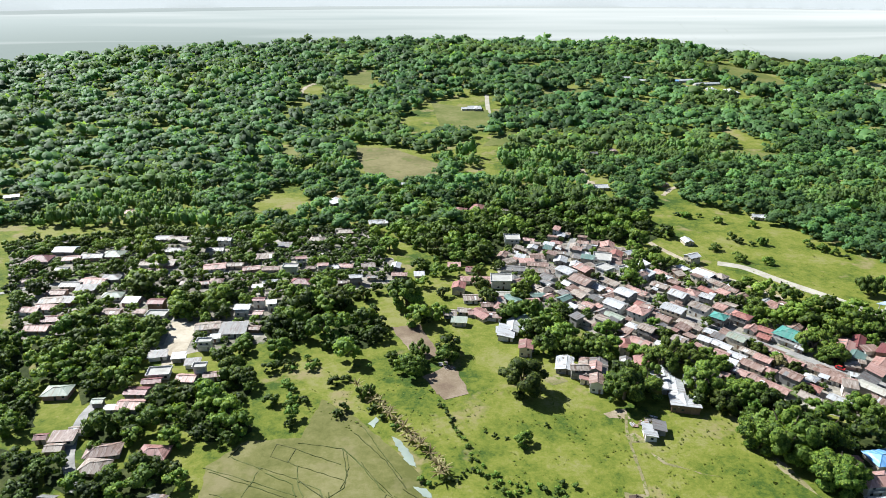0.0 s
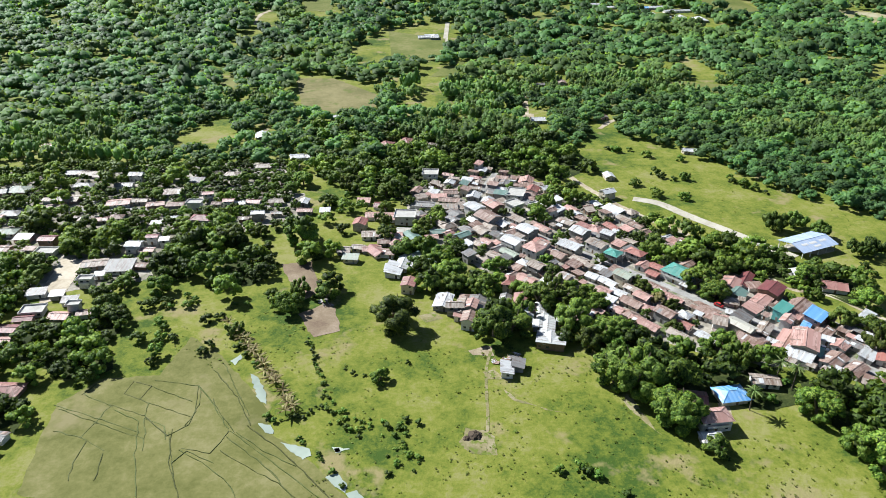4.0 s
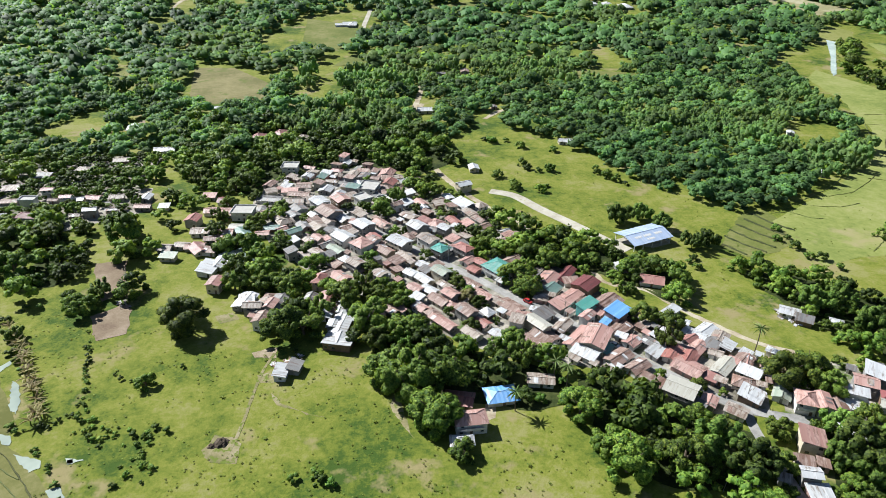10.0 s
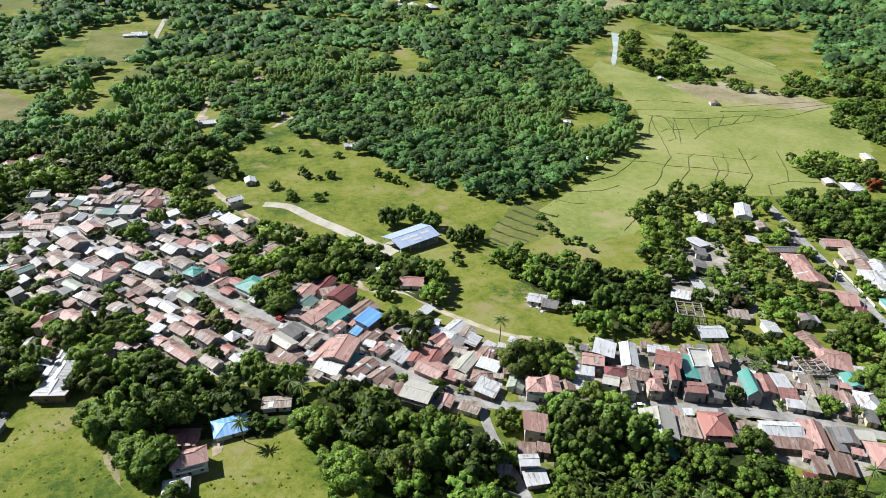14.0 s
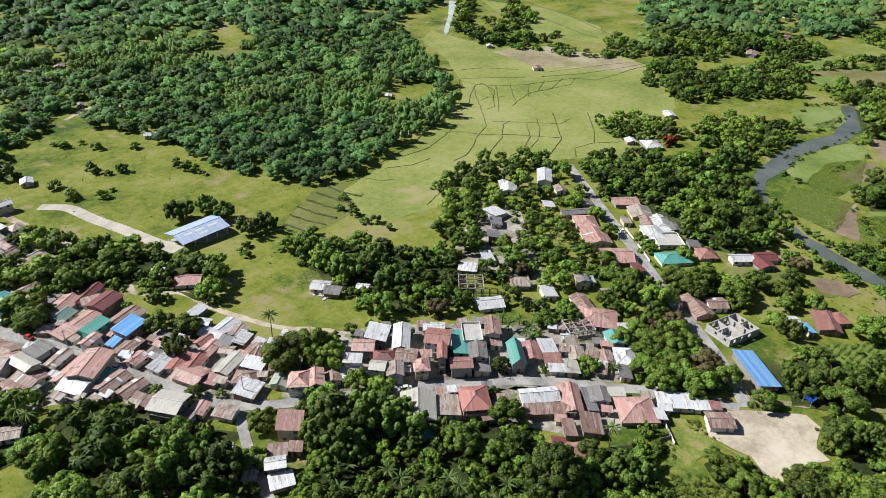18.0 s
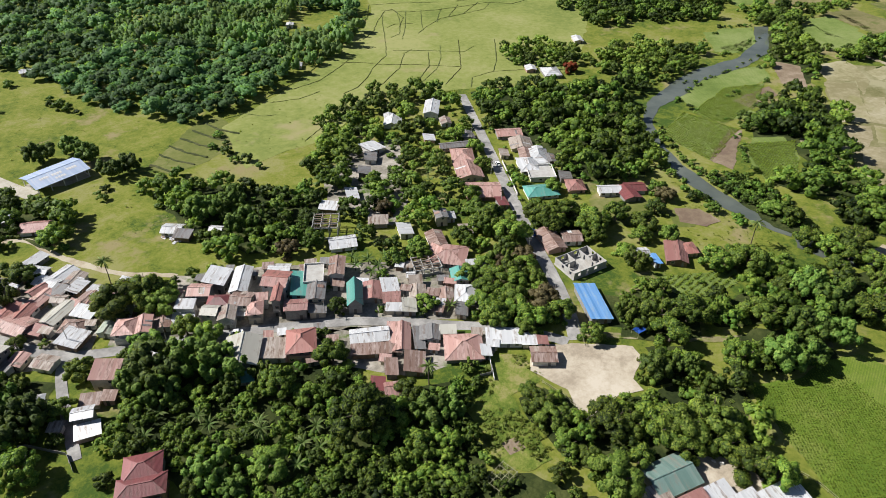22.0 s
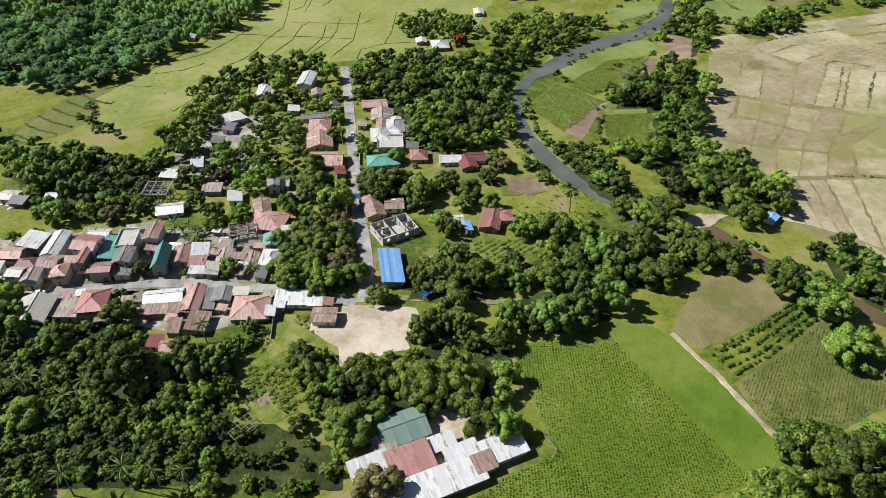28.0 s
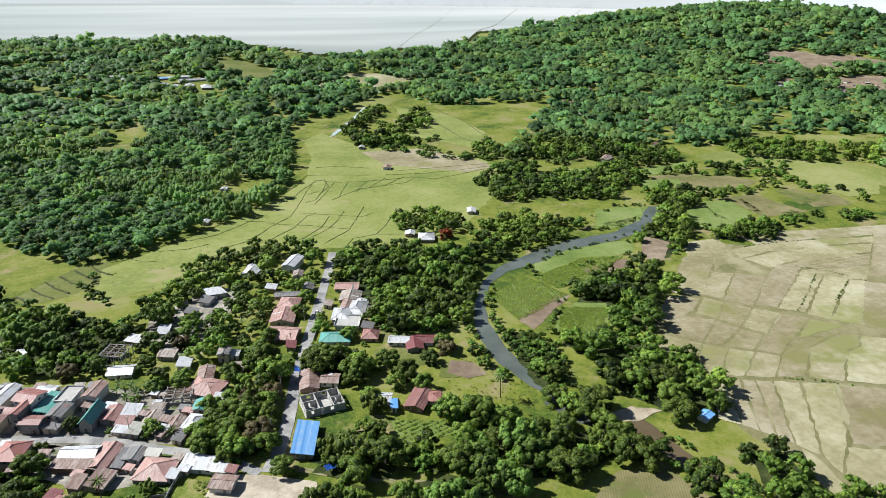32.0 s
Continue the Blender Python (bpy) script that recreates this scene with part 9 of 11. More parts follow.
tree("broad", 472.6, 124.0, 7.8)
tree("broad", 465.4, 157.4, 6.5)
tree("broad", 491.3, 177.2, 5.2)
tree("broad", 378.9, 143.4, 6.5)
tree("broad", 391.1, 128.0, 5.9)
tree("broad", 396.3, 149.5, 5.9)
tree("broad", 392.0, 154.7, 6.5)
tree("broad", 396.9, 130.6, 5.2)
tree("broad", 405.8, 157.2, 5.2)
tree("broad", 399.1, 163.0, 6.5)
tree("broad", 392.3, 164.2, 5.2)
tree("broad", 383.3, 160.9, 5.2)
tree("broad", 402.2, 140.9, 4.5)
tree("broad", 445.4, 145.3, 5.2)
tree("broad", 442.5, 160.1, 5.2)
tree("broad", 433.7, 163.6, 5.9)
tree("broad", 432.2, 173.8, 5.9)
tree("broad", 448.9, 169.2, 6.5)
tree("broad", 460.2, 168.5, 6.5)
tree("broad", 459.0, 151.6, 5.2)
tree("broad", 469.3, 146.4, 5.2)
tree("broad", 479.7, 165.8, 5.2)
tree("broad", 433.7, 189.5, 5.2)
tree("broad", 430.0, 187.6, 5.2)
tree("broad", 393.2, 185.4, 5.2)
tree("broad", 385.0, 189.7, 5.2)
tree("broad", 403.3, 189.8, 5.2)
tree("broad", 373.5, 186.5, 5.2)
tree("broad", 362.7, 183.4, 5.2)
tree("withered", -36.2, 239.5, 3.6)
tree("withered", -32.2, 234.7, 3.6)
tree("withered", -28.1, 229.6, 3.6)
tree("withered", -24.2, 224.6, 3.6)
tree("withered", -20.8, 220.2, 3.6)
tree("withered", -17.9, 215.9, 3.6)
tree("withered", -14.9, 211.7, 3.6)
tree("withered", -13.7, 207.7, 3.6)
tree("withered", -10.8, 204.7, 3.6)
tree("withered", -7.8, 200.5, 3.6)
tree("withered", -4.7, 196.8, 3.6)
tree("withered", -2.1, 193.2, 3.6)
tree("withered", -1.4, 189.3, 3.6)
tree("withered", -1.4, 185.6, 3.6)
tree("withered", 0.8, 188.4, 3.6)
tree("withered", -25.5, 228.7, 3.4)
tree("withered", -21.2, 222.6, 3.4)
tree("withered", -11.7, 207.9, 3.4)
tree("withered", -7.9, 202.7, 3.4)
tree("broad", 9.0, 386.1, 6.5)
tree("broad", 19.7, 388.5, 6.5)
tree("broad", -6.3, 409.8, 6.5)
tree("broad", 21.5, 363.6, 5.2)
tree("broad", 34.8, 374.2, 4.5)
tree("broad", 43.1, 336.5, 5.9)
tree("broad", 31.8, 332.2, 6.5)
tree("broad", 24.5, 324.2, 6.5)
tree("broad", 21.2, 344.8, 5.9)
tree("broad", 33.0, 305.9, 6.5)
tree("broad", 59.7, 311.8, 5.2)
tree("broad", 332.9, 166.6, 3.9)
tree("broad", 362.0, 153.4, 4.5)
tree("broad", 387.5, 142.5, 5.2)
tree("broad", 279.4, 201.3, 5.2)
tree("broad", 271.5, 196.4, 3.9)
tree("bamboo", 241.4, 341.8, 7.8)
tree("bamboo", 255.4, 346.3, 6.5)
tree("bamboo", 261.9, 333.3, 6.5)
tree("bamboo", 279.2, 311.7, 6.5)
tree("bamboo", 270.8, 309.6, 6.5)
tree("bamboo", 216.7, 421.5, 3.9)
tree("bamboo", 302.7, 249.9, 7.8)
tree("bamboo", 316.5, 255.0, 6.5)
tree("bamboo", 315.5, 232.6, 7.8)
tree("flame", 550.7, 324.2, 5.9)
tree("flame", 927.7, 873.4, 5.2)
tree("broad", 518.4, 117.7, 6.5)
tree("broad", 520.8, 110.4, 6.5)
tree("broad", 524.1, 102.9, 6.5)
tree("broad", 527.2, 93.8, 6.5)
tree("broad", 528.2, 85.9, 6.5)
tree("broad", 530.1, 78.1, 6.5)
tree("broad", 512.6, 101.0, 5.2)
tree("broad", 518.6, 86.6, 5.9)
tree("broad", 530.0, 71.3, 6.5)
tree("broad", 525.1, 141.4, 5.2)
tree("broad", 527.4, 132.8, 5.2)
tree("dry", 375.4, 44.0, 7.2)
tree("dry", 490.9, 171.4, 5.2)
tree("dry", 407.8, 161.2, 5.9)
tree("dry", 398.1, 160.5, 5.2)
tree("dry", 150.8, 259.0, 4.5)
tree("dry", 327.3, 207.7, 5.2)
tree("dry", 394.6, 151.4, 5.2)
tree("dry", 373.6, 220.4, 5.2)
tree("broad", 391.8, 140.4, 6.5)
tree("broad", 388.8, 144.1, 4.5)
tree("broad", 398.1, 187.0, 5.9)
tree("broad", 406.6, 182.9, 5.9)
tree("broad", 408.3, 173.8, 5.2)
tree("broad", 372.7, 181.8, 5.2)
tree("broad", 430.7, 189.9, 3.9)
tree("broad", 430.4, 178.7, 4.5)
tree("broad", 413.5, 212.7, 5.2)
tree("broad", 432.9, 235.3, 5.2)
tree("broad", 439.4, 254.3, 5.2)
tree("broad", 482.6, 272.3, 6.5)
tree("broad", 478.6, 243.4, 5.2)
tree("broad", 468.3, 218.5, 5.2)
tree("broad", 480.1, 259.1, 5.2)
tree("broad", 449.8, 201.4, 5.2)
tree("broad", 442.6, 182.1, 5.2)
tree("broad", 461.2, 276.9, 5.2)
tree("broad", 435.9, 270.2, 5.9)
tree("palm", 179.4, 204.0, 5.2)
tree("palm", 60.3, 308.2, 3.9)
tree("palm", 182.9, 198.7, 5.2)
tree("palm", 162.9, 187.9, 5.2)
tree("palm", 262.0, 219.2, 5.2)
tree("palm", 498.0, 128.5, 5.2)
tree("palm", 331.0, 68.5, 3.9)
tree("palm", 324.3, 71.9, 3.9)
tree("palm", 303.2, 79.8, 5.2)
tree("palm", 317.9, 74.3, 5.2)
tree("banana", 347.0, 185.9, 3.4)
tree("banana", 352.8, 187.4, 3.4)
tree("banana", 355.0, 182.2, 3.4)
tree("banana", 361.9, 181.0, 3.4)
tree("banana", 351.2, 179.9, 3.4)
tree("banana", 347.6, 191.9, 3.4)
tree("banana", 359.8, 186.2, 3.4)
tree("banana", 402.7, 233.9, 3.1)
tree("banana", 406.2, 242.1, 3.1)
tree("banana", 368.5, 148.5, 3.1)

# trees in the yards of the main village and the western village
yard_tree(34.4, 305.1, 6.2)
yard_tree(44.2, 306.4, 7.4)
yard_tree(53.7, 297.4, 7.2)
yard_tree(60.9, 309.9, 5.7)
yard_tree(40.8, 289.3, 4.9)
yard_tree(55.1, 282.2, 5.8)
yard_tree(71.4, 277.1, 5.7)
yard_tree(48.2, 273.4, 6.2)
yard_tree(61.6, 268.3, 4.5)
yard_tree(73.4, 262.8, 5.0)
yard_tree(77.8, 247.2, 6.2)
yard_tree(73.3, 241.5, 5.6)
yard_tree(82.7, 244.8, 4.7)
yard_tree(92.3, 263.6, 4.5)
yard_tree(98.7, 262.9, 5.0)
yard_tree(100.9, 254.3, 4.3)
yard_tree(106.5, 267.9, 5.0)
yard_tree(113.0, 269.5, 4.0)
yard_tree(120.3, 263.8, 4.5)
yard_tree(103.6, 228.7, 4.5)
yard_tree(110.6, 232.6, 4.5)
yard_tree(120.0, 234.7, 6.0)
yard_tree(114.6, 224.3, 4.9)
yard_tree(129.4, 235.3, 5.5)
yard_tree(130.6, 226.9, 5.9)
yard_tree(74.1, 303.7, 3.9)
yard_tree(106.5, 298.1, 3.8)
yard_tree(133.2, 298.6, 3.8)
yard_tree(146.6, 276.7, 3.1)
yard_tree(152.3, 263.9, 3.0)
yard_tree(173.0, 301.5, 6.3)
yard_tree(180.7, 304.7, 8.2)
yard_tree(167.1, 306.7, 5.2)
yard_tree(183.9, 294.5, 6.8)
yard_tree(190.6, 288.7, 6.8)
yard_tree(180.8, 272.0, 6.4)
yard_tree(108.8, 352.3, 5.7)
yard_tree(99.3, 358.8, 4.5)
yard_tree(115.0, 376.5, 4.7)
yard_tree(142.9, 354.5, 3.2)
yard_tree(132.5, 382.9, 6.1)
yard_tree(140.8, 380.1, 5.4)
yard_tree(137.7, 400.1, 4.9)
yard_tree(51.5, 349.2, 4.4)
yard_tree(40.9, 332.3, 4.8)
yard_tree(47.1, 345.1, 4.3)
yard_tree(7.4, 364.3, 4.6)
yard_tree(-0.1, 332.3, 4.3)
yard_tree(-10.9, 345.8, 5.1)
yard_tree(-2.0, 362.5, 5.3)
yard_tree(158.7, 324.5, 4.8)
yard_tree(158.3, 305.4, 4.0)
yard_tree(173.4, 345.9, 5.7)
yard_tree(142.1, 247.8, 2.6)
yard_tree(154.1, 375.9, 3.3)
yard_tree(87.0, 292.7, 3.2)
yard_tree(23.5, 345.4, 3.1)
yard_tree(89.6, 355.8, 3.8)
yard_tree(-170.7, 274.2, 6.7)
yard_tree(-160.9, 278.0, 6.0)
yard_tree(-158.8, 290.0, 5.5)
yard_tree(-142.6, 288.2, 6.6)
yard_tree(-163.6, 333.1, 9.0)
yard_tree(-222.2, 331.7, 5.8)
yard_tree(-190.5, 318.4, 5.4)
yard_tree(-180.2, 304.6, 5.9)
yard_tree(-179.6, 293.3, 7.1)
yard_tree(-139.5, 317.9, 5.8)
yard_tree(-138.8, 331.8, 5.9)
yard_tree(-133.0, 305.2, 5.6)
yard_tree(-119.7, 317.0, 6.3)
yard_tree(-115.0, 325.1, 5.7)
yard_tree(-113.9, 308.5, 5.5)
yard_tree(-172.0, 370.0, 7.4)
yard_tree(-183.5, 388.6, 7.8)
yard_tree(-156.7, 397.0, 6.9)
yard_tree(-198.5, 371.4, 4.5)
yard_tree(-94.6, 278.7, 3.9)
yard_tree(-81.1, 289.8, 7.4)
yard_tree(-74.5, 296.6, 6.9)
yard_tree(-59.9, 308.1, 7.7)
yard_tree(-70.2, 315.5, 7.3)
yard_tree(-60.0, 323.8, 6.7)
yard_tree(-89.5, 338.0, 5.1)
yard_tree(-125.5, 400.3, 6.0)
yard_tree(-115.9, 405.7, 8.4)
yard_tree(-83.5, 390.1, 4.3)
yard_tree(-68.0, 333.3, 7.6)
yard_tree(-20.1, 319.7, 11)
yard_tree(-12.8, 299.4, 7.4)
yard_tree(-1.7, 305.8, 5.7)
yard_tree(-40.8, 297.0, 6.8)
yard_tree(-48.5, 292.0, 6.2)
yard_tree(-30.7, 282.7, 4.8)
yard_tree(-43.5, 263.9, 6.7)
yard_tree(-12.1, 255.3, 6.0)
yard_tree(2.4, 269.8, 6.2)
yard_tree(-23.1, 263.0, 4.1)
yard_tree(-161.3, 247.3, 5.1)
yard_tree(-139.3, 245.2, 6.6)
yard_tree(-154.0, 259.5, 6.3)
yard_tree(-173.3, 257.7, 5.9)
yard_tree(-133.5, 239.7, 4.2)
yard_tree(-115.0, 228.3, 6.6)
yard_tree(-105.1, 231.7, 5.5)
yard_tree(-95.6, 231.2, 6.0)
yard_tree(-85.2, 221.0, 6.2)
yard_tree(-94.9, 222.8, 4.8)
yard_tree(-104.6, 219.0, 4.8)
yard_tree(-91.6, 246.5, 5.6)
yard_tree(-130.9, 210.4, 6.0)
yard_tree(-113.6, 214.7, 5.4)
yard_tree(-101.4, 206.2, 5.1)
yard_tree(-116.8, 207.2, 4.3)
yard_tree(-89.4, 208.0, 5.1)
yard_tree(-84.4, 212.0, 4.6)
yard_tree(-106.0, 189.0, 5.0)
yard_tree(-99.4, 187.1, 4.0)
yard_tree(-135.9, 189.2, 4.7)
yard_tree(-124.9, 180.3, 5.0)
yard_tree(-113.5, 180.4, 4.9)
yard_tree(-93.8, 187.6, 3.5)
yard_tree(-99.4, 261.8, 4.8)
yard_tree(-77.0, 254.0, 3.6)
yard_tree(-59.7, 220.5, 3.7)
yard_tree(-172.4, 345.3, 7.6)
yard_tree(-183.5, 390.3, 7.3)
yard_tree(-206.5, 401.5, 6.5)
yard_tree(-196.5, 368.7, 5.1)
yard_tree(-156.8, 331.2, 4.1)
yard_tree(-141.8, 329.4, 4.9)
yard_tree(-139.2, 312.9, 5.6)
yard_tree(-117.6, 327.2, 6.0)
yard_tree(-119.3, 309.1, 6.6)
yard_tree(-110.3, 343.6, 2.9)
yard_tree(-87.6, 332.5, 4.3)
yard_tree(-72.7, 308.0, 8.0)
yard_tree(-65.1, 332.9, 7.2)
yard_tree(-79.0, 298.8, 5.5)
yard_tree(-82.4, 287.1, 5.7)
yard_tree(-50.3, 333.2, 3.3)
yard_tree(-56.4, 389.6, 4.3)
yard_tree(-73.2, 410.7, 6.0)
yard_tree(-109.6, 428.1, 8.0)
yard_tree(-159.6, 418.3, 8.0)
yard_tree(-225.0, 335.9, 5.9)
yard_tree(-192.9, 324.1, 5.1)
yard_tree(-178.9, 292.3, 7.7)
yard_tree(-184.2, 287.0, 6.0)
yard_tree(-156.0, 285.1, 5.7)
yard_tree(-140.6, 287.0, 6.1)
yard_tree(-158.8, 298.7, 4.2)
yard_tree(-173.2, 297.5, 3.9)
yard_tree(-152.6, 362.4, 3.8)
yard_tree(-133.4, 323.3, 3.0)
yard_tree(-119.0, 357.3, 2.8)
yard_tree(-122.2, 382.1, 2.9)
yard_tree(-105.3, 267.1, 3.0)
yard_tree(-93.3, 281.1, 2.7)
yard_tree(-100.9, 204.0, 4.7)
yard_tree(-117.0, 205.7, 4.2)
yard_tree(-127.8, 199.6, 3.2)
yard_tree(-242.1, 361.0, 5.3)
yard_tree(-224.9, 350.1, 4.0)
yard_tree(-169.6, 330.2, 3.2)
yard_tree(-127.8, 303.6, 3.3)
yard_tree(-197.2, 407.7, 6.0)
yard_tree(-156.8, 391.1, 4.1)
yard_tree(-122.1, 418.1, 5.8)
yard_tree(-88.2, 400.5, 4.5)
yard_tree(-36.8, 337.1, 4.2)
yard_tree(-37.4, 378.2, 3.7)

# infill
fill_houses(130)
fill_sheds(VILLAGE[0], 55)
fill_sheds(VILLAGE[1], 26)
fill_sheds(VILLAGE[2], 12)
fill_sheds([(181, 297), (222, 246), (262, 218), (256, 183), (229, 185), (180, 222), (165, 250)], 30)

# woods
woods(VILLAGE[0], 11.20, 1.6, 3.4, "broad")
woods([(259.9, 196.5), (284.9, 213.8), (322.7, 202), (396.9, 169), (376.2, 141.6), (256.5, 179.6)], 14.30, 2.3, 4.2, "broad")
woods([(288.4, 169), (335.8, 155.9), (382.5, 130.6), (371.1, 122.5), (342.4, 126.4), (333.8, 133.2), (303.2, 154.7), (288, 156.2)], 14.30, 2.3, 4.2, "broad")
woods([(42.2, 411.9), (82.5, 444.9), (123.8, 412.2), (167.3, 361.9), (187.4, 299.2), (202.2, 285), (221.5, 246.2), (262, 218), (251, 182.6), (228.9, 185.2), (204.9, 208.4), (163.4, 217.7), (133.3, 237.3), (111.4, 259.1), (76.4, 288), (51.7, 319), (30.4, 376.3)], 15.60, 2.3, 4.4, "broad")
woods([(459.2, 286.1), (487.9, 271.6), (463.2, 185.7), (450.2, 165.1), (427.8, 181.5)], 13.65, 2.6, 5.2, "broad")
woods([(260.2, 179.4), (289.9, 162.8), (301.7, 149.7), (329.4, 147), (330.1, 121.9), (362.4, 115.8), (346.4, 79.9), (331.1, 81.6), (266.1, 115.1), (252.3, 140.7)], 10.40, 1.8, 4.2, "broad")
woods([(367.3, 104.8), (376.1, 105.2), (382.5, 93.1), (396.3, 88.3), (404.8, 80.5), (419.8, 85.6), (427, 79.1), (425.7, 68.7), (419.9, 61.3), (414.4, 64.1), (402.5, 67.6), (391.7, 73), (385.8, 72.4), (373.1, 67.3), (368.5, 74.1), (365.7, 81.3), (364.4, 91.7)], 10.40, 1.8, 4.2, "broad")
woods([(420.4, 133.9), (442.5, 115.3), (439.3, 101), (422.9, 109.2), (413.8, 116.4)], 10.40, 1.8, 4.2, "broad")
woods([(447.4, 111), (475.1, 106.6), (482.2, 113), (511.6, 100.4), (535.4, 94), (536, 82.2), (507.8, 73.6), (477.4, 81.2), (467.7, 88.5), (444.8, 98.2)], 10.40, 3.6, 6.2, "broad")
woods([(453.1, 86.8), (476.4, 71.9), (474.1, 67.4), (448.9, 73.4)], 10.40, 4.5, 7.8, "broad")
woods([(418.7, 103), (432.1, 96.3), (426.5, 82.2), (415.3, 89.3)], 10.40, 1.8, 4.2, "broad")
woods([(472.3, 320.9), (504.3, 324.8), (534.5, 305.1), (561.8, 281.6), (518.9, 203.3), (497.3, 186.8), (464.4, 200.4), (467.4, 240.8), (464.9, 283.2)], 10.40, 4.5, 8.5, "broad")
woods([(378.1, 322.7), (420.7, 351), (467.6, 328), (426.5, 210.4), (407.5, 130.9), (395.8, 129.6), (375.3, 147), (362.5, 185.5), (346.5, 228), (321.4, 206.2), (288.5, 227.4), (297.1, 242.6), (312.9, 245.2), (344.1, 246.4)], 11.18, 2.9, 6.5, "broad")
woods([(432.8, 201.2), (454, 184.6), (446.4, 157.2), (431.4, 164.7), (423.9, 178.3)], 10.40, 4.5, 7.8, "broad")
woods([(546.7, 126.9), (582.7, 125.4), (592, 104.3), (578.8, 86.5), (556.4, 93.1), (547.1, 116.5)], 10.40, 5.2, 8.5, "broad")
woods([(515.3, 104.9), (542.7, 82.8), (558.4, 55.6), (560.5, 27.2), (539, 11.9), (548.5, 33.3), (545.4, 54.9), (534.1, 71.5), (510, 95.1)], 11.70, 4.5, 8.5, "broad")
woods([(465.6, 5.2), (488.6, 5.9), (507.3, 5.5), (522.5, 0.1), (496.5, -18.4), (458.8, 0.6)], 11.70, 5.2, 9.1, "broad")
woods([(593.8, 222.3), (619.4, 228), (652.9, 230.9), (645.9, 195.7), (605.4, 159.1), (581.1, 157.4), (578.8, 180.1), (575.8, 197.2)], 10.40, 5.2, 9.1, "broad")
woods([(582.4, 330.1), (647.2, 335.5), (631.8, 294.5), (565.7, 274.7), (562.4, 296.4)], 11.70, 3.9, 6.5, "broad")
woods([(735.9, 333.9), (748.6, 299.5), (689.4, 244.3), (662.6, 236.3), (673, 263.4)], 10.40, 4.5, 7.8, "broad")
woods([(742.2, 276.5), (788.2, 267), (771.4, 238), (729.2, 258.6)], 10.40, 4.5, 7.8, "broad")
woods([(285.2, 153.1), (295.4, 153.9), (301.7, 139.1), (325.7, 121.6), (346.8, 111), (351.5, 93.2), (347, 81.5), (358.8, 75.6), (375.2, 54.7), (371.3, 44.7), (285.7, 87.8)], 10.40, 1.8, 4.2, "broad")
woods([(503.5, 171.2), (516.7, 136.8), (533.1, 133.7), (546.1, 162.1), (528.4, 184.2)], 11.70, 1.3, 2.6, "broad")
woods([(186, 207.3), (202.4, 208.1), (215.7, 193.2), (233.3, 179.4), (236.3, 162.8), (228.8, 152.7), (188.4, 167.3)], 10.40, 5.2, 9.1, "broad")
woods([(281, 291.5), (314.2, 282), (330.1, 261.8), (358.8, 248), (338.9, 205.1), (312.6, 213.2), (295.4, 235.1)], 11.05, 3.6, 7.2, "broad")
woods([(176.9, 341.2), (205.9, 321.2), (236.5, 300.6), (253.2, 275.6), (243.3, 250.7), (235.8, 263.6), (210.4, 285.6), (180.2, 295)], 10.40, 4.5, 7.8, "broad")
woods([(199.4, 201.3), (218.4, 201), (228.5, 183.8), (244.1, 175.3), (235, 145.2), (206.6, 150.5), (193.4, 164.2)], 10.40, 5.2, 9.8, "broad")
woods([(108.4, 234.6), (133.8, 230), (179.8, 211.3), (198, 192.4), (177.7, 187.5), (162.5, 187.6), (136.1, 198), (118.2, 207.1)], 11.05, 3.9, 7.8, "broad")
woods([(-54.9, 532), (138.4, 500.5), (162.1, 439.6), (137.4, 414.6), (105.3, 429.4), (46.6, 420.3), (-3.9, 385.8)], 11.05, 4.5, 8.5, "broad")
woods([(167, 350.2), (222.3, 305.9), (247.5, 289.1), (249.3, 255.6), (215.3, 266.6), (165.9, 308.9)], 11.18, 2.9, 5.2, "broad")
woods([(-49.1, 500), (37.4, 500.4), (50, 429.2), (32.3, 378.5), (3.6, 387), (-33.2, 427.4)], 11.05, 4.5, 8.5, "broad")

woods([(575.4, 163.8), (581.9, 154.3), (589.2, 138.5), (600.3, 127.9), (584.0, 98.1), (575.0, 86.3), (565.6, 92.4), (568.5, 119.2), (561.8, 138.2), (547.9, 149.8), (544.5, 163.5)], 10.40, 4.5, 8.0, "broad")
woods([(668.3, 486.2), (704.0, 483.4), (661.8, 393.1), (632.9, 380.3), (617.2, 394.4)], 12.00, 4.5, 7.5, "broad")
woods([(674.3, 432.9), (718.1, 445.5), (752.7, 431.9), (754.0, 392.0), (719.1, 362.0), (679.7, 369.6), (653.4, 388.1)], 12.00, 4.5, 7.5, "broad")
woods([(825.6, 483.9), (875.5, 490.7), (849.0, 426.7), (787.0, 379.0), (764.4, 397.4)], 12.00, 4.5, 7.5, "broad")
woods([(782.3, 380.9), (780.9, 337.5), (763.0, 305.7), (738.0, 315.7), (741.1, 353.3)], 12.00, 4.5, 7.5, "broad")
woods([(583.3, 343.1), (615.8, 350.2), (632.5, 336.7), (634.2, 316.2), (609.0, 313.9), (582.8, 324.5)], 11.50, 3.5, 6.0, "broad")
woods([(688.2, 288.2), (715.9, 296.5), (718.8, 275.9), (693.4, 250.7), (677.3, 251.6), (684.4, 277.5)], 11.50, 4.0, 7.0, "broad")
woods([(745.0, 298.5), (762.8, 271.1), (795.5, 264.5), (780.5, 251.1), (745.1, 259.1), (728.9, 278.2)], 12.00, 4.0, 6.5, "broad")
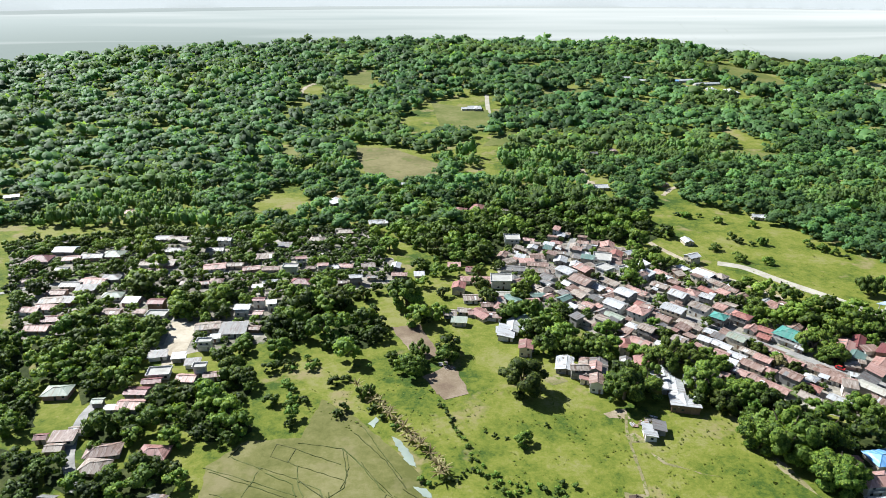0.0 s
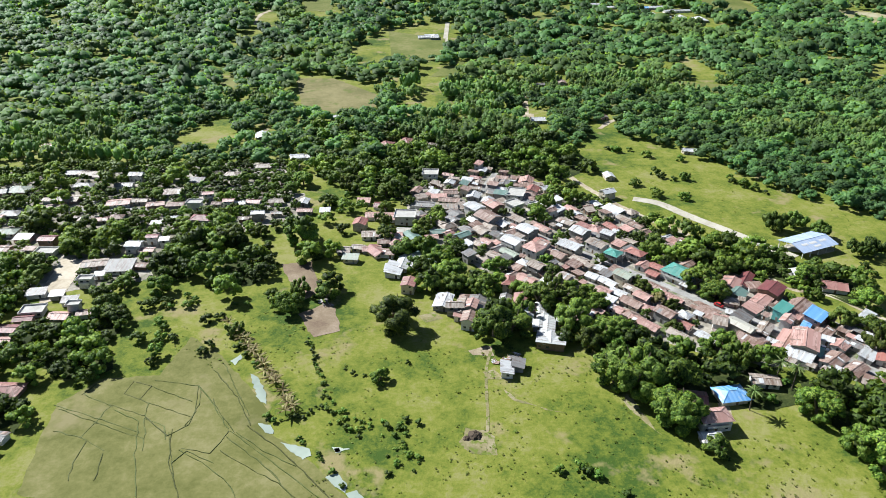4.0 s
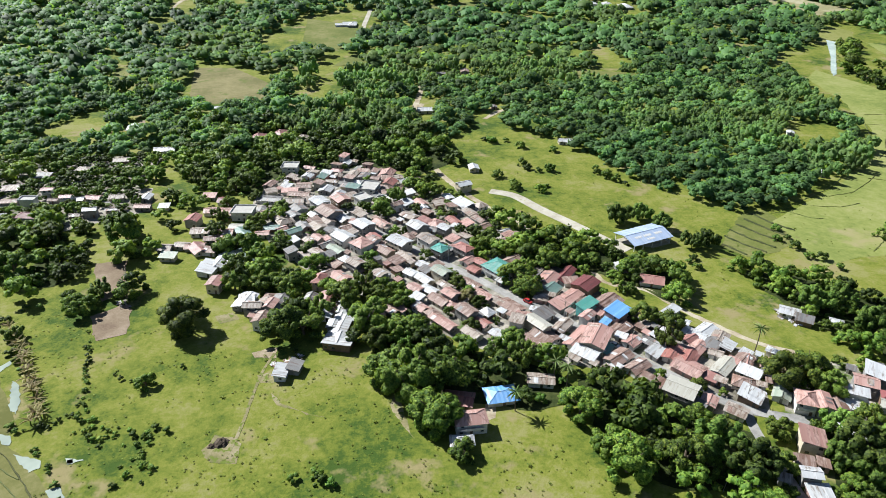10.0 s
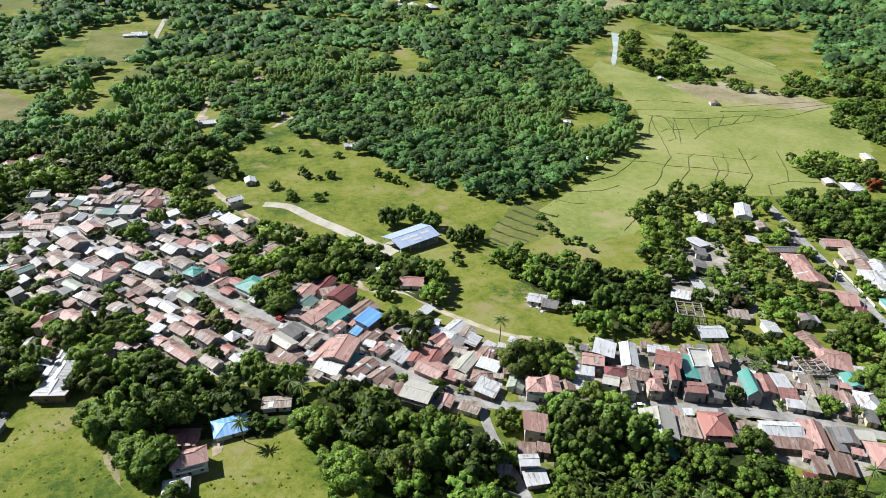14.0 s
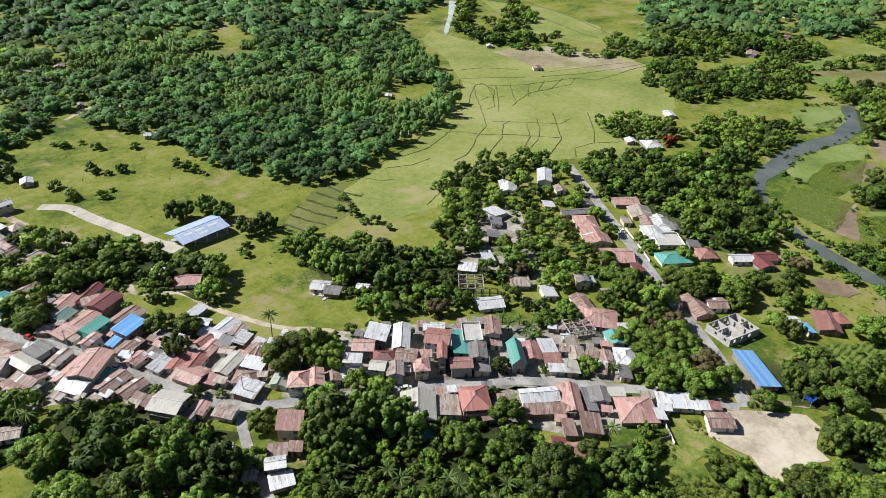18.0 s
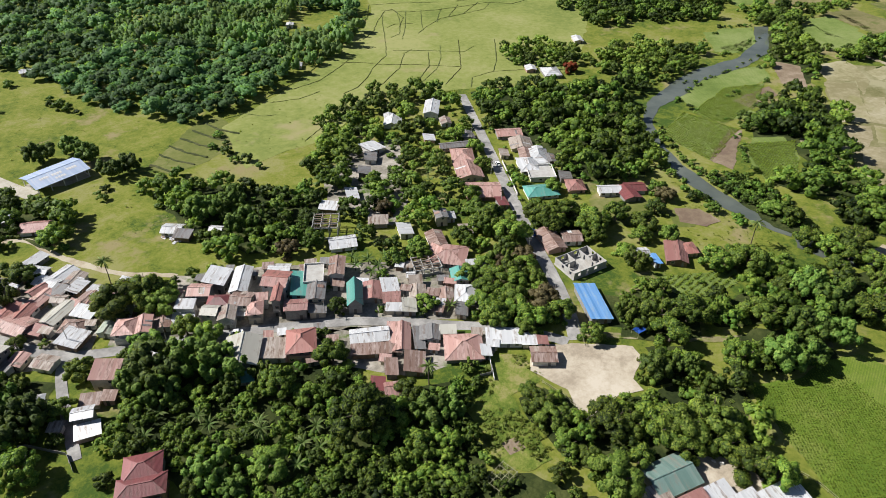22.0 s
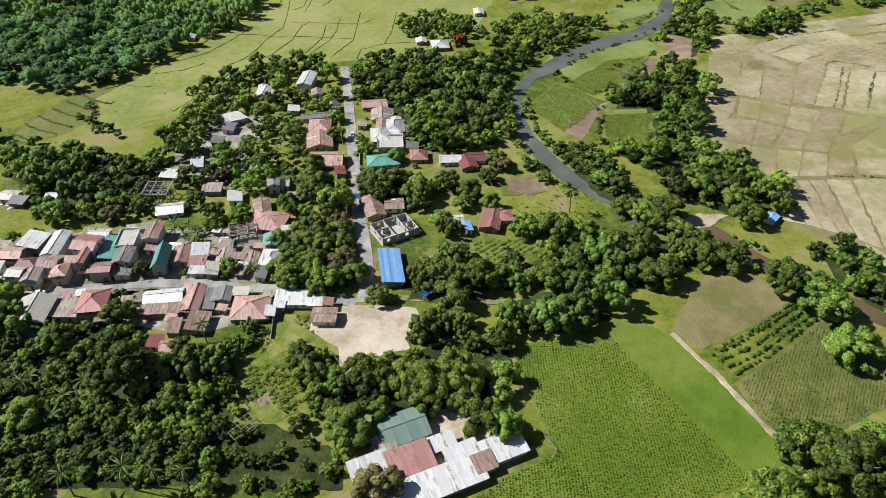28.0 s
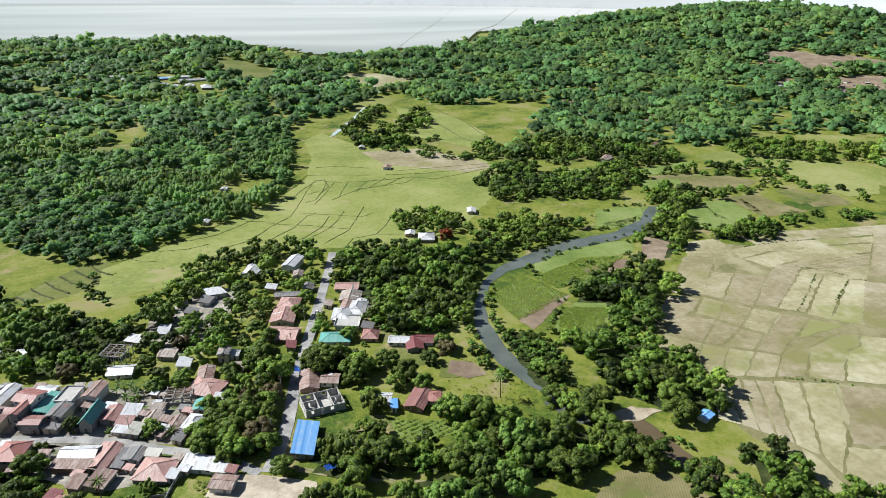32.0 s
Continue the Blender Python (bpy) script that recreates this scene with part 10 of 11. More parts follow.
woods([(532.1, 383.8), (561.5, 376.2), (574.4, 353.3), (558.0, 328.4), (528.1, 328.8), (523.3, 354.5)], 11.50, 4.0, 7.0, "broad")
woods([(586.2, 653.3), (633.1, 653.0), (625.7, 598.9), (577.9, 607.7)], 13.00, 5, 8, "broad")
woods([(646.9, 729.8), (693.4, 771.6), (674.8, 687.0), (640.3, 672.2)], 13.00, 5, 8, "broad")
woods([(682.8, 578.2), (744.9, 541.2), (798.1, 494.6), (784.1, 475.3), (718.0, 496.3), (672.2, 543.0)], 13.00, 5, 8, "broad")
woods([(772.7, 587.7), (816.8, 541.3), (858.4, 497.4), (823.6, 472.2), (767.5, 532.5)], 13.00, 5, 8, "broad")
woods([(527.6, 183.8), (541.9, 164.6), (536.7, 132.4), (519.3, 120.4), (515.5, 138.8)], 10.40, 1.2, 2.8, "broad")
woods([(-197.9, 280.2), (-189.3, 283.9), (-185.9, 287.6), (-163.9, 276.7), (-142.0, 271.5), (-133.6, 256.8), (-137.9, 241.9), (-138.5, 233.5), (-146.6, 225.7), (-160.2, 244.7), (-176.2, 244.7)], 9.50, 3.4, 6.5, "broad")
woods([(-221.7, 283.9), (-197.9, 280.2), (-155.8, 211.1), (-172.9, 211.1)], 10.50, 3.4, 6.5, "broad")
woods([(-124.1, 237.7), (-110.7, 241.3), (-98.6, 252.2), (-98.0, 264.8), (-85.3, 256.8), (-79.8, 239.1), (-80.3, 225.7), (-71.3, 211.1), (-78.3, 202.2), (-88.8, 204.4), (-101.4, 211.1), (-117.2, 220.7), (-120.0, 211.1), (-127.2, 211.1), (-131.5, 222.6), (-120.4, 224.4)], 9.00, 3.2, 6.0, "broad")
woods([(-145.1, 225.7), (-132.0, 220.6), (-120.0, 211.1), (-114.3, 202.2), (-122.3, 204.3), (-133.3, 206.6)], 9.50, 3.0, 5.5, "broad")
woods([(-147.7, 197.9), (-130.5, 193.8), (-122.2, 185.9), (-111.2, 192.8), (-97.4, 191.8), (-89.6, 184.0), (-88.3, 175.0), (-93.8, 180.3), (-100.2, 175.0), (-113.3, 171.5), (-129.6, 178.5), (-138.2, 182.1)], 9.00, 3.0, 5.5, "broad")
woods([(-171.1, 202.1), (-147.7, 197.9), (-127.7, 164.9), (-145.6, 164.9)], 10.50, 3.0, 5.5, "broad")
woods([(-92.5, 302.6), (-79.4, 323.3), (-71.2, 351.9), (-58.5, 341.2), (-56.9, 321.3), (-67.0, 303.5), (-65.6, 280.3), (-78.5, 275.0), (-91.0, 287.7)], 9.50, 3.0, 6.0, "broad")
woods([(-51.4, 312.2), (-36.4, 316.9), (-27.1, 287.8), (-35.9, 273.3), (-54.5, 269.9), (-56.3, 287.7)], 10.00, 2.5, 5.0, "broad")
woods([(-81.2, 260.0), (-73.6, 269.9), (-57.3, 266.5), (-56.9, 256.8), (-71.9, 250.7)], 11.20, 1.5, 3.2, "broad")
woods([(-72.0, 233.6), (-59.0, 237.7), (-53.7, 228.3), (-60.7, 225.7), (-68.6, 227.0)], 11.20, 1.3, 2.8, "broad")
woods([(-65.3, 220.7), (-55.7, 220.7), (-53.0, 206.6), (-59.9, 211.1)], 11.20, 1.3, 2.6, "broad")
woods([(-277.6, 410.8), (-255.9, 411.5), (-215.9, 436.7), (-172.9, 446.9), (-169.8, 438.5), (-208.5, 420.7), (-244.0, 390.6), (-264.9, 390.1)], 11.00, 3.0, 5.5, "broad")
woods([(568.3, 689.5), (591.7, 761.7), (620.7, 800.0), (655.6, 807.3), (617.7, 742.8), (593.8, 706.4), (578.8, 668.3)], 13.00, 5.0, 8.0, "broad")
woods([(577.9, 664.9), (588.9, 647.6), (598.6, 627.3), (592.3, 596.0), (575.0, 588.9), (563.8, 601.8), (559.2, 647.4)], 13.00, 5.0, 8.0, "broad")
woods([(628.6, 693.6), (652.6, 687.0), (640.2, 647.2), (620.5, 656.8)], 13.00, 4.5, 7.5, "broad")
woods([(558.1, 673.8), (576.0, 687.5), (572.8, 661.0), (551.7, 641.1)], 13.00, 4.0, 7.0, "broad")
woods([(612.5, 718.3), (618.6, 676.4), (608.5, 633.0), (600.0, 644.4)], 13.00, 4.0, 6.5, "broad")
woods([(742.4, 571.1), (769.9, 543.9), (815.2, 545.6), (841.4, 518.6), (821.6, 469.0), (788.1, 469.1), (774.8, 498.0), (734.3, 512.4)], 13.00, 5.0, 8.0, "broad")
woods([(666.3, 426.0), (708.8, 425.9), (760.5, 441.3), (797.8, 459.7), (808.7, 441.6), (748.8, 378.9), (720.5, 389.3), (674.2, 386.9), (651.5, 393.2)], 12.00, 4.5, 7.5, "broad")
woods([(749.5, 335.1), (776.1, 325.3), (752.4, 299.2), (724.6, 305.2), (726.5, 317.6)], 12.00, 4.5, 7.5, "broad")
woods([(949.6, 479.9), (981.2, 491.9), (1020.4, 470.5), (1049.0, 432.1), (1000.8, 392.3), (973.9, 402.0), (940.5, 423.1), (926.9, 446.6)], 13.00, 5.0, 8.0, "broad")
woods([(1074.6, 440.2), (1109.3, 418.9), (1036.5, 364.8), (1024.6, 395.8)], 13.00, 5.0, 8.0, "broad")
woods([(820.1, 440.3), (845.9, 431.0), (843.7, 404.6), (808.5, 392.0), (791.3, 404.4)], 13.00, 4.5, 7.5, "broad")
woods([(773.0, 359.1), (803.0, 342.8), (810.5, 319.5), (788.8, 327.5), (759.2, 338.4)], 12.00, 4.0, 6.5, "broad")
woods([(-290.5, 414.7), (-227.8, 428.2), (-172.4, 444.4), (-46.6, 455.2), (-33.0, 347.3), (-69.6, 354.1), (-81.5, 330.8), (-94.8, 309.2), (-91.7, 288.7), (-97.8, 279.3), (-137.3, 263.5), (-148.6, 280.8), (-179.8, 288.6), (-206.5, 281.4)], 11.20, 2.2, 4.6, "broad")
woods([(-290.5, 414.7), (-227.8, 428.2), (-172.4, 444.4), (-46.6, 455.2), (-33.0, 347.3), (-69.6, 354.1), (-81.5, 330.8), (-94.8, 309.2), (-91.7, 288.7), (-97.8, 279.3), (-137.3, 263.5), (-148.6, 280.8), (-179.8, 288.6), (-206.5, 281.4)], 11.20, 1.8, 3.0, "broad")
woods([(428.2, 128.6), (445.0, 124.1), (458.2, 109.9), (440.3, 96.0), (422.8, 103.2), (413.0, 110.1)], 10.40, 3.2, 6.2, "broad")
woods([(445.7, 93.5), (480.0, 87.3), (455.5, 71.0), (444.5, 76.2), (436.4, 84.6)], 10.40, 3.2, 6.2, "broad")
woods([(416.0, 99.2), (432.0, 94.6), (427.3, 85.9), (408.5, 87.2)], 10.40, 3.2, 6.2, "broad")
woods([(389.8, 87.7), (414.5, 86.1), (437.2, 75.1), (428.5, 64.6), (420.1, 51.2), (384.9, 67.1), (380.6, 78.3)], 10.40, 3.2, 6.2, "broad")
woods([(259.7, 187.0), (292.5, 158.4), (329.8, 122.4), (354.9, 114.2), (347.4, 90.2), (337.0, 67.0), (266.9, 104.1), (268.2, 121.0), (259.6, 139.1)], 9.00, 1.8, 3.6, "broad")
woods([(567.6, 68.8), (583.6, 59.7), (578.1, 42.2), (580.0, 32.5), (598.8, 36.9), (597.8, 29.7), (578.0, 20.3), (560.8, 26.9), (560.1, 42.5)], 10.40, 3.0, 5.6, "broad")
hedge([(627.0, 605.8), (661.6, 621.2)], 9.0, 3.0, 6.0, 6.0)
hedge([(596.1, 595.9), (621.8, 581.1), (636.8, 560.2), (650.3, 546.3), (668.2, 526.4), (684.8, 513.1)], 9.0, 3.0, 6.0, 6.0)
hedge([(837.7, 397.7), (866.7, 384.6), (912.0, 370.6), (904.7, 348.5)], 8.0, 2.6, 5.6, 5.0)
hedge([(789.6, 365.3), (796.4, 343.4), (818.2, 327.1), (864.1, 349.3), (874.7, 336.3)], 8.0, 2.6, 5.6, 5.0)
hedge([(808.5, 328.6), (794.1, 295.7), (783.8, 265.4)], 8.0, 2.6, 5.6, 5.0)
hedge([(739.6, 288.4), (758.6, 266.9), (786.1, 242.9)], 8.0, 2.6, 5.6, 5.0)
hedge([(891.5, 308.4), (906.6, 300.8)], 8.0, 2.6, 5.6, 5.0)
hedge([(841.8, 282.6), (847.4, 265.3)], 8.0, 2.6, 5.6, 5.0)
hedge([(876.5, 431.2), (892.1, 401.7), (922.2, 380.0)], 8.0, 2.6, 5.6, 5.0)
hedge([(719.9, 487.6), (748.6, 470.2)], 8.0, 2.6, 5.6, 5.0)
hedge([(900.0, 344.3), (900.4, 315.9)], 8.0, 2.6, 5.6, 5.0)

# hedgerows and bank growth
hedge([(621.1, 434), (664.9, 479.2), (717.2, 484.1), (773.1, 489.3), (833.1, 494.8)], 9.1, 3.25, 6.24, 6.50)
hedge([(628.1, 413.7), (673.5, 416), (757.6, 426.3), (755.1, 387.8)], 9.1, 3.25, 6.24, 6.50)
hedge([(749.2, 371.7), (766.6, 348.5), (763.9, 317.5), (842.6, 357.6), (891.6, 360)], 9.1, 3.25, 6.24, 6.50)
hedge([(741.4, 310.6), (746.3, 278.7), (792, 258.7), (815.7, 270.3)], 9.1, 3.25, 6.24, 6.50)
hedge([(662.7, 274.1), (700.1, 272.5), (735.9, 285)], 9.1, 3.25, 6.24, 6.50)
hedge([(790.6, 436.5), (847.6, 439.9), (880.9, 405.7), (910.6, 406.8), (945.3, 383.6)], 9.1, 3.25, 6.24, 6.50)
hedge([(948.3, 477.9), (1011.2, 491.8), (1027.4, 451.1), (1041, 419.1)], 9.1, 3.25, 6.24, 6.50)
hedge([(601, 345.9), (633.6, 334.5), (646.1, 314.1), (659.2, 296.8)], 9.1, 3.25, 6.24, 6.50)
hedge([(840.4, 322.8), (838.2, 269.4), (880.9, 254.4)], 9.1, 3.25, 6.24, 6.50)
hedge([(536.3, 355.5), (568.6, 357.4), (573.2, 305.9), (583.3, 291.1)], 9.1, 3.25, 6.24, 6.50)
hedge([(592.5, 713.3), (576.2, 604.6), (593.6, 578.5), (628.9, 537.3), (676.5, 516.7), (738, 521.4)], 9.1, 3.25, 6.24, 6.50)
hedge([(544.7, 238.4), (533.9, 218.6), (526.1, 195.9), (521.7, 165.1), (521.5, 136.9)], 3.9, 1.04, 2.47, 2.86)
hedge([(692.8, 294.3), (659.3, 281.1), (615.9, 273.2), (589.6, 260.7), (565.9, 253.2)], 3.9, 1.04, 2.47, 2.86)
hedge([(540.6, 101), (547.4, 78.5), (554, 57), (565.8, 31)], 3.9, 1.04, 2.47, 2.86)
hedge([(535.7, 86.4), (539.4, 68.1), (544.5, 49), (549.5, 34.1)], 3.9, 1.04, 2.47, 2.86)
hedge([(541.1, 244.6), (514.6, 201.8), (505, 173.5), (504.7, 145.4), (509.9, 127.8)], 6.5, 2.08, 4.68, 3.90)
hedge([(664, 308.3), (702.9, 315)], 5.2, 2.60, 5.20, 5.20)
hedge([(583.4, 246.2), (583.1, 218.8)], 5.2, 2.60, 5.20, 5.20)
hedge([(622.6, 261.5), (638.1, 261.2)], 5.2, 2.60, 5.20, 5.20)
hedge([(537.1, 186.8), (546.6, 171.6), (555.8, 157.1)], 5.2, 2.60, 5.20, 5.20)
hedge([(566.6, 145.4), (582.7, 125.4), (582.5, 98.9)], 5.2, 2.60, 5.20, 5.20)
hedge([(-4.6, 239.3), (3.6, 218), (10.7, 197.8), (6.5, 185.2), (-4.4, 182.4)], 2.0, 0.65, 1.43, 2.34)
hedge([(3.6, 174.8), (18.7, 159.9), (23.2, 149.7)], 2.0, 0.65, 1.43, 2.34)
hedge([(1.7, 191.7), (18.2, 185.8), (29.1, 180.1)], 2.0, 0.65, 1.43, 2.34)
hedge([(-46.2, 248.5), (-29, 228.3), (-12.9, 200.7)], 3.9, 1.04, 2.08, 4.55)
hedge([(-7.1, 184.4), (1.2, 183), (12.3, 184.3)], 3.9, 1.04, 2.34, 2.60)
hedge([(16.6, 180.2), (26, 177.5), (37, 178.8), (43.1, 169.7), (37.1, 164.9)], 6.5, 0.65, 1.43, 1.82)
hedge([(-2.1, 232.1), (4.6, 213.8), (12.4, 194.4), (12.3, 184.3)], 1.3, 0.52, 1.04, 2.08)
hedge([(13.8, 191.7), (25, 181.5), (37.1, 178.7), (45.3, 174.7), (41, 159.8), (35.2, 157.5)], 10.4, 0.65, 1.56, 2.60)
hedge([(-70.6, 241.5), (-47.7, 250.1), (-32.1, 254.5)], 10.4, 1.56, 3.64, 5.20)
hedge([(-71.8, 229.4), (-51.9, 225.5)], 10.4, 1.56, 3.64, 5.20)
hedge([(-35, 211.1), (-42.9, 225.5)], 10.4, 1.56, 3.64, 5.20)
hedge([(14.7, 211), (28.8, 204.2), (34.1, 210.9), (40.1, 214.4)], 3.9, 0.65, 1.30, 5.20)
hedge([(75.1, 225.3), (84.1, 221.5)], 3.9, 0.65, 1.30, 5.20)
hedge([(492.3, 41.3), (508.1, 41.3), (540.3, 45.5)], 0.4, 0.59, 0.98, 0.78)
hedge([(492.1, 38.1), (508.3, 37.8), (540.5, 42.7)], 0.4, 0.59, 0.98, 0.78)
hedge([(492.4, 34.7), (508.8, 34.7), (539.5, 40)], 0.4, 0.59, 0.98, 0.78)
hedge([(493.1, 31.7), (508.9, 32.4), (539.6, 37.7)], 0.4, 0.59, 0.98, 0.78)
hedge([(495.3, 42.6), (511, 42.8), (540, 47.2)], 0.4, 0.59, 0.98, 0.78)
hedge([(90.3, 164.4), (97, 157.3), (103.6, 152.7), (110, 148.4)], 6.5, 0.78, 2.60, 3.90)
hedge([(179.1, 407.6), (195.4, 391.3), (215.8, 387.9)], 11.7, 1.95, 4.68, 5.85)
hedge([(182.9, 480.8), (221.7, 462.5)], 11.7, 1.95, 4.68, 5.85)
hedge([(199.1, 433.4), (218.8, 410.3)], 11.7, 1.95, 4.68, 5.85)
hedge([(240, 426.5), (264.4, 397.9)], 11.7, 1.95, 4.68, 5.85)
hedge([(295.9, 300.3), (300.4, 274.2), (311.7, 260.8), (322.4, 248.2)], 11.7, 1.95, 4.68, 5.85)
hedge([(263.9, 305.6), (266.8, 285.9)], 11.7, 1.95, 4.68, 5.85)
hedge([(284, 293.2), (294, 267.2), (303.6, 246.2)], 10.4, 1.56, 3.90, 5.20)
hedge([(321.8, 328.8), (329.3, 302.4), (333, 286.4)], 10.4, 1.56, 3.90, 5.20)
hedge([(456.3, 121.9), (471.2, 112.5)], 3.9, 1.30, 2.60, 3.90)
hedge([(492.5, 59.7), (534.1, 71.5)], 3.9, 1.30, 2.60, 3.90)
hedge([(527.2, 199.3), (522.9, 167.2), (525.9, 148.6), (526.3, 128)], 6.5, 1.30, 2.86, 2.08)
hedge([(523.7, 186.4), (523.8, 157.9), (524, 128.9)], 6.5, 1.30, 2.86, 2.08)
hedge([(524.4, 172.9), (526.9, 142.9)], 6.5, 1.30, 2.86, 2.08)
hedge([(541.6, 234.4), (530.4, 205.6)], 5.2, 1.04, 2.08, 1.82)
hedge([(532.4, 151.7), (530.7, 121.5)], 5.2, 1.04, 2.08, 1.82)

hedge([(743.2, 184.6), (718.3, 167.7), (685.8, 146.9)], 1.0, 0.35, 0.7, 1.6)
hedge([(753.9, 170.1), (736.2, 160.2), (719.4, 151.1)], 1.0, 0.35, 0.7, 1.6)
hedge([(742.4, 199.6), (755.7, 185.7), (763.9, 165.9)], 1.0, 0.35, 0.7, 1.6)
hedge([(621.8, 98.6), (634.8, 91.6), (647.9, 82.6)], 1.0, 0.35, 0.7, 1.6)
hedge([(737.2, 238.6), (765.4, 237.7), (803.3, 232.0)], 1.0, 0.35, 0.7, 1.6)
hedge([(595.7, 180.0), (601.3, 175.4), (610.4, 161.8)], 1.0, 0.35, 0.7, 1.6)
hedge([(815.6, 397.0), (869.9, 396.5), (907.6, 371.1)], 9.0, 3.0, 6.0, 6.0)
hedge([(780.9, 337.5), (798.9, 306.3), (820.0, 275.6)], 9.0, 3.0, 6.0, 6.0)
hedge([(879.1, 315.4), (892.3, 293.2), (926.7, 287.9)], 9.0, 3.0, 6.0, 6.0)
hedge([(834.3, 360.3), (844.4, 338.0)], 9.0, 3.0, 6.0, 6.0)
hedge([(731.3, 283.7), (753.4, 262.0), (788.4, 258.1)], 9.0, 3.0, 6.0, 6.0)
hedge([(578.7, 308.4), (602.4, 310.5), (627.2, 312.8)], 9.0, 3.0, 6.0, 6.0)
hedge([(910.5, 330.2), (924.9, 318.9), (942.1, 299.3)], 9.0, 3.0, 6.0, 6.0)
hedge([(610.2, 247.0), (631.3, 251.9), (657.5, 256.4)], 4.0, 1.0, 2.4, 2.2)
hedge([(671.2, 273.4), (651.5, 279.0), (630.7, 276.1), (603.7, 276.1)], 4.0, 1.0, 2.4, 2.2)
hedge([(579.0, 247.0), (581.0, 234.5), (586.0, 221.3)], 4.0, 1.0, 2.4, 2.2)
hedge([(579.8, 212.3), (567.2, 196.7), (552.5, 180.4)], 4.0, 1.0, 2.4, 2.2)
hedge([(659.0, 302.5), (676.9, 302.9), (713.1, 315.5)], 4.0, 1.0, 2.4, 2.2)
hedge([(676.5, 330.2), (707.0, 346.1), (731.4, 337.9)], 4.0, 1.0, 2.4, 2.2)

# far woods
far_clearings = []
far_clearings.append([(-107.7, 720.8), (-58.3, 721.3), (0.5, 638.1), (-4.5, 569.4), (-47, 569.3), (-76.6, 587.4)])
far_clearings.append([(184.4, 556.2), (209.4, 501.8), (244.4, 476.8), (257, 434.2), (285.6, 380.6), (317.8, 357.7), (362.9, 376.5), (424.6, 417.4), (493.6, 514.5), (497, 667.4), (504.1, 727.3), (626.8, 830), (927.4, 799.2), (441.3, 250.6), (165.6, 296.9), (168.3, 395.8), (140, 443.3)])
far_clearings.append([(504, 678.7), (607.8, 770.8), (644.2, 612.3), (700.2, 539.1), (716.8, 440.3), (809.3, 452.9), (885.9, 451.1), (940, 385.5), (992.5, 325.2), (596.4, 28.3), (367.3, 114.3), (413.2, 374.3), (466.6, 487.2)])
far_clearings.append([(882.9, 464.9), (1047.4, 527.7), (1179.4, 466.2), (958.1, 299.3), (886.3, 403.8)])
far_clearings.append([(607.5, 830.5), (709.9, 946.9), (754.4, 755.2), (711.5, 591.3), (654.2, 639.4), (586, 688.7)])
far_clearings.append([(633.1, 1049), (713.8, 1129.7), (786.1, 997.9), (731, 953.5), (647.8, 991.9)])
far_clearings.append([(680.9, 1000.0), (713.6, 1011.7), (697.4, 955.0), (666.6, 905.0), (655.2, 920.5)])
far_clearings.append([(687.5, 584.4), (731, 648.9), (753.3, 548.8), (734.3, 514.9)])
far_clearings.append([(25.2, 975), (81.6, 1020.5), (74.8, 849.7), (25.6, 842.4)])
far_clearings.append([(-232.2, 1057.9), (-193, 1087.2), (-166.7, 950.4), (-198.3, 928.6)])
far_clearings.append([(-170.8, 1121.9), (-117.4, 1145.5), (-112.6, 1005.7), (-148.4, 1022.6)])
far_clearings.append([(-58.1, 869.7), (-3.1, 904.6), (3.9, 763.1), (-37.8, 748.5)])

far_clearings.append([(-16.2, 946.9), (60.7, 904.9), (58.7, 793.2), (-1.4, 777.8)])
far_clearings.append([(64.6, 778.6), (112.5, 793.6), (86.0, 723.4), (42.2, 710.2)])
far_clearings.append([(-166.1, 1137.2), (-112.5, 1160.8), (-110.9, 1057.5), (-146.7, 1063.7)])
far_clearings.append([(147.7, 1030.2), (238.8, 1060.4), (217.7, 994.0), (148.9, 972.4)])
far_clearings.append([(-267.0, 633.4), (-234.3, 633.7), (-225.1, 607.4), (-249.1, 601.5)])
far_clearings.append([(285.8, 694.8), (356.9, 668.6), (339.0, 641.7), (277.8, 656.2)])
far_clearings.append([(-174.5, 702.9), (-151.6, 708.2), (-144.4, 660.6), (-161.4, 660.5)])
far_clearings.append([(461.2, 1273.1), (537.7, 1169.9), (546.3, 1044.0), (485.2, 1022.2), (439.8, 1164.3)])
far_clearings.append([(1477.8, 981.5), (1550.8, 1019.7), (1600.9, 1005.1), (1616.0, 949.7), (1671.2, 924.2), (1689.5, 858.1), (1656.0, 821.1), (1592.2, 857.2), (1533.6, 833.5), (1493.7, 839.6), (1483.6, 884.7), (1494.5, 932.3)])
far_clearings.append([(1472.0, 798.6), (1535.7, 795.7), (1590.9, 771.1), (1438.1, 655.4), (1412.4, 701.7), (1408.3, 727.1)])
far_clearings.append([(1351.5, 809.0), (1411.9, 832.8), (1388.0, 781.2), (1344.2, 748.1), (1308.6, 756.7)])
far_clearings.append([(1037.4, 547.8), (1054.4, 510.9), (1022.8, 491.4), (996.9, 501.7)])
far_clearings.append([(1082.3, 511.1), (1123.5, 483.4), (1156.9, 447.0), (1122.5, 421.5), (1087.7, 449.9), (1055.0, 481.7)])
far_clearings.append([(747.1, 579.2), (846.0, 524.1), (960.9, 490.8), (992.3, 502.3), (1018.4, 487.2), (1062.6, 442.5), (1107.7, 410.8), (889.0, 249.9), (621.4, 349.8)])

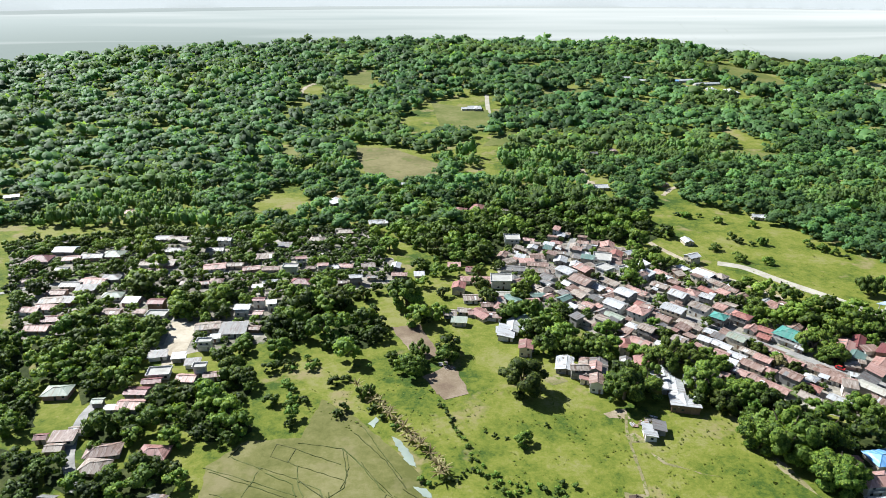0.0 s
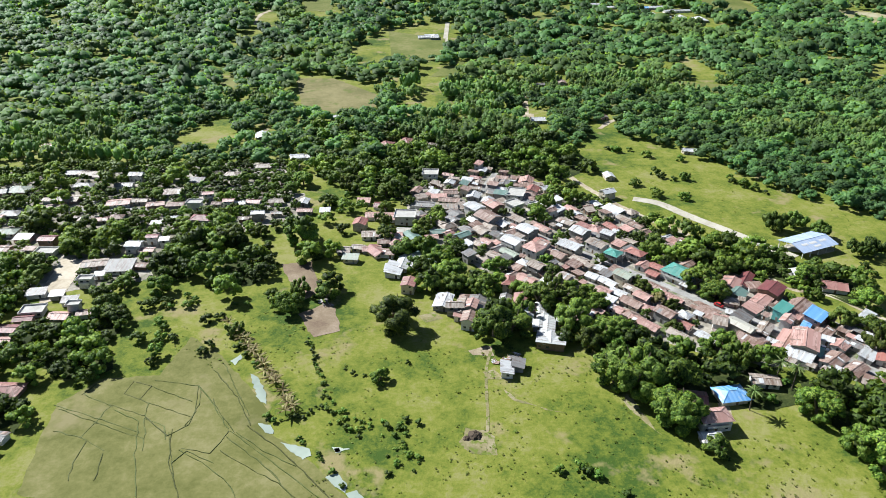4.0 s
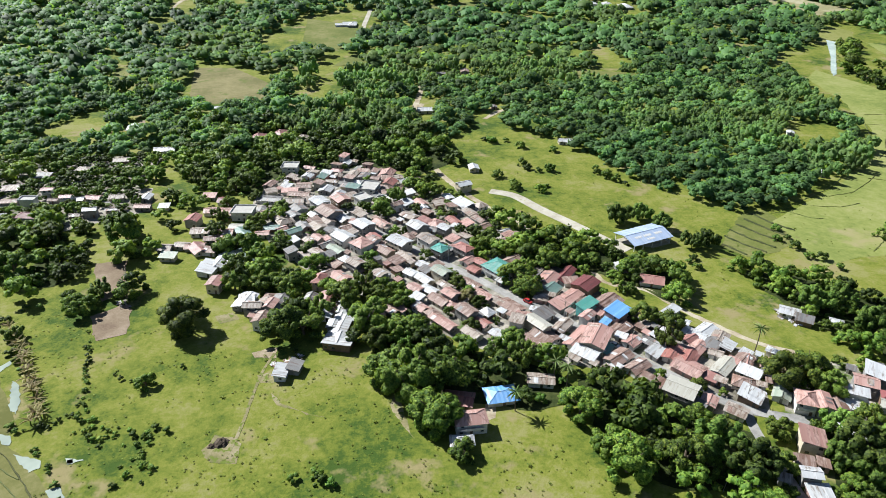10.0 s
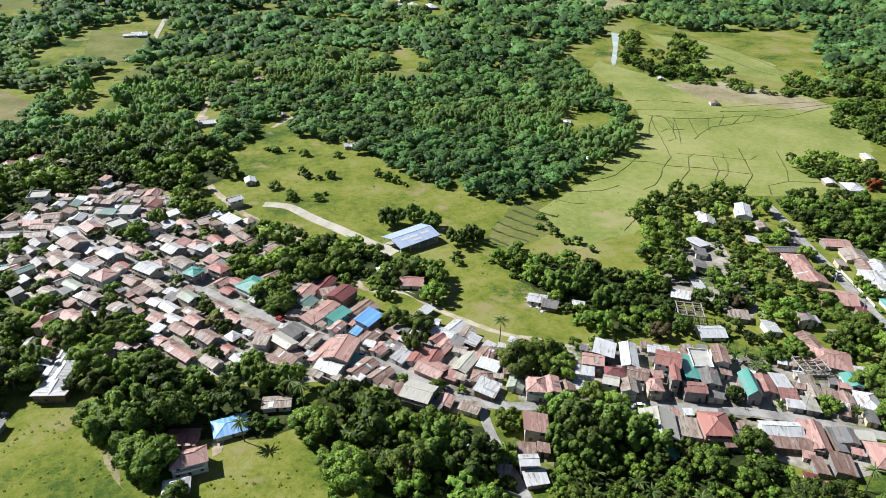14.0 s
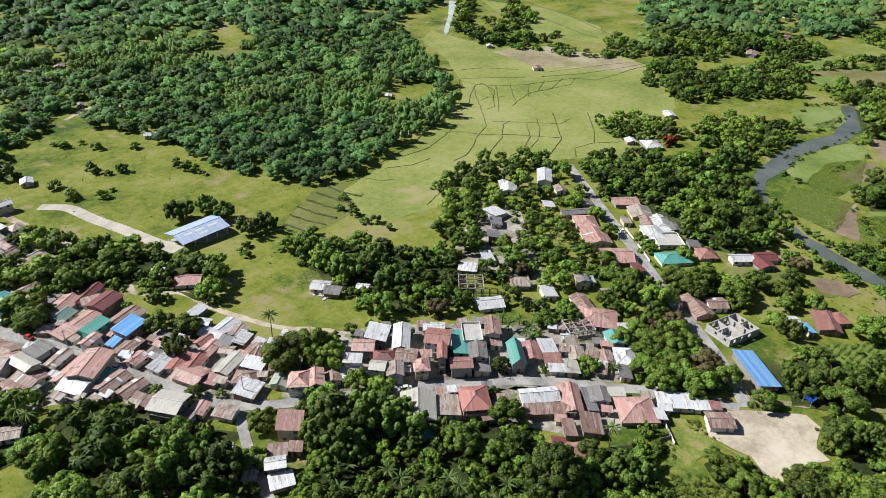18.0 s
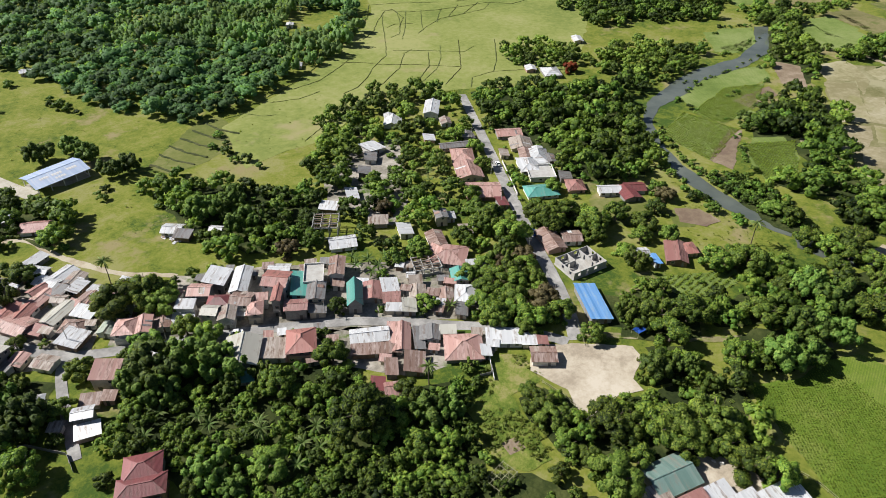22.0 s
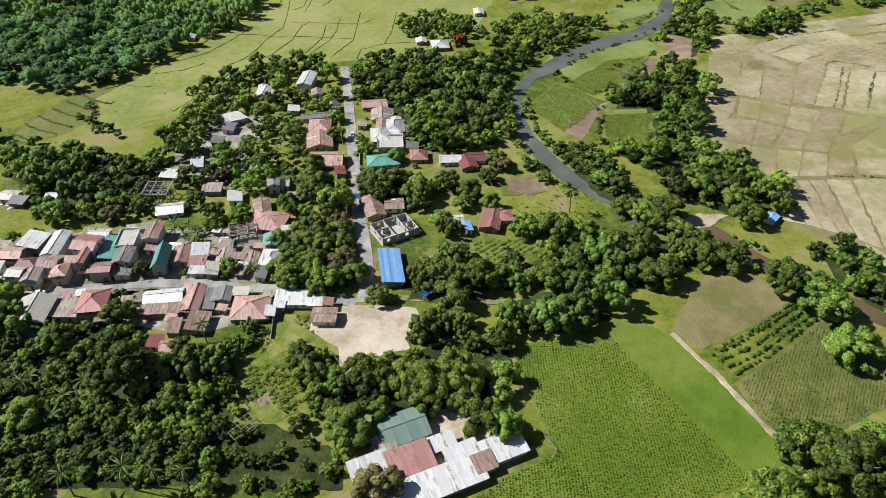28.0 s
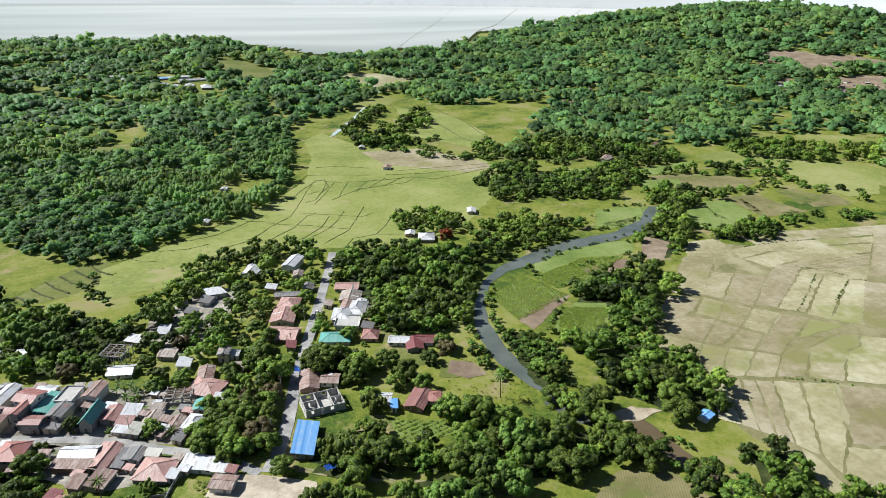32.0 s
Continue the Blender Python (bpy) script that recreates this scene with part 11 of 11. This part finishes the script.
# tufts and planted rows
tufts([(-77.7, 241.5), (-36.7, 268.8), (3.2, 241.4), (41.4, 241.3), (119.6, 217.8), (143.9, 166.7), (170.7, 185.3), (202.5, 185.2), (215.2, 150.1), (212.5, 145.4), (3.6, 146.2), (16.8, 191.7), (-6.9, 211), (-35, 211.1)], 3600, 0.2, 0.55)
tufts([(168.4, 400.3), (249.4, 457.9), (317.8, 357.7), (424.6, 417.4), (370.9, 301.8), (269.4, 237.8), (247.5, 289.1), (165.9, 308.9)], 1300, 0.2, 0.5)
tufts([(505.3, 189.3), (516.8, 117.4), (506.4, 101), (470, 131.7)], 500, 0.2, 0.6)
tufts([(349, 78), (366, 79), (381, 106), (380, 118), (370, 124), (352, 108)], 900, 0.3, 0.9)
tufts([(412, 100), (440, 76), (428, 55), (418, 60), (412, 80)], 600, 0.3, 0.9)
rows([(435.5, 73.4), (452.9, 67.6), (468, 68.9), (467.5, 50.4), (468.2, 16.2), (468.4, 1.8), (453.4, 3.3), (421, 19.6), (425.9, 33.3), (430.5, 53.6)], 62, 0.9, 0.7, 0.31)
rows([(401.8, 31.5), (409.9, 33.2), (424.1, 32.1), (427.7, 26.2), (426.4, 16.9), (398.1, 31.2)], 62, 0.9, 0.7, 0.36)
rows([(491.5, 27.9), (518, 31.2), (541.4, 36.8), (544.6, 15.9), (525.4, 2.2), (493, 3.7), (486.6, 10.2)], 30, 0.95, 0.8, 0.33)
rows([(575.5, 240.8), (620.9, 259.3), (649.9, 253.2), (610.6, 227.7), (580.2, 220.2)], 25, 1.3, 1.1, 0.55)
rows([(537.8, 224.8), (571.1, 243.1), (581.1, 211.1), (538.9, 189.4)], 25, 1.2, 1.1, 0.55)
rows([(568.2, 197.1), (596.1, 186.8), (564.6, 159.2), (546.1, 162.1)], 25, 1.2, 1.1, 0.55)
rows([(450.4, 128.8), (465.3, 123.9), (479.7, 119.2), (473.8, 112.4), (458.2, 112.4), (446.8, 114.3)], 15, 2.3, 1.4, 0.7)

def join_far(things, name, label, category):
    """Far buildings, too many and too small to count, become one mesh."""
    V, F, M, mats, count = [], [], [], [], 0
    for ob in things:
        for o in ob.children_recursive:
            m = o.matrix_basis
            q = o.parent
            while q:
                m = q.matrix_basis @ m
                q = q.parent
            V += [m @ v.co for v in o.data.vertices]
            mat = o.data.materials[0]
            if mat not in mats:
                mats.append(mat)
            for p in o.data.polygons:
                F.append([count + k for k in p.vertices])
                M.append(mats.index(mat))
            count += len(o.data.vertices)
    for ob in things:
        for o in (*ob.children_recursive, ob):
            bpy.data.objects.remove(o)
    me = bpy.data.meshes.new(name)
    me.from_pydata(V, [], F)
    for mat in mats:
        me.materials.append(mat)
    me.polygons.foreach_set("material_index", M)
    return tagged(new(name, me), label, category, kind="stuff")


join_far(FAR_HOUSES, "far_houses", "distant small houses with red, white and rusty metal roofs", "houses")

# the trees nearest to the flight are things of their own, the rest one stand
SPOTS.sort(key=lambda s: s[1] - 0.25 * s[0])
limit = max(0, 300 - made_things[0])
for x, y, r in SPOTS[:limit]:
    tree("broad", x, y, r)
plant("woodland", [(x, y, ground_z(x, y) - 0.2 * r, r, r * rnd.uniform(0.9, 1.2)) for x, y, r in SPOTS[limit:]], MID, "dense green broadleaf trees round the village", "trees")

plant("bushes", [(x, y, ground_z(x, y) - 0.35 * r, r, r * rnd.uniform(0.8, 1.1)) for x, y, r in BUSHES if r > 2.8], HILL, "low green bushes along dikes, hedges and river banks", "bushes")

plant("shrubs", [(x, y, ground_z(x, y) - 0.35 * r, r, r * rnd.uniform(0.8, 1.1)) for x, y, r in BUSHES if r <= 2.8], FAR, "small shrubs under trees, along dikes and water", "shrubs")
def sprig(seed, leaves):
    """A few arching blades from one foot."""
    r = np.random.RandomState(seed)
    q = []
    for i in range(leaves):
        a = i * 6.283 / leaves + r.uniform(-0.4, 0.4)
        o, s, h = np.array((math.cos(a), math.sin(a), 0)), np.array((-math.sin(a), math.cos(a), 0)) * r.uniform(0.2, 0.34), r.uniform(0.6, 1.1)
        q += [o * 0.05 - s * 0.4, o * 0.55 - s + np.array((0, 0, h)), o * r.uniform(0.8, 1.1) + np.array((0, 0, h * 0.75)), o * 0.55 + s + np.array((0, 0, h))]
    f = np.arange(leaves * 4).reshape(-1, 4)
    n = np.array(q) * 0.5 + np.array((0, 0, 0.8))
    return np.array(q), np.vstack((f[:, [0, 1, 2]], f[:, [0, 2, 3]])), n / np.linalg.norm(n, axis=1)[:, None], np.repeat(r.uniform(0.2, 1.2, leaves), 4)


LOW = [sprig(140 + s, 6) for s in range(6)]
plant("grass_tufts", [(x, y, ground_z(x, y), r, r * 0.9) for x, y, r in TUFTS], LOW, "scattered taller grass tufts on the meadow", "grass", "tuft_grass")
plant("crop_plants", [(x, y, ground_z(x, y), r, r * 1.3) for x, y, r in CROPS], LOW, "leafy crop plants in rows", "crops", "crop_leaves")

# hillside woods, thinning in number and growing in clump size with distance
far_spots, bam = [], []
grid = {}
for _ in range(95000):
    ang = radians(rnd.uniform(-69, 62))
    reach = 1547 + 832 * smooth(26, 40, -math.degrees(ang)) - 195 * smooth(10, 15, -math.degrees(ang)) * (1 - smooth(18, 24, -math.degrees(ang)))
    reach -= 100 * smooth(16, 18, -math.degrees(ang)) * (1 - smooth(24, 26, -math.degrees(ang)))
    dist = 325 + (reach - 325) * rnd.random() ** 0.75
    x, y = 195 - math.sin(ang) * dist, math.cos(ang) * dist
    if -math.degrees(ang) > 0:
        x = 195 + math.sin(-ang) * dist
    r = rnd.triangular(2.8, 10.5, 5.6) * (1 + max(0, dist - 650) / 1690)
    if y < (449 if x < 26 else 491) and not (x > 169 and y > 338):
        continue
    if x < -0.86 * y - 20 or x > 429 + 1.8 * (y + 120) or any(inside(x, y, p) for p in VILLAGE):
        continue
    key = (int(x // 18), int(y // 18))
    if any((x - a) ** 2 + (y - b) ** 2 < (0.66 * (c + r)) ** 2 for i in (-1, 0, 1) for j in (-1, 0, 1) for a, b, c in grid.get((key[0] + i, key[1] + j), ())):
        continue
    if any(inside(x, y, p) for p in far_clearings) or noise.noise(Vector((x / 91, y / 91, 3))) > 0.38 or (dist > 676 and noise.noise(Vector((x / 44, y / 44, 5))) > 0.22):
        continue
    if any(abs(x - a) < c + r * 0.6 and -c - (16 if b < 546 else 31) < y - b < c + r for a, b, c, _ in FOOT if b > 390):
        continue
    if y < 624 and any(near_line(x, y, p) < h + 2 for p, h in ROADS):
        continue
    grid.setdefault(key, []).append((x, y, r))
    spot = (x, y, ground_z(x, y) - 0.2 * r, r, r * rnd.uniform(0.9, 1.25))
    (bam if noise.noise(Vector((x / 156, y / 156, 9))) > 0.12 else far_spots).append(spot)
far_spots, bam = [[(x, y, z - 0.1 * r, r * 1.2, h) for x, y, z, r, h in stand] for stand in (far_spots, bam)]
near_far = [s for s in far_spots if math.hypot(s[0] - 195, s[1]) < 728]
far_far = [s for s in far_spots if math.hypot(s[0] - 195, s[1]) >= 728]
plant("hill_woods", near_far, HILL, "dense wooded slope behind the village", "woods", "hazed_hill_leaves", 0.3)
plant("hill_woods", far_far, FAR, "far wooded hills, grey-green crowns paled with painted haze", "woods", "hazed_hill_leaves", 0.45)
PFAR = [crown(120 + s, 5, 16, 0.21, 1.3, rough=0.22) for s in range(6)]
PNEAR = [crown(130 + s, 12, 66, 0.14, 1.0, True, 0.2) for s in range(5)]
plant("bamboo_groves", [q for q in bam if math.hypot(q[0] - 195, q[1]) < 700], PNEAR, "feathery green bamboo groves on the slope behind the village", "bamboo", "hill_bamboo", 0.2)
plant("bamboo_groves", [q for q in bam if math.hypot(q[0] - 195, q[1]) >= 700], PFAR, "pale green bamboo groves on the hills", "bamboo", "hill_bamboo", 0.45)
